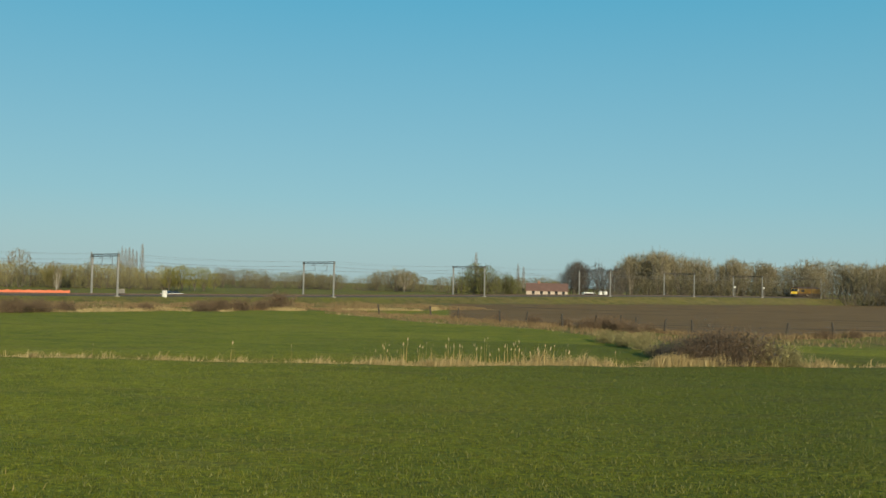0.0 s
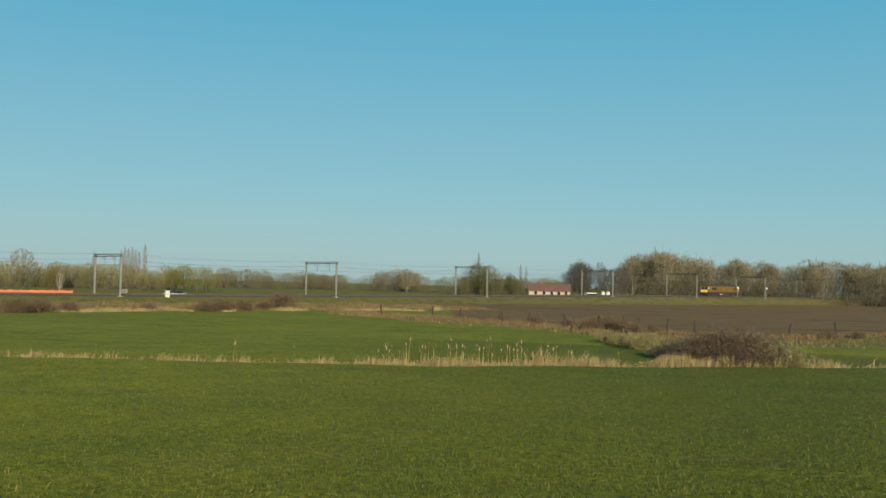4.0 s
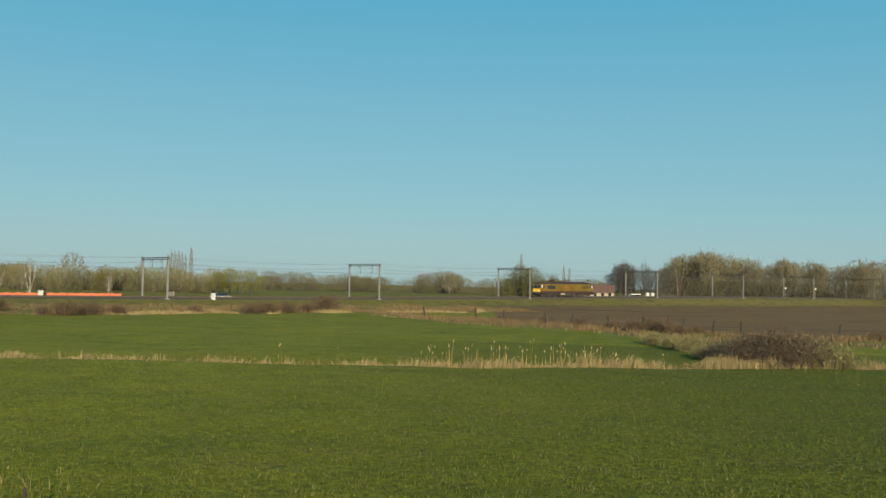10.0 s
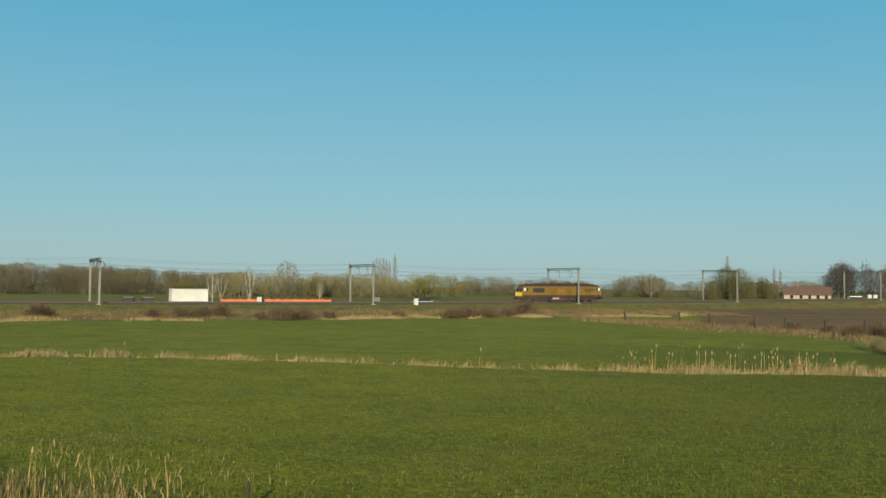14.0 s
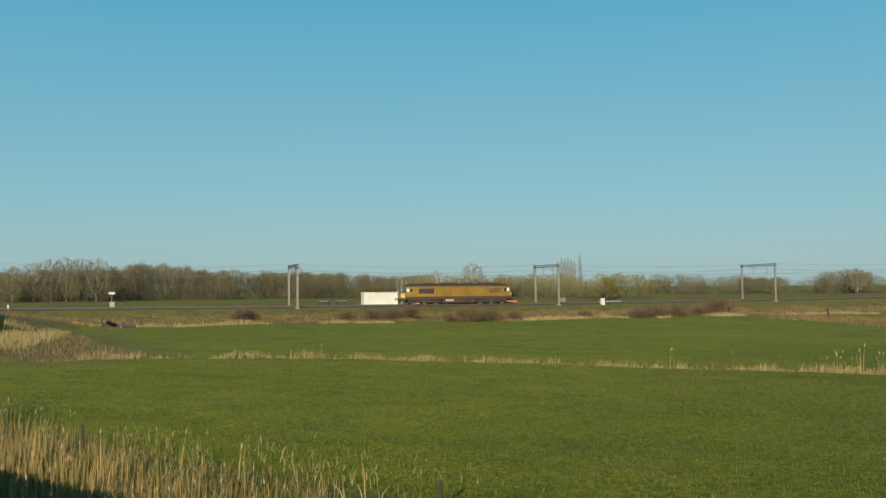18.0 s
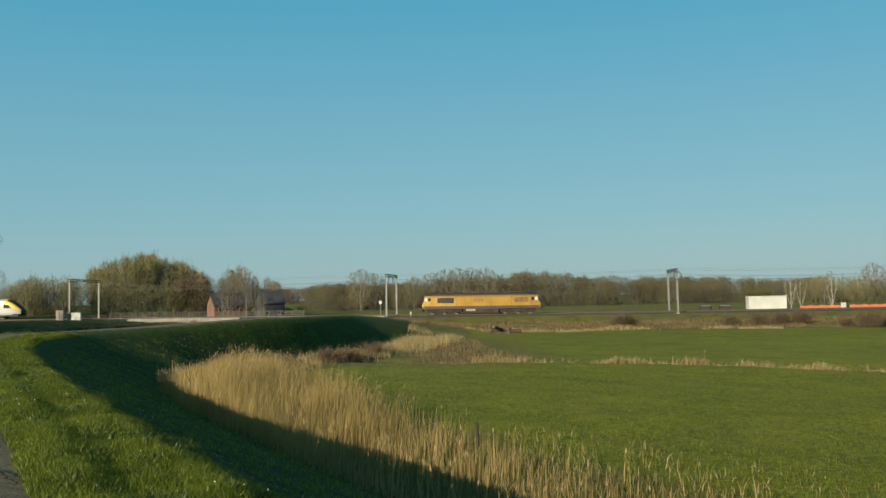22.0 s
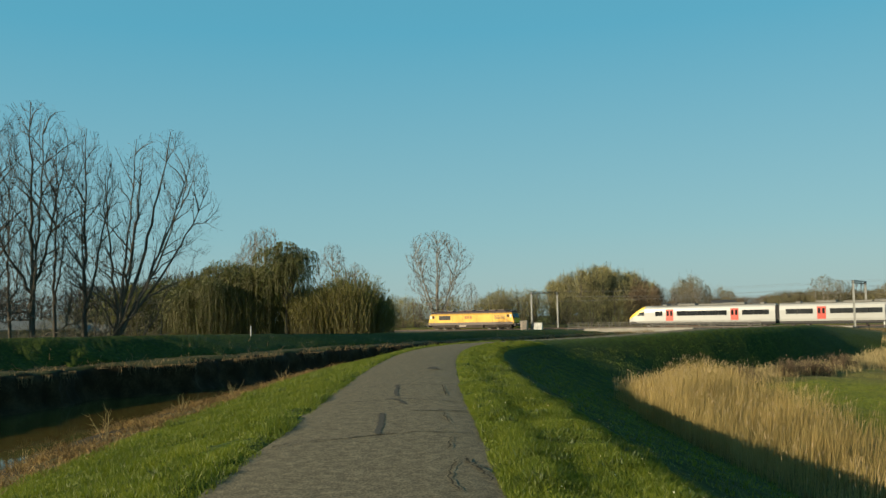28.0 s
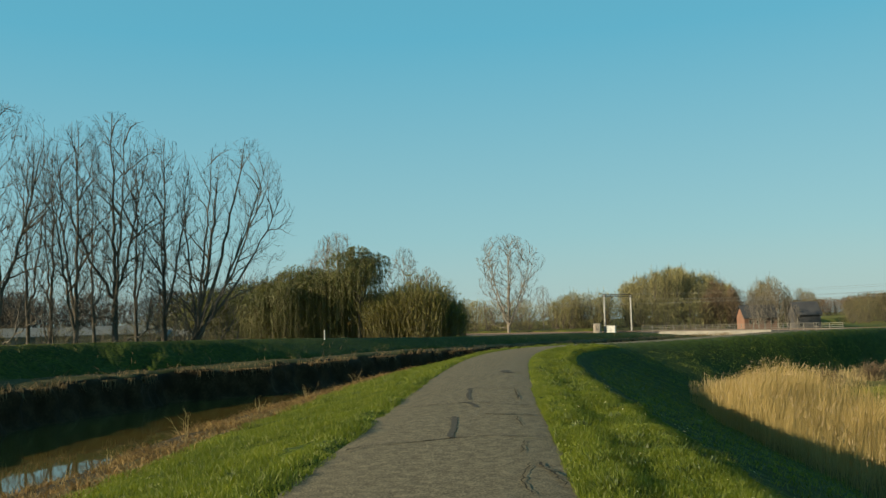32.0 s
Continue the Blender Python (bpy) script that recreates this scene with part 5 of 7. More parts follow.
# ---- reeds and grass ----
def blades(name, xy, z, height, width, mat, label, lean=0.25, seed=0, plume=None, wind=(0.0, 0.0), category="grass", bend=True):
    """Many narrow upright leaves in one mesh; plume: share that carries a tufted head."""
    r = np.random.RandomState(seed)
    n = len(xy)
    h = height if np.ndim(height) else np.full(n, height)
    a = r.uniform(0, 6.283, n)
    side = np.stack([np.cos(a), np.sin(a), 0 * a], 1) * (width * r.uniform(0.6, 1.3, n) / 2)[:, None]
    off = np.stack([r.normal(wind[0], lean, n) * h, r.normal(wind[1], lean, n) * h, 0 * h], 1)
    b = np.c_[xy, z]
    top = b + off + np.c_[0 * h, 0 * h, h]
    if not bend:
        v = np.stack([b - side, b + side, top], 1).reshape(-1, 3)
        f = np.arange(3 * n).reshape(-1, 3)
        ob = mesh_object(name, v, f, mat)
        return tagged(ob, label, category, kind="stuff")
    mid = b + off * 0.3 + np.c_[0 * h, 0 * h, h * 0.55]
    v = np.stack([b - side, b + side, mid - side * 0.8, mid + side * 0.8, top], 1)
    f = (np.arange(n)[:, None, None] * 5 + np.array([[0, 1, 3], [0, 3, 2], [2, 3, 4]])[None]).reshape(-1, 3)
    v, mats, idx = v.reshape(-1, 3), [mat], np.zeros(len(f), int)
    if plume:
        k = np.where(r.uniform(0, 1, n) < plume[0])[0]
        t, hh = top[k], plume[1] * r.uniform(0.7, 1.3, len(k))
        w2 = side[k] / (np.linalg.norm(side[k], axis=1)[:, None] + 1e-9) * plume[2]
        d = off[k] * 0.25 + np.c_[0 * hh, 0 * hh, hh]
        pv = np.stack([t - d * 0.25, t + d * 0.35 - w2, t + d * 0.35 + w2, t + d], 1).reshape(-1, 3)
        pf = (np.arange(len(k))[:, None, None] * 4 + np.array([[0, 2, 1], [1, 2, 3]])[None]).reshape(-1, 3) + len(v)
        v, f, idx = np.concatenate([v, pv]), np.concatenate([f, pf]), np.r_[idx, np.ones(len(pf), int)]
        mats.append(plume[3])
    ob = mesh_object(name, v, f, mats, index=idx)
    return tagged(ob, label, category, kind="stuff")


def on_dyke(n, seed, a0, a1, q0, q1):
    """Random places beside the path: metres along it past the eye, offset across."""
    r = np.random.RandomState(seed)
    k0 = int(np.argmin(np.hypot(LINE[:, 0], LINE[:, 1] + 0.4)))
    g = k0 + r.uniform(a0, a1, n) / 0.8
    q = r.uniform(q0, q1, n)
    i = np.arange(len(LINE))
    x, y = np.interp(g, i, LINE[:, 0]), np.interp(g, i, LINE[:, 1])
    tx, ty = np.interp(g, i, TANG[:, 0]), np.interp(g, i, TANG[:, 1])
    return np.stack([x + ty * q, y - tx * q], 1)


rng = np.random.RandomState(11)
# tall golden reed bed along the foot of the dyke
p = np.concatenate([on_dyke(50000, 1, 14, 56, 8.6, 15.0), on_dyke(26000, 2, 20, 48, 8.1, 12.5), on_dyke(6000, 3, 7, 20, 8.6, 13.5)])
q, at = dyke_offset(p[:, 0], p[:, 1])
keep = rng.uniform(0, 1, len(p)) < np.interp(p[:, 0], [-36, -24, -18], [1, 0.34, 0.17]) * np.clip(1.25 - np.abs(q - 11.3) / 4.4 + 0.5 * waves(p[:, 0], p[:, 1], 5, 31), 0.05, 1)
keep &= p[:, 1] > -0.435 * p[:, 0] + 0.9 * waves(p[:, 0], p[:, 1], 3, 87) + rng.gamma(1.0, 0.8, len(p))      # the bed's straight far edge
p = p[keep]
z, _ = terrain(p[:, 0], p[:, 1])
hgt = np.clip(np.interp(p[:, 0], [-60, -54, -49, -44, -34, -26, -19, -13, -8], [0.8, 0.9, 1.3, 1.95, 2.0, 1.45, 0.8, 0.5, 0.4]) + 0.32 * waves(p[:, 0], p[:, 1], 4.5, 32) + 0.15 * waves(p[:, 0], p[:, 1], 1.3, 35), 0.45, 2.7) * rng.uniform(0.5, 1.1, len(p)) * np.clip(0.42 + (p[:, 1] + 0.435 * p[:, 0]) / 4.5, 0.4, 1)
blades("reed_bed", p, z - 0.05, hgt, 0.013, M["reed"], "dense bed of tall golden dry reeds below the dyke", 0.11, 3, (0.07, 0.13, 0.012, M["plume"]), (0.05, 0.05), "reeds")
p = on_dyke(16000, 91, 6, 30, 8.3, 14.5)
cl = waves(p[:, 0], p[:, 1], 2.2, 92) + 0.7 * waves(p[:, 0], p[:, 1], 0.8, 93)
p, cl = p[cl > -0.1], cl[cl > -0.1]
z, _ = terrain(p[:, 0], p[:, 1])
hh = np.clip(0.3 + 0.3 * cl, 0.12, 0.8) * rng.uniform(0.4, 1.2, len(p))
old = rng.uniform(0, 1, len(p)) < 0.6
blades("reed_bed", p[old], z[old] - 0.03, hh[old], 0.014, M["straw_brown"], "brown dead weeds between the sparse reeds", 0.3, 94, None, (0, 0), "reeds")
blades("ditch_grass", p[~old], z[~old] - 0.03, hh[~old] * 0.8, 0.014, M["field_blade_dark"], "green grass growing up between the sparse reeds", 0.35, 95)
p = np.concatenate([on_dyke(90, 96, 11, 24, 8.8, 12.5), on_dyke(26, 97, 12, 20, 12, 15)])
z, _ = terrain(p[:, 0], p[:, 1])
blades("reed_bed", p, z - 0.03, np.random.RandomState(98).uniform(0.5, 1.15, len(p)), 0.03, M["reed"], "stout single canes standing among the weeds", 0.06, 99, (0.5, 0.12, 0.02, M["plume"]), (0, 0), "reeds")
rw = np.random.RandomState(101)
p = np.stack([rw.uniform(-22, -4, 15000), rw.uniform(13, 30, 15000)], 1)
q, at = dyke_offset(p[:, 0], p[:, 1])
cl = waves(p[:, 0], p[:, 1], 2.0, 102) + 0.7 * waves(p[:, 0], p[:, 1], 0.7, 103)
ok = (q > 10.5) & (rw.uniform(0, 1, len(p)) < np.clip((-8.2 - p[:, 0]) / 3, 0, 1)) & (rw.uniform(0, 1, len(p)) < np.clip((20.5 - q) / 6, 0, 1)) & (cl > -0.3)
p, cl = p[ok], cl[ok]
z, _ = terrain(p[:, 0], p[:, 1])
hh = np.clip(0.27 + 0.25 * cl, 0.08, 0.7) * np.clip((22 - q[ok]) / 6, 0.3, 1) * rw.uniform(0.4, 1.3, len(p))
old = rw.uniform(0, 1, len(p)) < 0.4
blades("ditch_grass", p[old], z[old] - 0.02, hh[old], 0.02, M["straw"], "dry stalks among the weeds at the meadow's edge", 0.3, 104)
blades("ditch_grass", p[~old], z[~old] - 0.02, hh[~old], 0.022, M["field_blade"], "tall green weeds at the meadow's edge", 0.35, 105)
# shorter dry reed and grass further along the dyke's foot and in the marshy corner
p = on_dyke(20000, 4, 52, 112, 8.6, 15)
cl = waves(p[:, 0], p[:, 1], 6, 45) + 0.5 * waves(p[:, 0], p[:, 1], 2.5, 46)
q, at = dyke_offset(p[:, 0], p[:, 1])
ok = (cl > -0.5) & (rng.uniform(0, 1, len(p)) < np.clip((15.5 + cl - q) / 4, 0, 1))
p, cl = p[ok], cl[ok]
z, _ = terrain(p[:, 0], p[:, 1])
blades("dry_sedge", p, z - 0.03, np.clip(0.6 + 0.3 * cl, 0.2, 1.2) * np.clip((np.hypot(p[:, 0] + 110, p[:, 1] - 73) - 6) / 24, 0.25, 1) * rng.uniform(0.4, 1.2, len(p)), 0.03, M["straw"], "pale dry sedge at the foot of the dyke", 0.16, 4, (0.05, 0.12, 0.02, M["plume"]), (0, 0), "reeds")
p = np.stack([rng.uniform(-80, -46, 16000), rng.uniform(36, 70, 16000)], 1)
q, at = dyke_offset(p[:, 0], p[:, 1])
d = line_distance(p[:, 0], p[:, 1], [(-48, 44), (-62, 52), (-74, 62)])
p = p[(q > 12) & (d < 4)]
z, _ = terrain(p[:, 0], p[:, 1])
blades("dry_sedge", p, z - 0.03, 0.35 * rng.uniform(0.4, 1.3, len(p)), 0.03, M["straw_brown"], "low brown marsh plants in the meadow corner", 0.3, 47, None, (0, 0), "reeds")
# dry tufts and reed-mace along the ditch in the meadow
def along(pts, n, seed, width):
    r = np.random.RandomState(seed)
    P = np.array(pts, float)
    ln = np.r_[0, np.cumsum(np.hypot(*np.diff(P, axis=0).T))]
    g = r.uniform(0, ln[-1], n)
    x, y = np.interp(g, ln, P[:, 0]), np.interp(g, ln, P[:, 1])
    return np.stack([x + r.normal(0, width, n), y + r.normal(0, width, n)], 1)


p = along(DITCH[1:9], 38000, 5, 0.42)
clump = waves(p[:, 0], p[:, 1], 6.5, 33) + 0.6 * waves(p[:, 0], p[:, 1], 2.2, 34)
thick = ((p[:, 0] > -5) & (p[:, 0] < 9)) | ((p[:, 0] > 13) & (p[:, 0] < 24))
keep = (clump > 0.45) | (rng.uniform(0, 1, len(p)) < 0.3) | thick & (rng.uniform(0, 1, len(p)) < 0.75)
p, clump, thick = p[keep], clump[keep], thick[keep]
z, _ = terrain(p[:, 0], p[:, 1])
h = np.clip(0.36 + 0.36 * np.clip(clump, -0.7, 1.3) + 0.25 * thick, 0.12, 1.1) * rng.uniform(0.5, 1.2, len(p))
blades("ditch_grass", p, z - 0.03, h, 0.035, M["straw"], "bleached dry tufts along the meadow ditch", 0.26, 6, None, (0.22, 0.0))
r2 = np.random.RandomState(8)
p = np.concatenate([along([(-4.5, 53.2), (7.8, 55.2)], 90, 6, 0.35), np.array([(-11.8, 52.3), (-11.7, 52.4), (-11.9, 52.3), (-8.5, 52.6), (-4.6, 53.0), (10.5, 55.5), (10.7, 55.6), (-19.6, 52), (-34.5, 51)])])
z, _ = terrain(p[:, 0], p[:, 1])
blades("reed_mace", p, z, np.r_[r2.uniform(0.7, 1.35, 90), [1.5, 1.3, 1.2, 1.1, 1.2, 1.0, 1.0, 0.9, 1.0]], 0.035, M["reed"], "thin tall reed-mace stalks standing in the ditch", 0.05, 7, (0.9, 0.2, 0.03, M["plume"]), (0, 0), "reeds")
# dry grass round the bramble, the fence and the railway margin
p = np.stack([rng.uniform(12, 23.5, 11000), rng.uniform(56.5, 62, 11000)], 1)
p = p[np.abs(p[:, 1] - np.interp(p[:, 0], [12, 23], [57.5, 59.3])) < 0.9 * np.clip(np.minimum((p[:, 0] - 11.5) / 4, (24 - p[:, 0]) / 3), 0.1, 1)]
z, _ = terrain(p[:, 0], p[:, 1])
blades("dry_grass", p, z - 0.03, 1.2 * rng.uniform(0.35, 1.1, len(p)) * np.clip(np.minimum((p[:, 0] - 11.5) / 5, (25 - p[:, 0]) / 4), 0.3, 1) * np.clip(0.8 + 0.5 * waves(p[:, 0], p[:, 1], 2.5, 86), 0.3, 1.3), 0.04, M["straw"], "bleached dry grass round the bramble bush", 0.16, 9)
rm = np.random.RandomState(81)
p = np.stack([rm.uniform(-26, 50, 60000), rm.uniform(74, 142, 60000)], 1)
near_edge, far_edge = np.interp(p[:, 0], *MARGIN), np.interp(p[:, 0], [f[0] for f in FENCE[2:]], [f[1] for f in FENCE[2:]])
cl = waves(p[:, 0], p[:, 1], 7, 82) + 0.7 * waves(p[:, 0], p[:, 1], 2.6, 83)
ok = (p[:, 1] > near_edge + 0.8 * cl) & (p[:, 1] < far_edge + 3.5) & (cl > -0.35) & (rm.uniform(0, 1, len(p)) < np.clip((44 - p[:, 0]) / 20, 0.25, 1))
p, cl, rise = p[ok], cl[ok], (p[:, 1] - near_edge)[ok]
z, _ = terrain(p[:, 0], p[:, 1])
pale = rise + 1.2 * cl < 1.0
hh = np.clip(0.34 + 0.26 * cl, 0.12, 0.9) * rm.uniform(0.4, 1.25, len(p))
blades("rough_grass", p[~pale], z[~pale] - 0.03, hh[~pale], 0.05, M["straw_brown"], "brown dead weeds on the rough margin before the fence", 0.3, 84)
blades("dry_grass", p[pale], z[pale] - 0.03, hh[pale] * 0.9, 0.05, M["straw"], "pale dry grass along the margin's edge", 0.25, 85)
p = along(FENCE, 9000, 9, 1.0)
z, _ = terrain(p[:, 0], p[:, 1])
blades("dry_grass", p, z - 0.03, 0.45 * rng.uniform(0.3, 1.3, len(p)) * np.clip(1 + 0.6 * waves(p[:, 0], p[:, 1], 5, 48), 0.3, 2), 0.05, M["straw_brown"], "dry grass along the pasture fence", 0.25, 10)
sx = rng.uniform(-125, 75, 75000)
dx = 116 + rng.gamma(1.7, 9.0, 75000)
p = np.stack([NV.x * dx + SV.x * sx, NV.y * dx + SV.y * sx], 1)
q, _ = dyke_offset(p[:, 0], p[:, 1])
cl = waves(p[:, 0], p[:, 1], 11, 36) + 0.5 * waves(p[:, 0], p[:, 1], 4, 37)
ok = (dx < 153) & (q > 9.5) & (cl > -0.45)
p, cl = p[ok], cl[ok]
z, _ = terrain(p[:, 0], p[:, 1])
blades("rough_grass", p, z - 0.03, np.clip(0.3 + 0.25 * cl, 0.12, 0.8) * rng.uniform(0.5, 1.2, len(p)), 0.06, M["straw_brown"], "rough dry grass below the railway bank", 0.25, 12)
rs = np.random.RandomState(58)
sx, dx = rs.uniform(-110, 10, 16000), 116.2 + rs.normal(0, 0.9, 16000)
p = np.stack([NV.x * dx + SV.x * sx, NV.y * dx + SV.y * sx], 1)
off = 3.0 * waves(p[:, 0], p[:, 1], 16, 9)
p = p + np.stack([NV.x * off, NV.y * off], 1)
cl = waves(p[:, 0], p[:, 1], 13, 59) + 0.5 * waves(p[:, 0], p[:, 1], 4, 60)
p, cl = p[cl > -0.2], cl[cl > -0.2]
z, _ = terrain(p[:, 0], p[:, 1])
blades("dry_grass", p, z - 0.03, np.clip(0.35 + 0.3 * cl, 0.15, 0.9) * rs.uniform(0.4, 1.2, len(p)), 0.06, M["straw"], "pale dry grass along the meadow's upper edge", 0.2, 61)
# matted straw at the river's edge
p = on_dyke(60000, 13, 8, 62, -11.0, -5.5)
cl = waves(p[:, 0], p[:, 1], 2.6, 49) + 0.7 * waves(p[:, 0], p[:, 1], 0.9, 50)
p, cl = p[cl > 0.05], cl[cl > 0.05]
z, _ = terrain(p[:, 0], p[:, 1])
blades("bank_straw", p, z - 0.03, np.clip(0.11 + 0.11 * cl, 0.04, 0.4) * rng.uniform(0.4, 1.4, len(p)), 0.022, M["straw_rust"], "matted rust-brown dead grass on the river's edge", 0.95, 13)
g = np.random.RandomState(14).uniform(225, 330, 6000)
qq = -np.interp(g, LIP_I, LIP_Q) - np.random.RandomState(15).gamma(1.5, 0.9, 6000) + 0.3
li = np.arange(len(LINE))
p = np.stack([np.interp(g, li, LINE[:, 0]) + np.interp(g, li, TANG[:, 1]) * qq, np.interp(g, li, LINE[:, 1]) - np.interp(g, li, TANG[:, 0]) * qq], 1)
p = p[waves(p[:, 0], p[:, 1], 3.0, 71) > -0.2]
z = np.maximum(heights_at(p[:, 0], p[:, 1]), -0.42)
blades("bank_straw", p, z - 0.02, 0.3 * rng.uniform(0.3, 1.3, len(p)), 0.03, M["straw_brown"], "dead grass hanging over the far river bank", 0.8, 14)
rb = np.random.RandomState(56)
g = rb.uniform(225, 330, 9000)
sh = 0.55 * waves(g * 0.8, 0 * g, 9, 61) + 0.2 * waves(g * 0.8, 0 * g, 2.6, 62) + 0.08 * waves(g * 0.8, 0 * g, 0.9, 63)
ok = waves(g * 0.8, 0 * g, 1.9, 67) > -0.1
g, sh = g[ok], sh[ok]
qq = -0.12 - np.interp(g, LIP_I, LIP_Q) + sh + rb.uniform(-0.1, 0.22, len(g))
li = np.arange(len(LINE))
p = np.stack([np.interp(g, li, LINE[:, 0]) + np.interp(g, li, TANG[:, 1]) * qq, np.interp(g, li, LINE[:, 1]) - np.interp(g, li, TANG[:, 0]) * qq], 1)
blades("bank_straw", p, np.minimum(-0.42, np.interp(g, FAR_I, FAR_Z) - 0.3), -rb.uniform(0.1, 0.55, len(g)), 0.03, M["straw_brown"], "roots and dead grass hanging from the turf edge", 0.25, 57)


def dead_weed(x, y, h, seed):
    """A dry branching stalk."""
    r = np.random.RandomState(seed)
    segs = []
    for _ in range(5):
        st = limb(r, (r.normal(0, 0.05), r.normal(0, 0.05), -0.05), np.array([r.normal(0, 0.3), r.normal(0, 0.3), 1.0]), h * r.uniform(0.5, 1.0), 0.012, 5, 0.03, 0.12, segs)
        for k in range(1, 5):
            limb(r, st[k][0], side_way(r, st[k][1], 40), h * 0.22, 0.006, 3, 0.05, 0.1, segs)
    t = new("dead_weed")
    v, f = tubes_mesh(segs, 4)
    mesh_object("stalks", v, f, M["straw"], parent=t)
    t.matrix_basis = pose(x, y, ground_z(x, y))
    return tagged(t, "dry branching weed stalk on the river bank", "weed", "dead weeds on the bank")


for k, (x, y, h) in enumerate(((-25.9, -3.3, 0.95), (-31.5, -1.6, 0.6), (-37.5, 0.0, 0.7), (-20.5, -5.2, 0.4), (-23.0, -4.6, 0.45), (-44.0, 2.2, 0.8))):
    dead_weed(x, y, h, 70 + k)
# green blades on the verges and slopes of the dyke
def verge(name, n, seed, a0, a1, q0, q1, h, w, label, mat="blade"):
    p = on_dyke(n, seed, a0, a1, q0, q1)
    cl = waves(p[:, 0], p[:, 1], 2.4, 40) + 0.6 * waves(p[:, 0], p[:, 1], 0.8, 41)
    p, cl = p[cl > -1.1], cl[cl > -1.1]
    z, _ = terrain(p[:, 0], p[:, 1])
    return blades(name, p, z - 0.01, h * np.clip(1 + 0.55 * cl, 0.35, 3) * np.random.RandomState(seed).uniform(0.5, 1.3, len(p)), w, M[mat], label, 0.45, seed, bend=False)


verge("verge_grass", 130000, 20, 5, 22, 1.36, 3.6, 0.075, 0.014, "short lush grass between the path and the slope")
verge("verge_grass", 55000, 21, 22, 60, 1.42, 3.3, 0.085, 0.022, "short lush grass between the path and the slope")
verge("verge_grass", 140000, 22, 6, 26, -6.0, -1.42, 0.075, 0.015, "short lush grass between the path and the river")
verge("verge_grass", 60000, 23, 26, 64, -6.0, -1.46, 0.09, 0.025, "short lush grass between the path and the river")
verge("slope_grass", 30000, 24, 5, 90, 4.0, 9.8, 0.07, 0.03, "shaded green grass on the dyke's slope")
verge("slope_grass", 22000, 25, 10, 90, -27, -21.5, 0.06, 0.05, "dark green grass on the far dyke", "field_blade_dark")
verge("path_weeds", 7000, 26, 6, 40, 0.84, 1.06, 0.03, 0.022, "weeds in the cracks of the path")
p = on_dyke(420, 27, 6, 30, 1.5, 4.2)
z, _ = terrain(p[:, 0], p[:, 1])
v, f = scraps(np.random.RandomState(28), np.c_[p, z + 0.10], 0.007)
tagged(mesh_object("verge_flowers", v, f, M["flower"]), "small pale flower heads in the verge grass", "flowers", kind="stuff")
# broad-leaved weed clumps in the verge
cc = on_dyke(110, 51, 6, 40, 1.6, 3.4)
cc = np.concatenate([cc, on_dyke(24, 52, 8, 40, -5.2, -1.9)])
p = np.repeat(cc, 70, 0) + np.random.RandomState(53).normal(0, 0.09, (134 * 70, 2))
z, _ = terrain(p[:, 0], p[:, 1])
blades("verge_weeds", p, z - 0.01, 0.085 * np.random.RandomState(54).uniform(0.4, 1.4, len(p)), 0.04, M["weed"], "clumps of broad-leaved weeds in the verge", 0.5, 55, bend=False)
# meadow grass nearest to the eye
r3 = np.random.RandomState(30)
az, dist = np.radians(r3.uniform(-30, 62, 230000)), 14 + 46 * r3.uniform(0, 1, 230000) ** 1.4
p = np.stack([-np.sin(az) * dist, np.cos(az) * dist], 1)
q, _ = dyke_offset(p[:, 0], p[:, 1])
p = p[q > 10.8]
cl = waves(p[:, 0], p[:, 1], 1.7, 43) + 0.7 * waves(p[:, 0], p[:, 1], 0.6, 44)
p, cl = p[cl > -0.6], cl[cl > -0.6]
z, _ = terrain(p[:, 0], p[:, 1])
# share of darker blades grows towards +x
paler_blades = r3.uniform(0, 1, len(p)) > np.clip((p[:, 0] + 15) / 26, 0, 0.97)
hh = np.clip(0.085 * (1 + 0.4 * cl), 0.03, 0.2) * r3.uniform(0.5, 1.3, len(p))
blades("meadow_grass", p[~paler_blades], z[~paler_blades] - 0.01, hh[~paler_blades], 0.022, M["field_blade_dark"], "darker meadow grass", 0.5, 33, bend=False)
p, z, hh = p[paler_blades], z[paler_blades], hh[paler_blades]
blades("meadow_grass", p, z - 0.01, hh, 0.022, M["field_blade"], "short uneven meadow grass", 0.5, 31, bend=False)


# ---- pasture fence ----
def fence_post(h):
    p = new("fence_post")
    bm = bmesh.new()
    tube(bm, (0, 0, -0.3), (0, 0, h), 0.14, 0.115, 7)
    tube(bm, (0, 0, h), (0.01, 0, h + 0.05), 0.115, 0.06, 7)
    part("stake", bm, M["post"], p)
    return tagged(p, "grey weathered round wooden fence post", "fence post", "posts of the pasture fence")


fp = fence_post(1.5)
for k, (x, y) in enumerate(FENCE[1:]):
    m = pose(x, y, ground_z(x, y), (k * 37 % 17) - 8, (k * 53 % 23) - 11, k * 40)
    if k == 0:
        fp.matrix_basis = m
    else:
        copy_thing(fp, m)
for x, y, k in STAKES:
    copy_thing(fp, pose(x, y, ground_z(x, y), 3 * k, -2 * k, 50 * k)).scale = (0.36, 0.36, 0.58) if k > 0 else (0.34, 0.34, 0.4)
bm = bmesh.new()
for (x0, y0), (x1, y1) in zip(FENCE[1:-1], FENCE[2:]):
    for h in (0.55, 1.0):
        tube(bm, (x0, y0, ground_z(x0, y0) + h), (x1, y1, ground_z(x1, y1) + h), 0.006, n=3)
o = new("fence_wire")
part("wires", bm, M["wire"], o)
tagged(o, "two thin wires strung along the pasture fence", "fence wire")


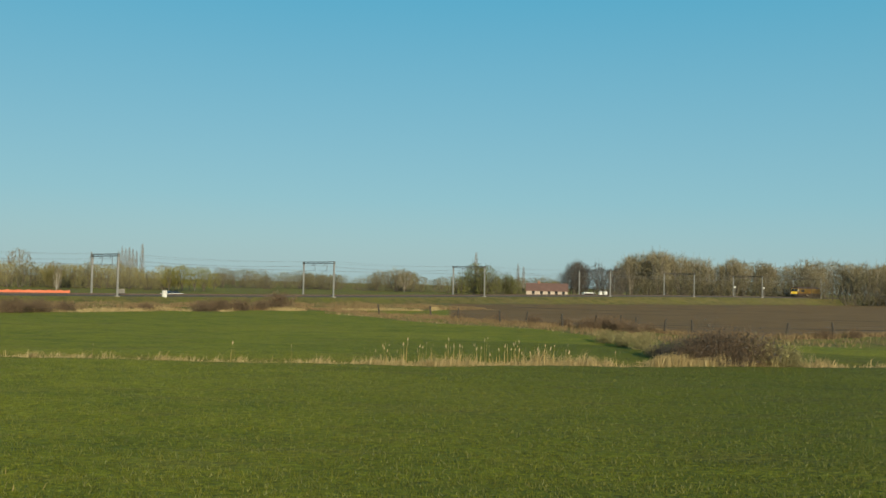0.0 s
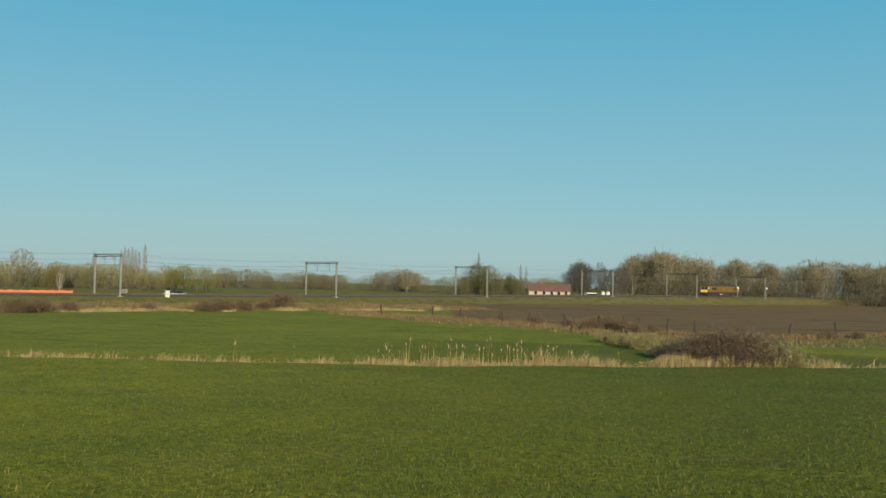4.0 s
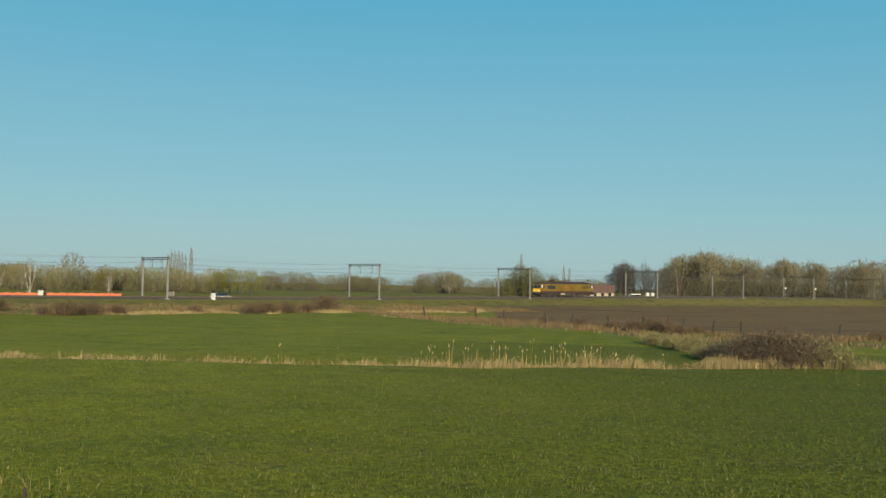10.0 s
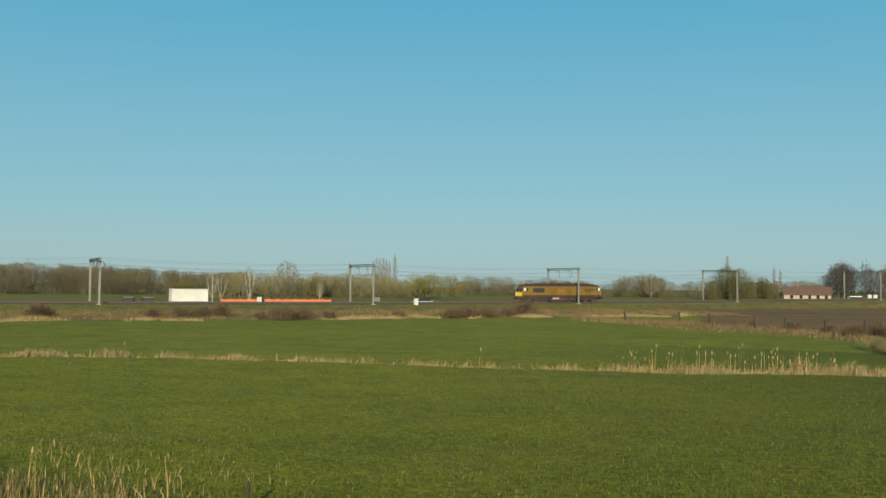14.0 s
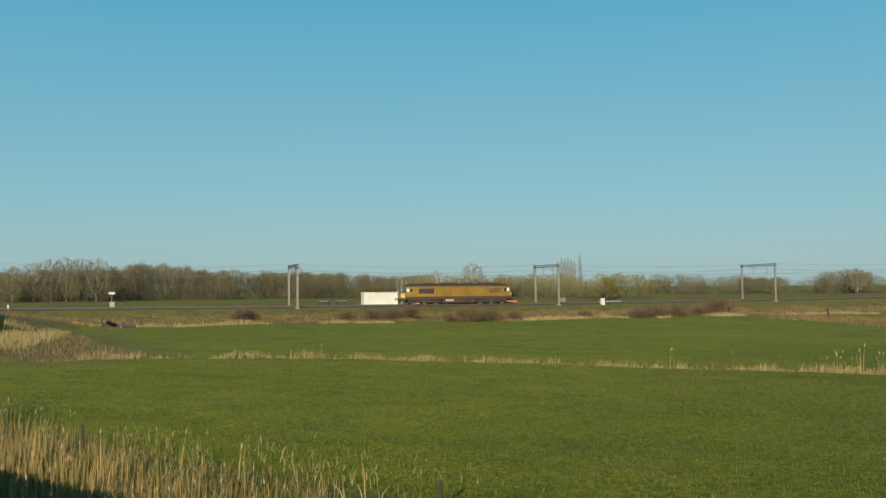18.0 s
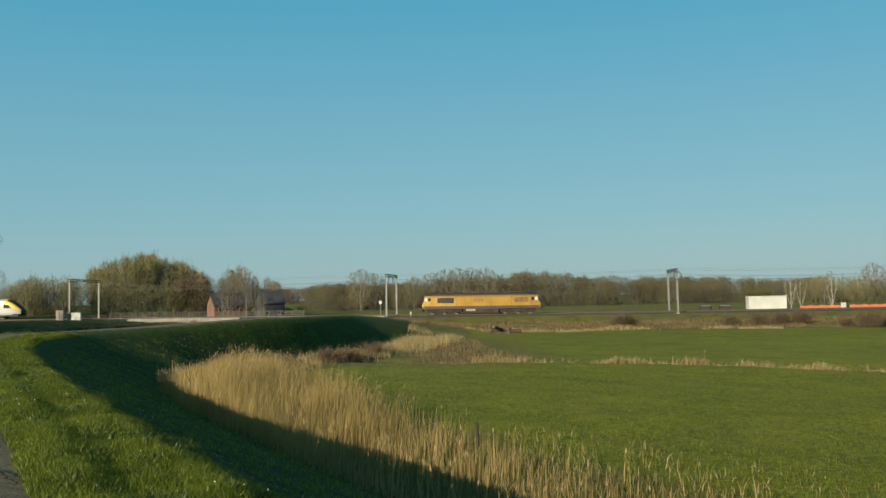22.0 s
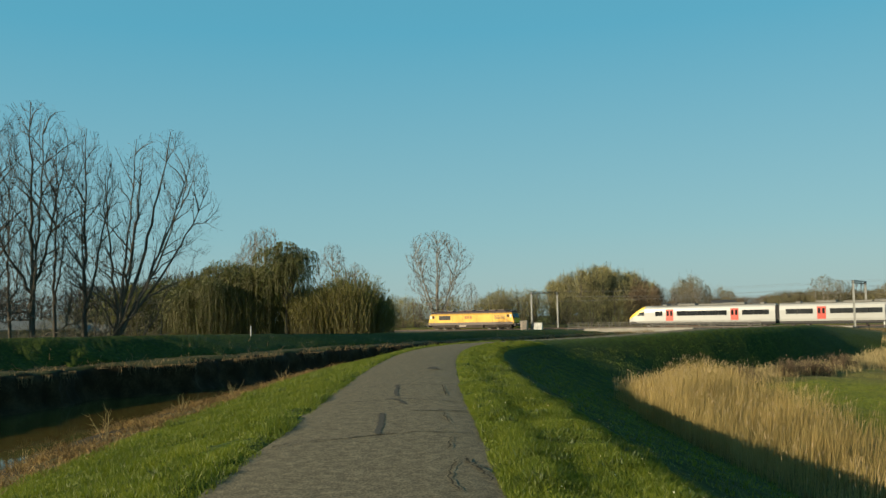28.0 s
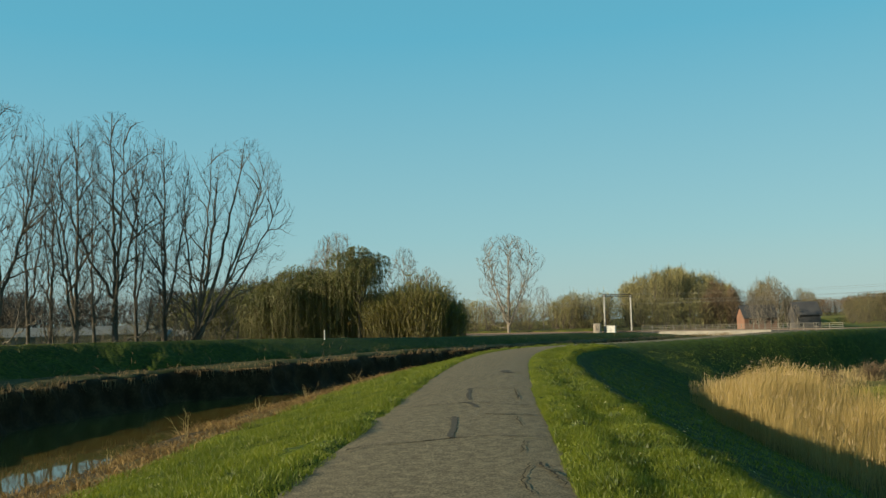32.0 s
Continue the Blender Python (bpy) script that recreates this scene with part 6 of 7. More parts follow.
# ---- trains ----
def prism(bm, section, x0, x1, caps=True):
    """A section of (y, z) points carried from x0 to x1."""
    a = [bm.verts.new((x0, y, z)) for y, z in section]
    b = [bm.verts.new((x1, y, z)) for y, z in section]
    n = len(section)
    for i in range(n):
        bm.faces.new((a[i], a[(i + 1) % n], b[(i + 1) % n], b[i]))
    if caps:
        bm.faces.new(list(reversed(a)))
        bm.faces.new(b)
    bmesh.ops.recalc_face_normals(bm, faces=bm.faces[:])
    return bm


def wheel(parent, x, y, r=0.5):
    bm = bmesh.new()
    tube(bm, (0, -0.07, 0), (0, 0.07, 0), r, r, 20)
    tube(bm, (0, -0.1, 0), (0, 0.1, 0), 0.14, 0.12, 10)
    w = part("wheel", bm, M["steel_dark"], parent)
    w.location = (x, y, r)
    return w


def bogie(parent, x, axles, frame_len):
    bm = bmesh.new()
    for y in (-1.05, 1.05):
        box(bm, -frame_len / 2, frame_len / 2, y - 0.09, y + 0.09, 0.45, 0.95, 0.03)
        for a in axles:
            box(bm, a - 0.22, a + 0.22, y - 0.14, y + 0.14, 0.3, 0.62, 0.03)
            tube(bm, (a - 0.35, y, 0.5), (a - 0.35, y, 0.95), 0.1, n=8)
            tube(bm, (a + 0.35, y, 0.5), (a + 0.35, y, 0.95), 0.1, n=8)
    box(bm, -0.4, 0.4, -1.0, 1.0, 0.5, 0.9)
    b = part("bogie", bm, M["grime"], parent, "dark grimy bogie frame")
    b.location = (x, 0, 0)
    for a in axles:
        for y in (-0.78, 0.78):
            wheel(b, a, y)
    return b


def locomotive():
    t = new("diesel_locomotive")
    side = [(-1.32, 1.12), (-1.34, 1.3), (-1.34, 2.95), (-1.22, 3.22), (1.22, 3.22), (1.34, 2.95), (1.34, 1.3), (1.32, 1.12)]
    bm = bmesh.new()
    prism(bm, side, -8.0, 8.0)
    part("body", bm, M["gold"], t, "golden-yellow body side")
    bm = bmesh.new()
    prism(bm, [(-1.23, 3.21), (-1.1, 3.48), (-0.7, 3.68), (0, 3.74), (0.7, 3.68), (1.1, 3.48), (1.23, 3.21)], -7.95, 7.95)
    for x in (-6.5, -4.6, -2.2, 0.6, 2.4, 5.0):
        box(bm, x - 0.7, x + 0.7, -0.62, 0.62, 3.66, 3.86, 0.04)
    tube(bm, (1.4, 0, 3.7), (1.4, 0, 3.98), 0.22, n=10)
    part("roof", bm, M["maroon"], t, "dark maroon roof with hatches and silencer")
    for sg in (1, -1):
        # cab, with a raked front
        bm = bmesh.new()
        sec = side
        a = [bm.verts.new((sg * 8.0, y, z)) for y, z in sec]
        b = [bm.verts.new((sg * (9.55 - max(0, z - 2.1) * 0.36), y * (0.97 if z > 1.2 else 1.0), z)) for y, z in sec]
        n = len(sec)
        for i in range(n):
            bm.faces.new((a[i], a[(i + 1) % n], b[(i + 1) % n], b[i]))
        bm.faces.new(a)
        bm.faces.new(b)
        bmesh.ops.recalc_face_normals(bm, faces=bm.faces[:])
        cab = part("cab", bm, M["gold"], t, "golden cab end with yellow front")
        bm = bmesh.new()
        prism(bm, [(-1.2, 3.2), (-0.8, 3.5), (0, 3.6), (0.8, 3.5), (1.2, 3.2)], sg * 7.9, sg * 9.12)
        part("cab_roof", bm, M["maroon"], cab)
        bm = bmesh.new()
        box(bm, sg * 9.56 - 0.03, sg * 9.56 + 0.03, -1.22, 1.22, 1.25, 2.05, 0.02)
        part("front_panel", bm, M["yellow"], cab, "bright yellow front panel")
        for y in (-0.58, 0.58):
            bm = bmesh.new()
            g = [(sg * (9.55 - (zz - 2.1) * 0.36) + sg * 0.02, y + yy, zz) for yy, zz in ((-0.48, 2.25), (0.48, 2.25), (0.44, 3.02), (-0.44, 3.02))]
            vs = [bm.verts.new(c) for c in g] + [bm.verts.new((c[0] - sg * 0.06, c[1], c[2])) for c in g]
            bm.faces.new(vs[:4])
            bm.faces.new(list(reversed(vs[4:])))
            for i in range(4):
                bm.faces.new((vs[i], vs[(i + 1) % 4], vs[4 + (i + 1) % 4], vs[4 + i]))
            bmesh.ops.recalc_face_normals(bm, faces=bm.faces[:])
            part("windscreen", bm, M["glass"], cab)
            bm = bmesh.new()
            tube(bm, (sg * 9.56, y * 1.5, 1.5), (sg * 9.66, y * 1.5, 1.5), 0.13, 0.12, 10)
            part("headlight", bm, M["headlight"], cab)
        for y in (-1.345, 1.345):
            for x0 in (8.2, 8.75):
                bm = bmesh.new()
                box(bm, sg * x0 - 0.0 if sg > 0 else -x0 - 0.42, sg * x0 + 0.42 if sg > 0 else -x0, y - 0.02, y + 0.02, 2.3, 2.85)
                part("side_window", bm, M["white"] if y > 0 and x0 > 8.5 else M["glass"], cab, "pale framed cab window")
            bm = bmesh.new()
            tube(bm, (sg * 8.05, y * 1.02, 1.2), (sg * 8.05, y * 1.02, 2.9), 0.025, n=5)
            part("handrail", bm, M["steel"], cab)
        bm = bmesh.new()
        box(bm, sg * 9.75 - 0.2, sg * 9.75 + 0.2, -1.28, 1.28, 0.55, 1.12, 0.04)
        part("buffer_beam", bm, M["black"], t)
        for y in (-0.88, 0.88):
            bm = bmesh.new()
            tube(bm, (sg * 9.95, y, 1.0), (sg * 10.55, y, 1.0), 0.1, n=8)
            tube(bm, (sg * 10.55, y, 1.0), (sg * 10.65, y, 1.0), 0.24, n=12)
            part("buffer", bm, M["steel_dark"], t)
        bogie(t, sg * 6.0, (-2.0, 0, 2.0), 5.0)
    for y in (-1, 1):
        # grille, louvres, doors and mark on each side
        bm = bmesh.new()
        box(bm, 4.4, 7.1, y * 1.35 - 0.02, y * 1.35 + 0.02, 1.95, 2.85)
        g = part("grille", bm, M["black"], t, "black radiator grille")
        for k in range(7):
            bm = bmesh.new()
            box(bm, 4.42, 7.08, y * 1.375 - 0.012, y * 1.375 + 0.012, 2.0 + 0.12 * k, 2.05 + 0.12 * k)
            part("slat", bm, M["black"], g)
        bm = bmesh.new()
        for k in range(5):
            box(bm, -7.7, -5.4, y * 1.352 - 0.012, y * 1.352 + 0.012, 2.05 + 0.16 * k, 2.12 + 0.16 * k)
        part("louvre", bm, M["maroon"], t)
        bm = bmesh.new()
        for x0, x1 in ((-0.4, 0.0), (0.2, 0.6), (0.75, 1.15)):
            box(bm, x0, x1, y * 1.352 - 0.012, y * 1.352 + 0.012, 2.15, 2.7)
        part("side_mark", bm, M["mark"], t, "faded mark on the side")
        for x in (-5.0, -1.6, 1.6, 4.0):
            bars("panel_seam", [(x - 0.015, x + 0.015, y * 1.345 - 0.012, y * 1.345 + 0.012, 1.35, 3.0)], M["maroon"], t)
        bm = bmesh.new()
        box(bm, -9.4, 9.4, y * 1.36 - 0.03, y * 1.36 + 0.03, 0.9, 1.42)
        part("solebar", bm, M["maroon"], t)
    bm = bmesh.new()
    box(bm, -9.5, 9.5, -1.2, 1.2, 0.9, 1.15)
    box(bm, -2.9, 2.9, -1.28, 1.28, 0.25, 1.0, 0.08)
    for x in (-6.0, 6.0):
        box(bm, x - 2.9, x + 2.9, -1.0, 1.0, 0.3, 0.95)
    part("underframe", bm, M["grime"], t, "dark underframe and fuel tank")
    bm = bmesh.new()
    box(bm, 0.9, 2.4, 1.24, 1.32, 0.55, 0.95)
    part("battery_box", bm, M["plaster"], t)
    return tagged(t, "golden-yellow six-axle diesel locomotive with a dark roof", "locomotive")


def car_section(w=1.41):
    return [(-w + 0.05, 0.74), (-w - 0.02, 1.1), (-w, 2.6), (-w + 0.12, 3.3), (-w + 0.4, 3.62), (-0.5, 3.78), (0.5, 3.78), (w - 0.4, 3.62), (w - 0.12, 3.3), (w, 2.6), (w + 0.02, 1.1), (w - 0.05, 0.74)]


def train_car(t, x0, x1, nose=0):
    """One carriage of the railcar between x0 and x1; nose: +1 or -1 for a streamlined end there."""
    car_body0, car_body1 = x0 + (4.2 if nose < 0 else 0.35), x1 - (4.2 if nose > 0 else 0.35)
    bm = bmesh.new()
    prism(bm, [p for p in car_section()], car_body0, car_body1)
    body = part("car_body", bm, M["emu_white"], t, "white carriage body", smooth=False)
    bm = bmesh.new()
    box(bm, car_body0, car_body1, -1.36, 1.36, 0.36, 0.80)
    box(bm, car_body0 + 0.5, car_body1 - 0.5, -1.1, 1.1, 0.2, 0.5)
    part("skirt", bm, M["black"], body, "dark underframe skirt")
    bm = bmesh.new()
    prism(bm, [(-1.08, 3.6), (-0.55, 3.82), (0.55, 3.82), (1.08, 3.6)], car_body0 + 0.1, car_body1 - 0.1)
    n = car_body1 - car_body0
    for u, w, h in ((0.12, 0.4, 0.25), (0.3, 1.6, 0.32), (0.5, 2.2, 0.22), (0.68, 1.9, 0.34), (0.9, 0.35, 0.3)):
        x = car_body0 + n * u
        box(bm, x - w, x + w, -0.8, 0.8, 3.75, 3.8 + h, 0.04)
    part("roof", bm, M["grey_roof"], body, "grey roof with equipment boxes")
    doors = [x0 + (x1 - x0) * u for u in ((0.28, 0.70) if nose == 0 else ((0.295, 0.73) if nose < 0 else (0.27, 0.705)))]
    edges = sorted([car_body0 + 0.7] + [c for d in doors for c in (d - 1.0, d + 1.0)] + [car_body1 - 0.7])
    for y in (-1, 1):
        for d in doors:
            bm = bmesh.new()
            box(bm, d - 0.68, d + 0.68, y * 1.44 - 0.02, y * 1.44 + 0.02, 1.06, 3.12)
            dr = part("door", bm, M["red"], body, "red double door")
            for k in (-0.34, 0.34):
                bm = bmesh.new()
                box(bm, d + k - 0.2, d + k + 0.2, y * 1.465 - 0.012, y * 1.465 + 0.012, 1.95, 2.85)
                part("door_window", bm, M["glass"], dr)
        for a, b in zip(edges[::2], edges[1::2]):
            if b - a < 1.5:
                continue
            bm = bmesh.new()
            box(bm, a + 0.35, b - 0.35, y * 1.43 - 0.02, y * 1.43 + 0.02, 1.95, 2.78)
            part("window_band", bm, M["glass"], body, "dark tinted window band")
            k = a + 0.35 + 1.9
            while k < b - 1.2:
                bm = bmesh.new()
                box(bm, k - 0.03, k + 0.03, y * 1.45 - 0.012, y * 1.45 + 0.012, 1.95, 2.78)
                part("mullion", bm, M["black"], body)
                k += 1.9
    if nose:
        bm = bmesh.new()
        sec = car_section()
        rings = []
        for u, sy, drop in ((0, 1.0, 0.0), (0.24, 0.995, 0.02), (0.36, 0.98, 0.12), (0.5, 0.95, 0.42), (0.64, 0.91, 0.8), (0.78, 0.85, 1.22), (0.91, 0.76, 1.68), (1.0, 0.62, 2.05)):
            x = (x1 - 4.2 + 4.2 * u) if nose > 0 else (x0 + 4.2 - 4.2 * u)
            rings.append([bm.verts.new((x, y * sy, max(0.7, 0.95 + (z - 0.95) * (1 - drop / 2.9)))) for y, z in sec])
        m = len(sec)
        for a, b in zip(rings[:-1], rings[1:]):
            for i in range(m):
                bm.faces.new((a[i], a[(i + 1) % m], b[(i + 1) % m], b[i]))
        bm.faces.new(rings[-1])
        bmesh.ops.recalc_face_normals(bm, faces=bm.faces[:])
        for f in bm.faces:
            c = f.calc_center_median()
            u = (c.x - (x1 - 4.2)) / 4.2 if nose > 0 else ((x0 + 4.2) - c.x) / 4.2
            k = abs(f.normal.y)
            if u > 0.24 and f.normal.z > 0.12:
                f.material_index = 2 if k < 0.3 and u > 0.42 else 1
            elif u > 0.97:
                f.material_index = 2
        nb = part("nose", bm, [M["emu_white"], M["yellow"], M["black"]], t, "streamlined white nose with yellow top and black windscreen", smooth=False)
        xs = (x1 - 4.2) if nose > 0 else (x0 + 4.2)
        for y in (-1, 1):
            bm = bmesh.new()
            v = [bm.verts.new((xs + nose * a, y * w, z)) for a, w, z in ((1.1, 1.445, 2.05), (2.55, 1.36, 2.05), (2.0, 1.345, 2.62), (1.1, 1.42, 2.8))]
            v2 = [bm.verts.new((c.co.x, c.co.y - y * 0.1, c.co.z)) for c in v]
            bm.faces.new(v)
            bm.faces.new(list(reversed(v2)))
            for i in range(4):
                bm.faces.new((v[i], v[(i + 1) % 4], v2[(i + 1) % 4], v2[i]))
            bmesh.ops.recalc_face_normals(bm, faces=bm.faces[:])
            part("cab_window", bm, M["glass"], nb)
            bm = bmesh.new()
            tube(bm, (xs + nose * 3.9, y * 0.8, 1.35), (xs + nose * 4.12, y * 0.72, 1.35), 0.16, 0.12, 9)
            part("headlight", bm, M["headlight"], nb)
        bm = bmesh.new()
        box(bm, min(xs, xs + nose * 3.9), max(xs, xs + nose * 3.9), -1.25, 1.25, 0.5, 1.0, 0.05)
        part("skirt", bm, M["black"], nb)
    for x in (x0 + (3.6 if nose >= 0 else 5.0), x1 - (3.6 if nose <= 0 else 5.0)):
        bogie(t, x, (-1.25, 1.25), 3.6)


def railcar():
    t = new("electric_railcar")
    train_car(t, -27.0, -0.0, -1)
    train_car(t, 0.0, 25.4, 0)
    train_car(t, 25.4, 52.4, 1)
    for x in (0.0, 25.4):
        bm = bmesh.new()
        for k in range(7):
            box(bm, x - 0.38 + 0.11 * k, x - 0.32 + 0.11 * k, -1.2 - 0.05 * (k % 2), 1.2 + 0.05 * (k % 2), 1.0, 3.5)
        box(bm, x - 0.4, x + 0.4, -1.15, 1.15, 1.0, 3.45)
        part("gangway", bm, M["black"], t, "black bellows gangway")
    for x in (-26.9, 52.3):
        bm = bmesh.new()
        box(bm, x - 0.5, x + 0.5, -0.25, 0.25, 0.85, 1.25, 0.05)
        part("coupler", bm, M["black"], t)
    return tagged(t, "white three-car electric railcar with red doors and a yellow nose", "railcar", "two coupled railcars")


loco = locomotive()
unit_a = railcar()
unit_b = copy_thing(unit_a, Matrix())

# ---- things along the railway ----
def cabinet(s, d, w, h, label, mat="white"):
    c = thing("equipment_cabinet", on_track(s, d), label, "cabinet", "trackside cabinets")
    bm = bmesh.new()
    box(bm, -w / 2, w / 2, -0.25, 0.25, -0.5, h - 0.35, 0.02)
    part("case", bm, M[mat], c)
    bm = bmesh.new()
    box(bm, -w / 2 - 0.04, w / 2 + 0.04, -0.3, 0.3, h - 0.35, h - 0.27, 0.015)
    part("lid", bm, M["concrete"], c)
    bm = bmesh.new()
    box(bm, -0.012, 0.012, 0.25, 0.262, -0.35, h - 0.45)
    part("door_seam", bm, M["black"], c)
    return c


cabinet(-78.6, 156.0, 0.7, 1.1, "white trackside cabinet beside the rails")
cabinet(8.1, 170.5, 0.8, 1.1, "pale trackside cabinet beside the rails", "plaster")
cabinet(84.8, 155.0, 1.4, 1.9, "grey trackside cabinet by the portal", "plaster")
cabinet(81.8, 155.0, 1.7, 1.5, "pale trackside cabinet by the portal", "white")
cabinet(-77.0, 170.5, 1.2, 1.0, "grey cabinet behind the track", "shed")
cabinet(-52.6, 170.2, 0.8, 1.1, "white trackside cabinet beside the rails")

cabin = thing("site_cabin", on_track(-40.0, 173.0) @ pose(0, 0, -0.75), "white site cabin beside the railway", "cabin")
bm = bmesh.new()
box(bm, -3.3, 3.3, -1.25, 1.25, 0.15, 2.85, 0.03)
part("wall_shell", bm, M["white"], cabin)
bars("roof", [(-3.36, 3.36, -1.3, 1.3, 2.86, 2.95)], M["white"], cabin)
for x in (-3.26, -1.1, 1.1, 3.26):
    bars("rib", [(x - 0.05, x + 0.05, 1.252, 1.30, 0.15, 2.85)], M["white"], cabin)
bars("skid", [(-3.3, 3.3, -1.2, -1.0, 0, 0.15), (-3.3, 3.3, 1.0, 1.2, 0, 0.15)], M["black"], cabin)

net = thing("barrier_fence", on_track(-56.8, 172.0) @ pose(0, 0, -0.6), "orange plastic safety netting on stakes behind the track", "barrier fence")
for k in range(13):
    x = -11.0 + 1.84 * k
    bm = bmesh.new()
    tube(bm, (x, 0, -0.2), (x, 0, 1.15), 0.025, n=6)
    part("stake", bm, M["steel_dark"], net)
    if k < 12:
        bm = bmesh.new()
        n = 6
        for i in range(n):
            x0, x1 = x + 1.84 * i / n, x + 1.84 * (i + 1) / n
            s0, s1 = 0.12 * math.sin(math.pi * i / n), 0.12 * math.sin(math.pi * (i + 1) / n)
            v = [bm.verts.new(c) for c in ((x0, 0.03, 0.05), (x1, 0.03, 0.05), (x1, 0.03, 1.0 - s1), (x0, 0.03, 1.0 - s0))]
            w = [bm.verts.new((c.co.x, 0.0, c.co.z)) for c in v]
            bm.faces.new(v)
            bm.faces.new(list(reversed(w)))
            bm.faces.new((v[3], v[2], w[2], w[3]))
        part("netting", bm, M["orange"], net)

for s, lab in ((-23.4, "black equipment box on the ground"), (-20.3, "black equipment box with a pale lid")):
    c = thing("equipment_box", on_track((s - 6) * 1.101, 171.0) @ pose(0, 0, -0.4), lab, "equipment box", "boxes beside the track")
    bm = bmesh.new()
    box(bm, -1.0, 1.0, -0.6, 0.6, 0, 0.95, 0.05)
    part("case", bm, M["black"], c)
    bars("lid", [(-0.9, 0.9, -0.5, 0.5, 0.96, 1.08)], M["white"] if s > -20 else M["shed"], c)


def marker(s, d, h, w, hh, label, disc=False):
    c = thing("track_sign", on_track(s, d), label, "sign", "trackside signs")
    bm = bmesh.new()
    tube(bm, (0, 0, -0.8), (0, 0, h), 0.05, n=8)
    part("post", bm, M["steel"], c)
    bm = bmesh.new()
    if disc:
        tube(bm, (0, 0.05, h), (0, 0.09, h), w / 2, w / 2, 20)
    else:
        box(bm, -w / 2, w / 2, 0.05, 0.09, h - hh / 2, h + hh / 2, 0.01)
    part("board", bm, M["white"], c)
    return c


marker(8.2, 170.9, 2.3, 1.05, 0.4, "white rectangular board on a post beside the track")
marker(30.5, 171.5, 2.2, 0.65, 0.65, "round white board on a post behind the track", True)
marker(22.6, 156.5, 0.35, 0.2, 0.5, "small white marker post")
marker(-285.0, 158.0, 3.0, 1.0, 0.55, "white signal board near the crossing")
marker(-305.0, 158.0, 3.0, 1.0, 0.55, "white signal board near the crossing")
# portal C carries a round hoop
hoop = thing("signal_hoop", on_track(-22.1, 156.8), "grey ring mounted on a catenary pole", "signal")
bm = bmesh.new()
for k in range(20):
    a0, a1 = 2 * math.pi * k / 20, 2 * math.pi * (k + 1) / 20
    tube(bm, (0.66 * math.cos(a0), 0.3, 5.9 + 0.66 * math.sin(a0)), (0.66 * math.cos(a1), 0.3, 5.9 + 0.66 * math.sin(a1)), 0.07, n=6)
part("ring", bm, M["steel_dark"], hoop)
bars("bracket", [(-0.06, 0.06, 0.0, 0.3, 5.2, 5.32), (-0.06, 0.06, 0.0, 0.3, 6.5, 6.6)], M["steel_dark"], hoop)

# concrete edge of the river bridge with its railing
bridge = thing("bridge_parapet", on_track(66.0, 151.6), "pale concrete bridge edge with a steel railing", "bridge")
bm = bmesh.new()
box(bm, -15, 4.5, -0.3, 0.3, -2.4, 0.02, 0.04)
part("edge_beam", bm, M["concrete"], bridge)
bm = bmesh.new()
v = [bm.verts.new(c) for c in ((4.5, 0.25, -2.4), (7.6, 0.25, -2.4), (4.5, 0.25, 0.02), (4.5, -0.25, -2.4), (7.6, -0.25, -2.4), (4.5, -0.25, 0.02))]
for f in ((0, 1, 2), (5, 4, 3), (0, 3, 4, 1), (1, 4, 5, 2), (2, 5, 3, 0)):
    bm.faces.new([v[i] for i in f])
part("wing_wall", bm, M["shed"], bridge)
for k in range(18):
    bars("railing_post", [(-26 + 2.0 * k - 0.035, -26 + 2.0 * k + 0.035, -0.035, 0.035, -0.9, 1.05)], M["post_steel"], bridge)
for z in (0.14, 0.42, 0.72, 1.03):
    bars("railing_bar", [(-26, 8, -0.025, 0.025, z - 0.03, z + 0.03)], M["post_steel"], bridge)
duct = thing("cable_duct", on_track(34.0, 156.0), "low pale concrete cable duct beside the track", "cable duct")
for k in range(7):
    bars("duct_lid", [(-7 + 2 * k, -5.06 + 2 * k, -0.35, 0.35, -0.7, 0.0)], M["concrete"], duct)

van = thing("parked_van", polar(-9.0, 330) and pose(*polar(-9.0, 330, 0).xy, ground_z(*polar(-9.0, 330).xy) + 0.1, 0, 0, 20), "white van parked by the farm", "van")
bm = bmesh.new()
prism(bm, [(-0.95, 0.4), (-0.95, 1.6), (-0.8, 2.1), (0.8, 2.1), (0.95, 1.6), (0.95, 0.4)], -2.6, 1.4)
prism(bm, [(-0.95, 0.4), (-0.95, 1.1), (0.95, 1.1), (0.95, 0.4)], 1.4, 2.6)
part("body", bm, M["white"], van)
bars("window", [(-2.62, 1.42, -0.97, -0.9, 1.3, 1.8), (-2.62, 1.42, 0.9, 0.97, 1.3, 1.8)], M["glass"], van)
for x in (-1.7, 1.7):
    for y in (-0.85, 0.85):
        bm = bmesh.new()
        tube(bm, (x, y - 0.1, 0.35), (x, y + 0.1, 0.35), 0.35, n=14)
        part("wheel", bm, M["black"], van)
for k, a in enumerate((-9.65, -9.95)):
    p = polar(a, 300)
    si = thing("white_silo", pose(p.x, p.y, ground_z(p.x, p.y)), "small white upright tank near the farm", "tank", "white tanks")
    bm = bmesh.new()
    tube(bm, (0, 0, 0), (0, 0, 2.6), 0.62, n=16)
    part("shell", bm, M["white"], si)
    bm = bmesh.new()
    tube(bm, (0, 0, 2.6), (0, 0, 2.95), 0.62, 0.2, 16)
    part("cap", bm, M["concrete"], si)

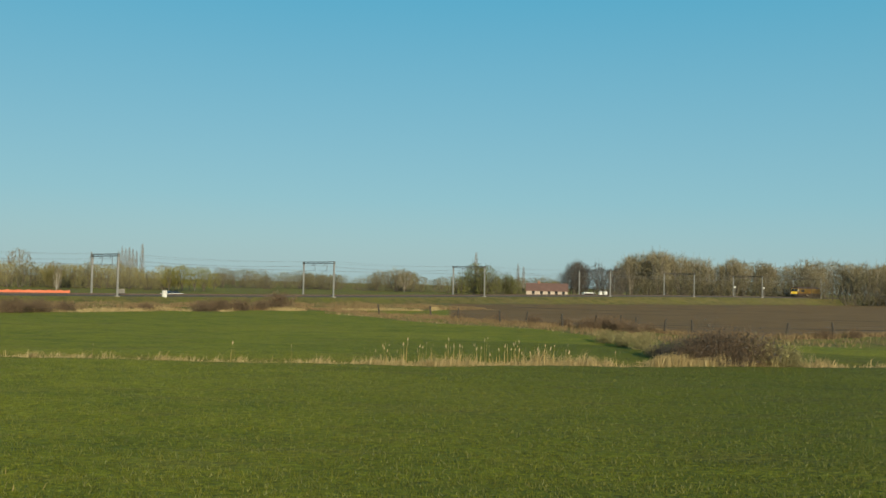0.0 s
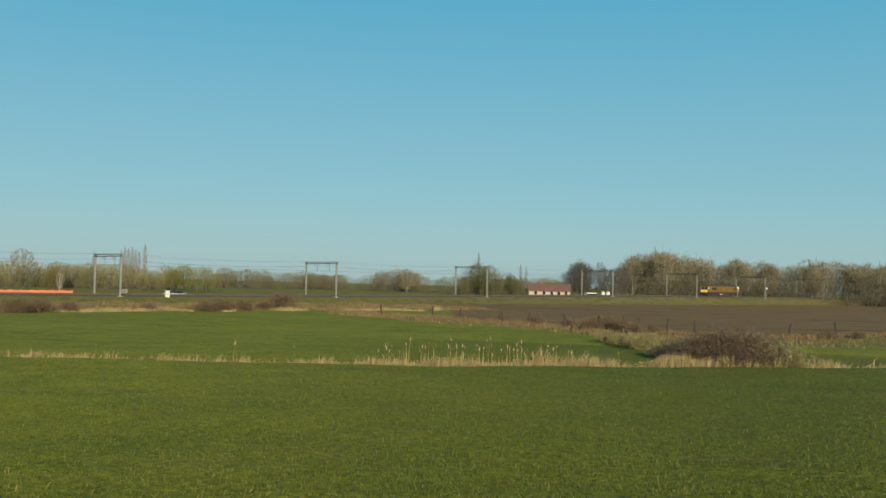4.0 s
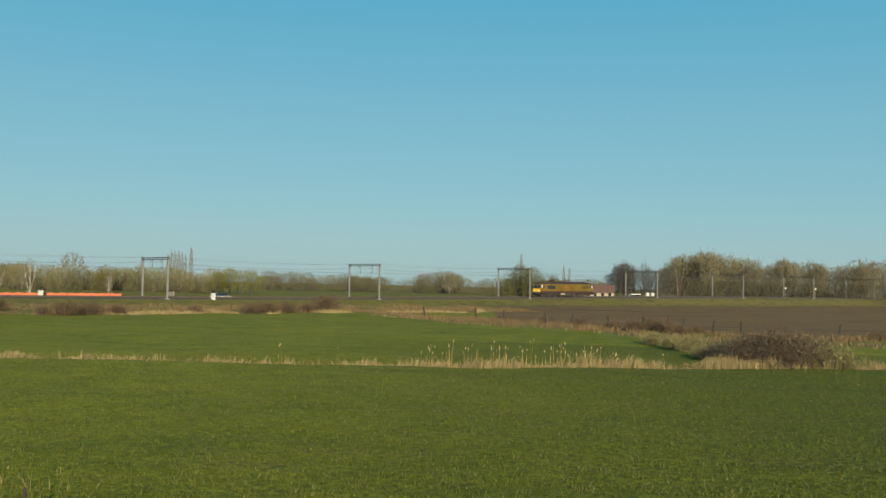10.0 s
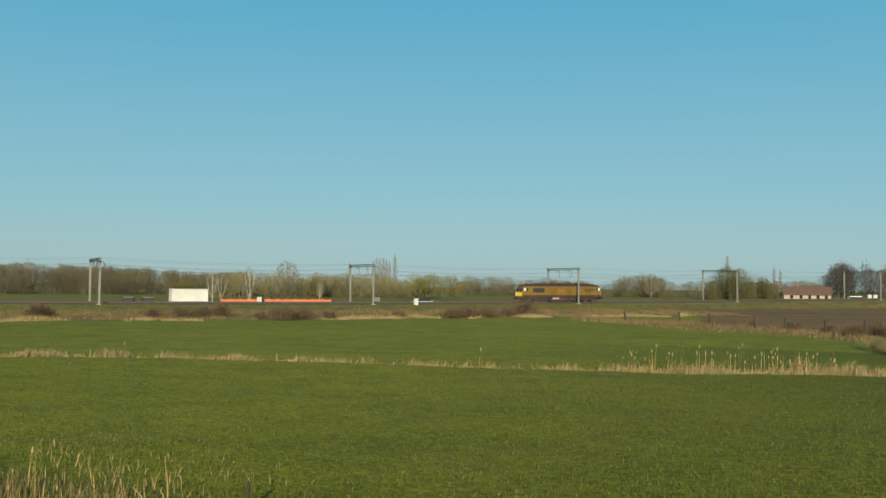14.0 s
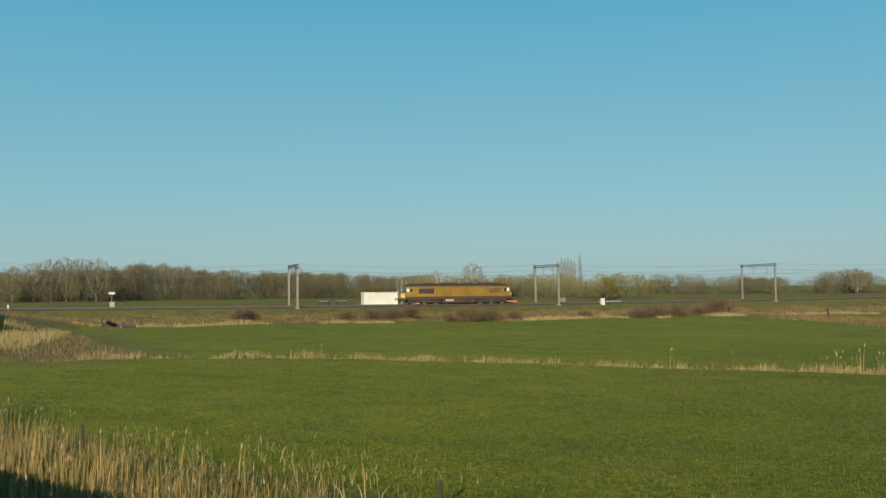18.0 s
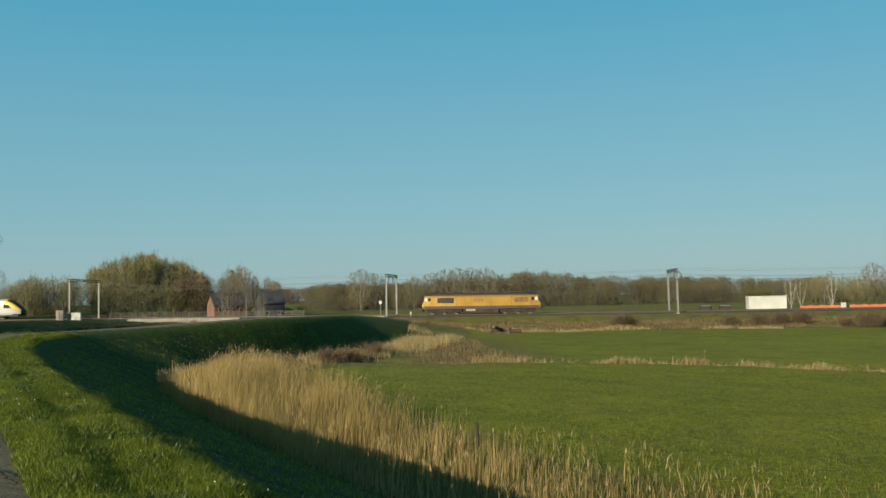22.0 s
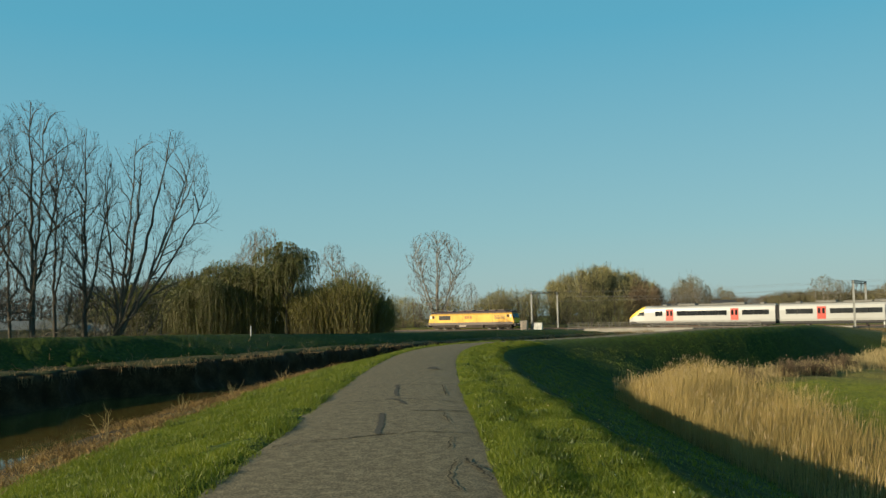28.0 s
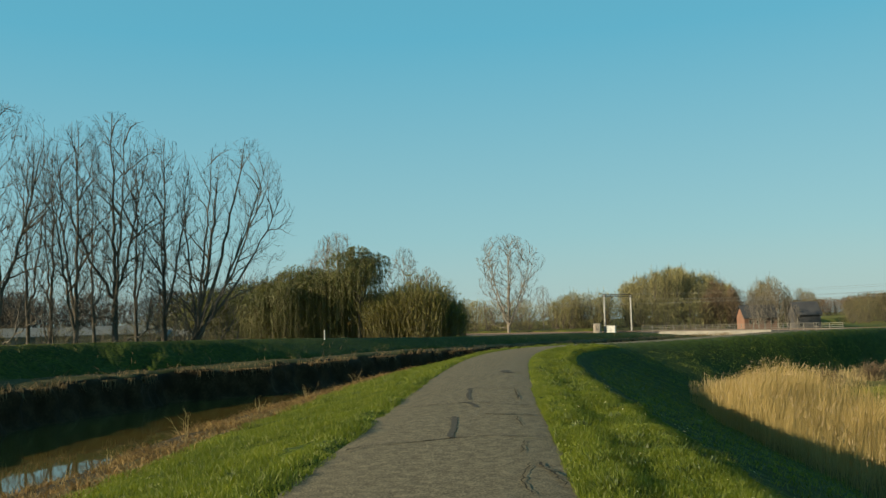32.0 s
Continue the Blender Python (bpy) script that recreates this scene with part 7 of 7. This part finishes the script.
car = thing("parked_car", on_track(-88.5, 172.5) @ pose(0, 0, -1.0), "white car parked behind the railway", "car")
bm = bmesh.new()
prism(bm, [(-0.85, 0.3), (-0.88, 0.75), (-0.8, 0.95), (0.8, 0.95), (0.88, 0.75), (0.85, 0.3)], -2.1, 2.1)
part("body", bm, M["white"], car)
bm = bmesh.new()
a = [bm.verts.new((x, y, z)) for x, y, z in ((-1.6, -0.75, 0.95), (1.2, -0.75, 0.95), (0.6, -0.6, 1.42), (-1.1, -0.6, 1.42), (-1.6, 0.75, 0.95), (1.2, 0.75, 0.95), (0.6, 0.6, 1.42), (-1.1, 0.6, 1.42))]
for f in ((3, 2, 1, 0), (4, 5, 6, 7), (0, 1, 5, 4), (1, 2, 6, 5), (2, 3, 7, 6), (3, 0, 4, 7)):
    bm.faces.new([a[i] for i in f])
part("cabin_glass", bm, M["glass"], car)
for x in (-1.3, 1.3):
    for y in (-0.8, 0.8):
        bm = bmesh.new()
        tube(bm, (x, y - 0.09, 0.32), (x, y + 0.09, 0.32), 0.32, n=14)
        part("wheel", bm, M["black"], car)


# ---- houses ----
def house(name, m, L, W, wall, ridge, wallmat, roofmat, label, windows=(), chimney=True):
    h = thing(name, m, label, "house")
    bm = bmesh.new()
    box(bm, -L / 2, L / 2, -W / 2, W / 2, -1.0, wall)
    for x in (-L / 2, L / 2):
        v = [bm.verts.new(c) for c in ((x, -W / 2, wall), (x, W / 2, wall), (x, 0, ridge))]
        w = [bm.verts.new((c.co.x - math.copysign(0.25, x), c.co.y, c.co.z)) for c in v]
        bm.faces.new(v)
        bm.faces.new(list(reversed(w)))
    part("wall", bm, M[wallmat], h)
    for sg in (-1, 1):
        bm = bmesh.new()
        e = W / 2 + 0.4
        dz = (ridge - wall) / (W / 2)
        v = [bm.verts.new(c) for c in ((-L / 2 - 0.3, sg * e, wall - 0.4 * dz + 0.05), (L / 2 + 0.3, sg * e, wall - 0.4 * dz + 0.05), (L / 2 + 0.3, 0, ridge + 0.05), (-L / 2 - 0.3, 0, ridge + 0.05))]
        w = [bm.verts.new((c.co.x, c.co.y, c.co.z + 0.18)) for c in v]
        bm.faces.new(v)
        bm.faces.new(w)
        for i in range(4):
            bm.faces.new((v[i], v[(i + 1) % 4], w[(i + 1) % 4], w[i]))
        bmesh.ops.recalc_face_normals(bm, faces=bm.faces[:])
        part("roof", bm, M[roofmat], h)
    if chimney:
        bars("chimney", [(L * 0.2 - 0.4, L * 0.2 + 0.4, -0.35, 0.35, ridge - 0.6, ridge + 1.1)], M["brick"], h)
    for x, z0, z1, w in windows:
        fr = bars("window", [(x - w / 2, x + w / 2, W / 2 - 0.02, W / 2 + 0.05, z0, z1)], M["plaster"], h)
        bars("pane", [(x - w / 2 + 0.1, x + w / 2 - 0.1, W / 2 + 0.05, W / 2 + 0.08, z0 + 0.1, z1 - 0.1)], M["glass"], fr)
    return h


p = polar(-6.4, 345)
house("farmhouse", pose(p.x, p.y, ground_z(p.x, p.y) + 0.4, 0, 0, 180 - 6), 15.0, 8, 2.1, 4.6, "plaster", "roof_tile", "long low farmhouse with pale walls and a red tiled roof", [(-6, 0.6, 2.2, 1.2), (-3.4, 0.6, 2.2, 1.2), (-0.8, 0, 2.2, 1.1), (2, 0.6, 2.2, 1.2), (5, 0.6, 2.2, 1.2)])
p = polar(62.9, 216)
house("brick_house", pose(p.x, p.y, ground_z(p.x, p.y) + 0.2, 0, 0, 180 + 62 + 28), 7.6, 3.6, 3.2, 5.5, "brick", "roof_dark", "brick house with a steep gable beyond the railway", [(-2.6, 1.5, 2.5, 0.6), (-0.9, 1.5, 2.5, 0.6), (0.8, 1.5, 2.5, 0.6), (2.5, 1.5, 2.5, 0.6)], False)
p = polar(60.3, 218)
house("barn", pose(p.x, p.y, ground_z(p.x, p.y) + 0.4, 0, 0, 180 + 60 + 22), 5.4, 4.4, 3.2, 5.6, "roof_dark", "roof_dark", "low barn with a dark roof beyond the railway", [(-1.6, 0.3, 1.2, 1.2), (1.6, 0.3, 1.2, 1.2)], False)
for az, d, L, W, wall, ridge, wm_, rm_, lab in ((104.2, 125, 22, 10, 2.6, 3.6, "shed", "shed", "long grey sheet-metal shed behind the dyke"), (100.6, 128, 12, 9, 2.4, 3.2, "shed", "grey_roof", "low shed with a pale roof behind the dyke"), (97.2, 126, 7, 6, 2.2, 2.9, "plaster", "grey_roof", "small pale hut behind the dyke")):
    p = polar(az, d)
    house("shed", pose(p.x, p.y, ground_z(p.x, p.y), 0, 0, 180 + az), L, W, wall, ridge, wm_, rm_, lab, [(-L * 0.3, 0.8, 1.9, 1.4), (0, 0.8, 1.9, 1.4), (L * 0.3, 0.8, 1.9, 1.4)], False)
p = polar(88.9, 66)
pk = thing("marker_post", pose(p.x, p.y, ground_z(p.x, p.y)), "short pale post on the far dyke", "post")
bm = bmesh.new()
tube(bm, (0, 0, -0.2), (0.06, 0, 0.6), 0.04, n=7)
part("stake", bm, M["white"], pk)
p = polar(45.9, 112)
lg = thing("log_pile", pose(p.x, p.y, ground_z(p.x, p.y) - 0.1, 0, 0, 60), "dark heap of logs and earth at the meadow's edge", "log pile")
lg.scale = (1.5, 1.5, 1.3)
for k in range(9):
    bm = bmesh.new()
    y, z = (k % 5 - 2) * 0.5, 0.22 + 0.3 * (k > 4)
    c, sn = math.cos(k * 2.1), math.sin(k * 2.1)
    tube(bm, (-1.3 * c - 0.5 * (k % 3), y - 0.7 * sn, z - 0.1), (1.2 * c - 0.4 * (k % 3), y + 0.7 * sn, z + 0.25 * ((k * 7) % 3 - 1)), 0.22 - 0.012 * k, 0.16, 8)
    part("log", bm, M["log"], lg)


def motions():
    rows = []
    for t, s in ((0.0, -343.0), (3.0, -294.5), (6.0, -245.0), (9.0, -195.3), (13.0, -130.6), (16.0, -83.0), (19.0, -35.8), (23.0, 25.8), (25.5, 62.3), (28.0, 99.5), (30.0, 128.5), (32.0, 157.5)):
        rows.append((t, on_track(s, NEAR)))
    loco.scale = (1.06, 1, 1)
    walk(loco, rows)
    for unit, back in ((unit_a, 0.0), (unit_b, 79.4)):
        rows = []
        for t in (0, 4, 8, 12, 16, 20, 21, 22, 22.5, 23, 23.5, 24, 24.5, 25, 25.5, 26, 27, 28, 29, 30, 32):
            nose = 65.9 - 31.5 * (t - 23)
            # the car's own zero lies 52.4 m behind its nose
            rows.append((float(t), on_track(nose + back + 52.4, FAR, 180)))
        walk(unit, rows)


motions()
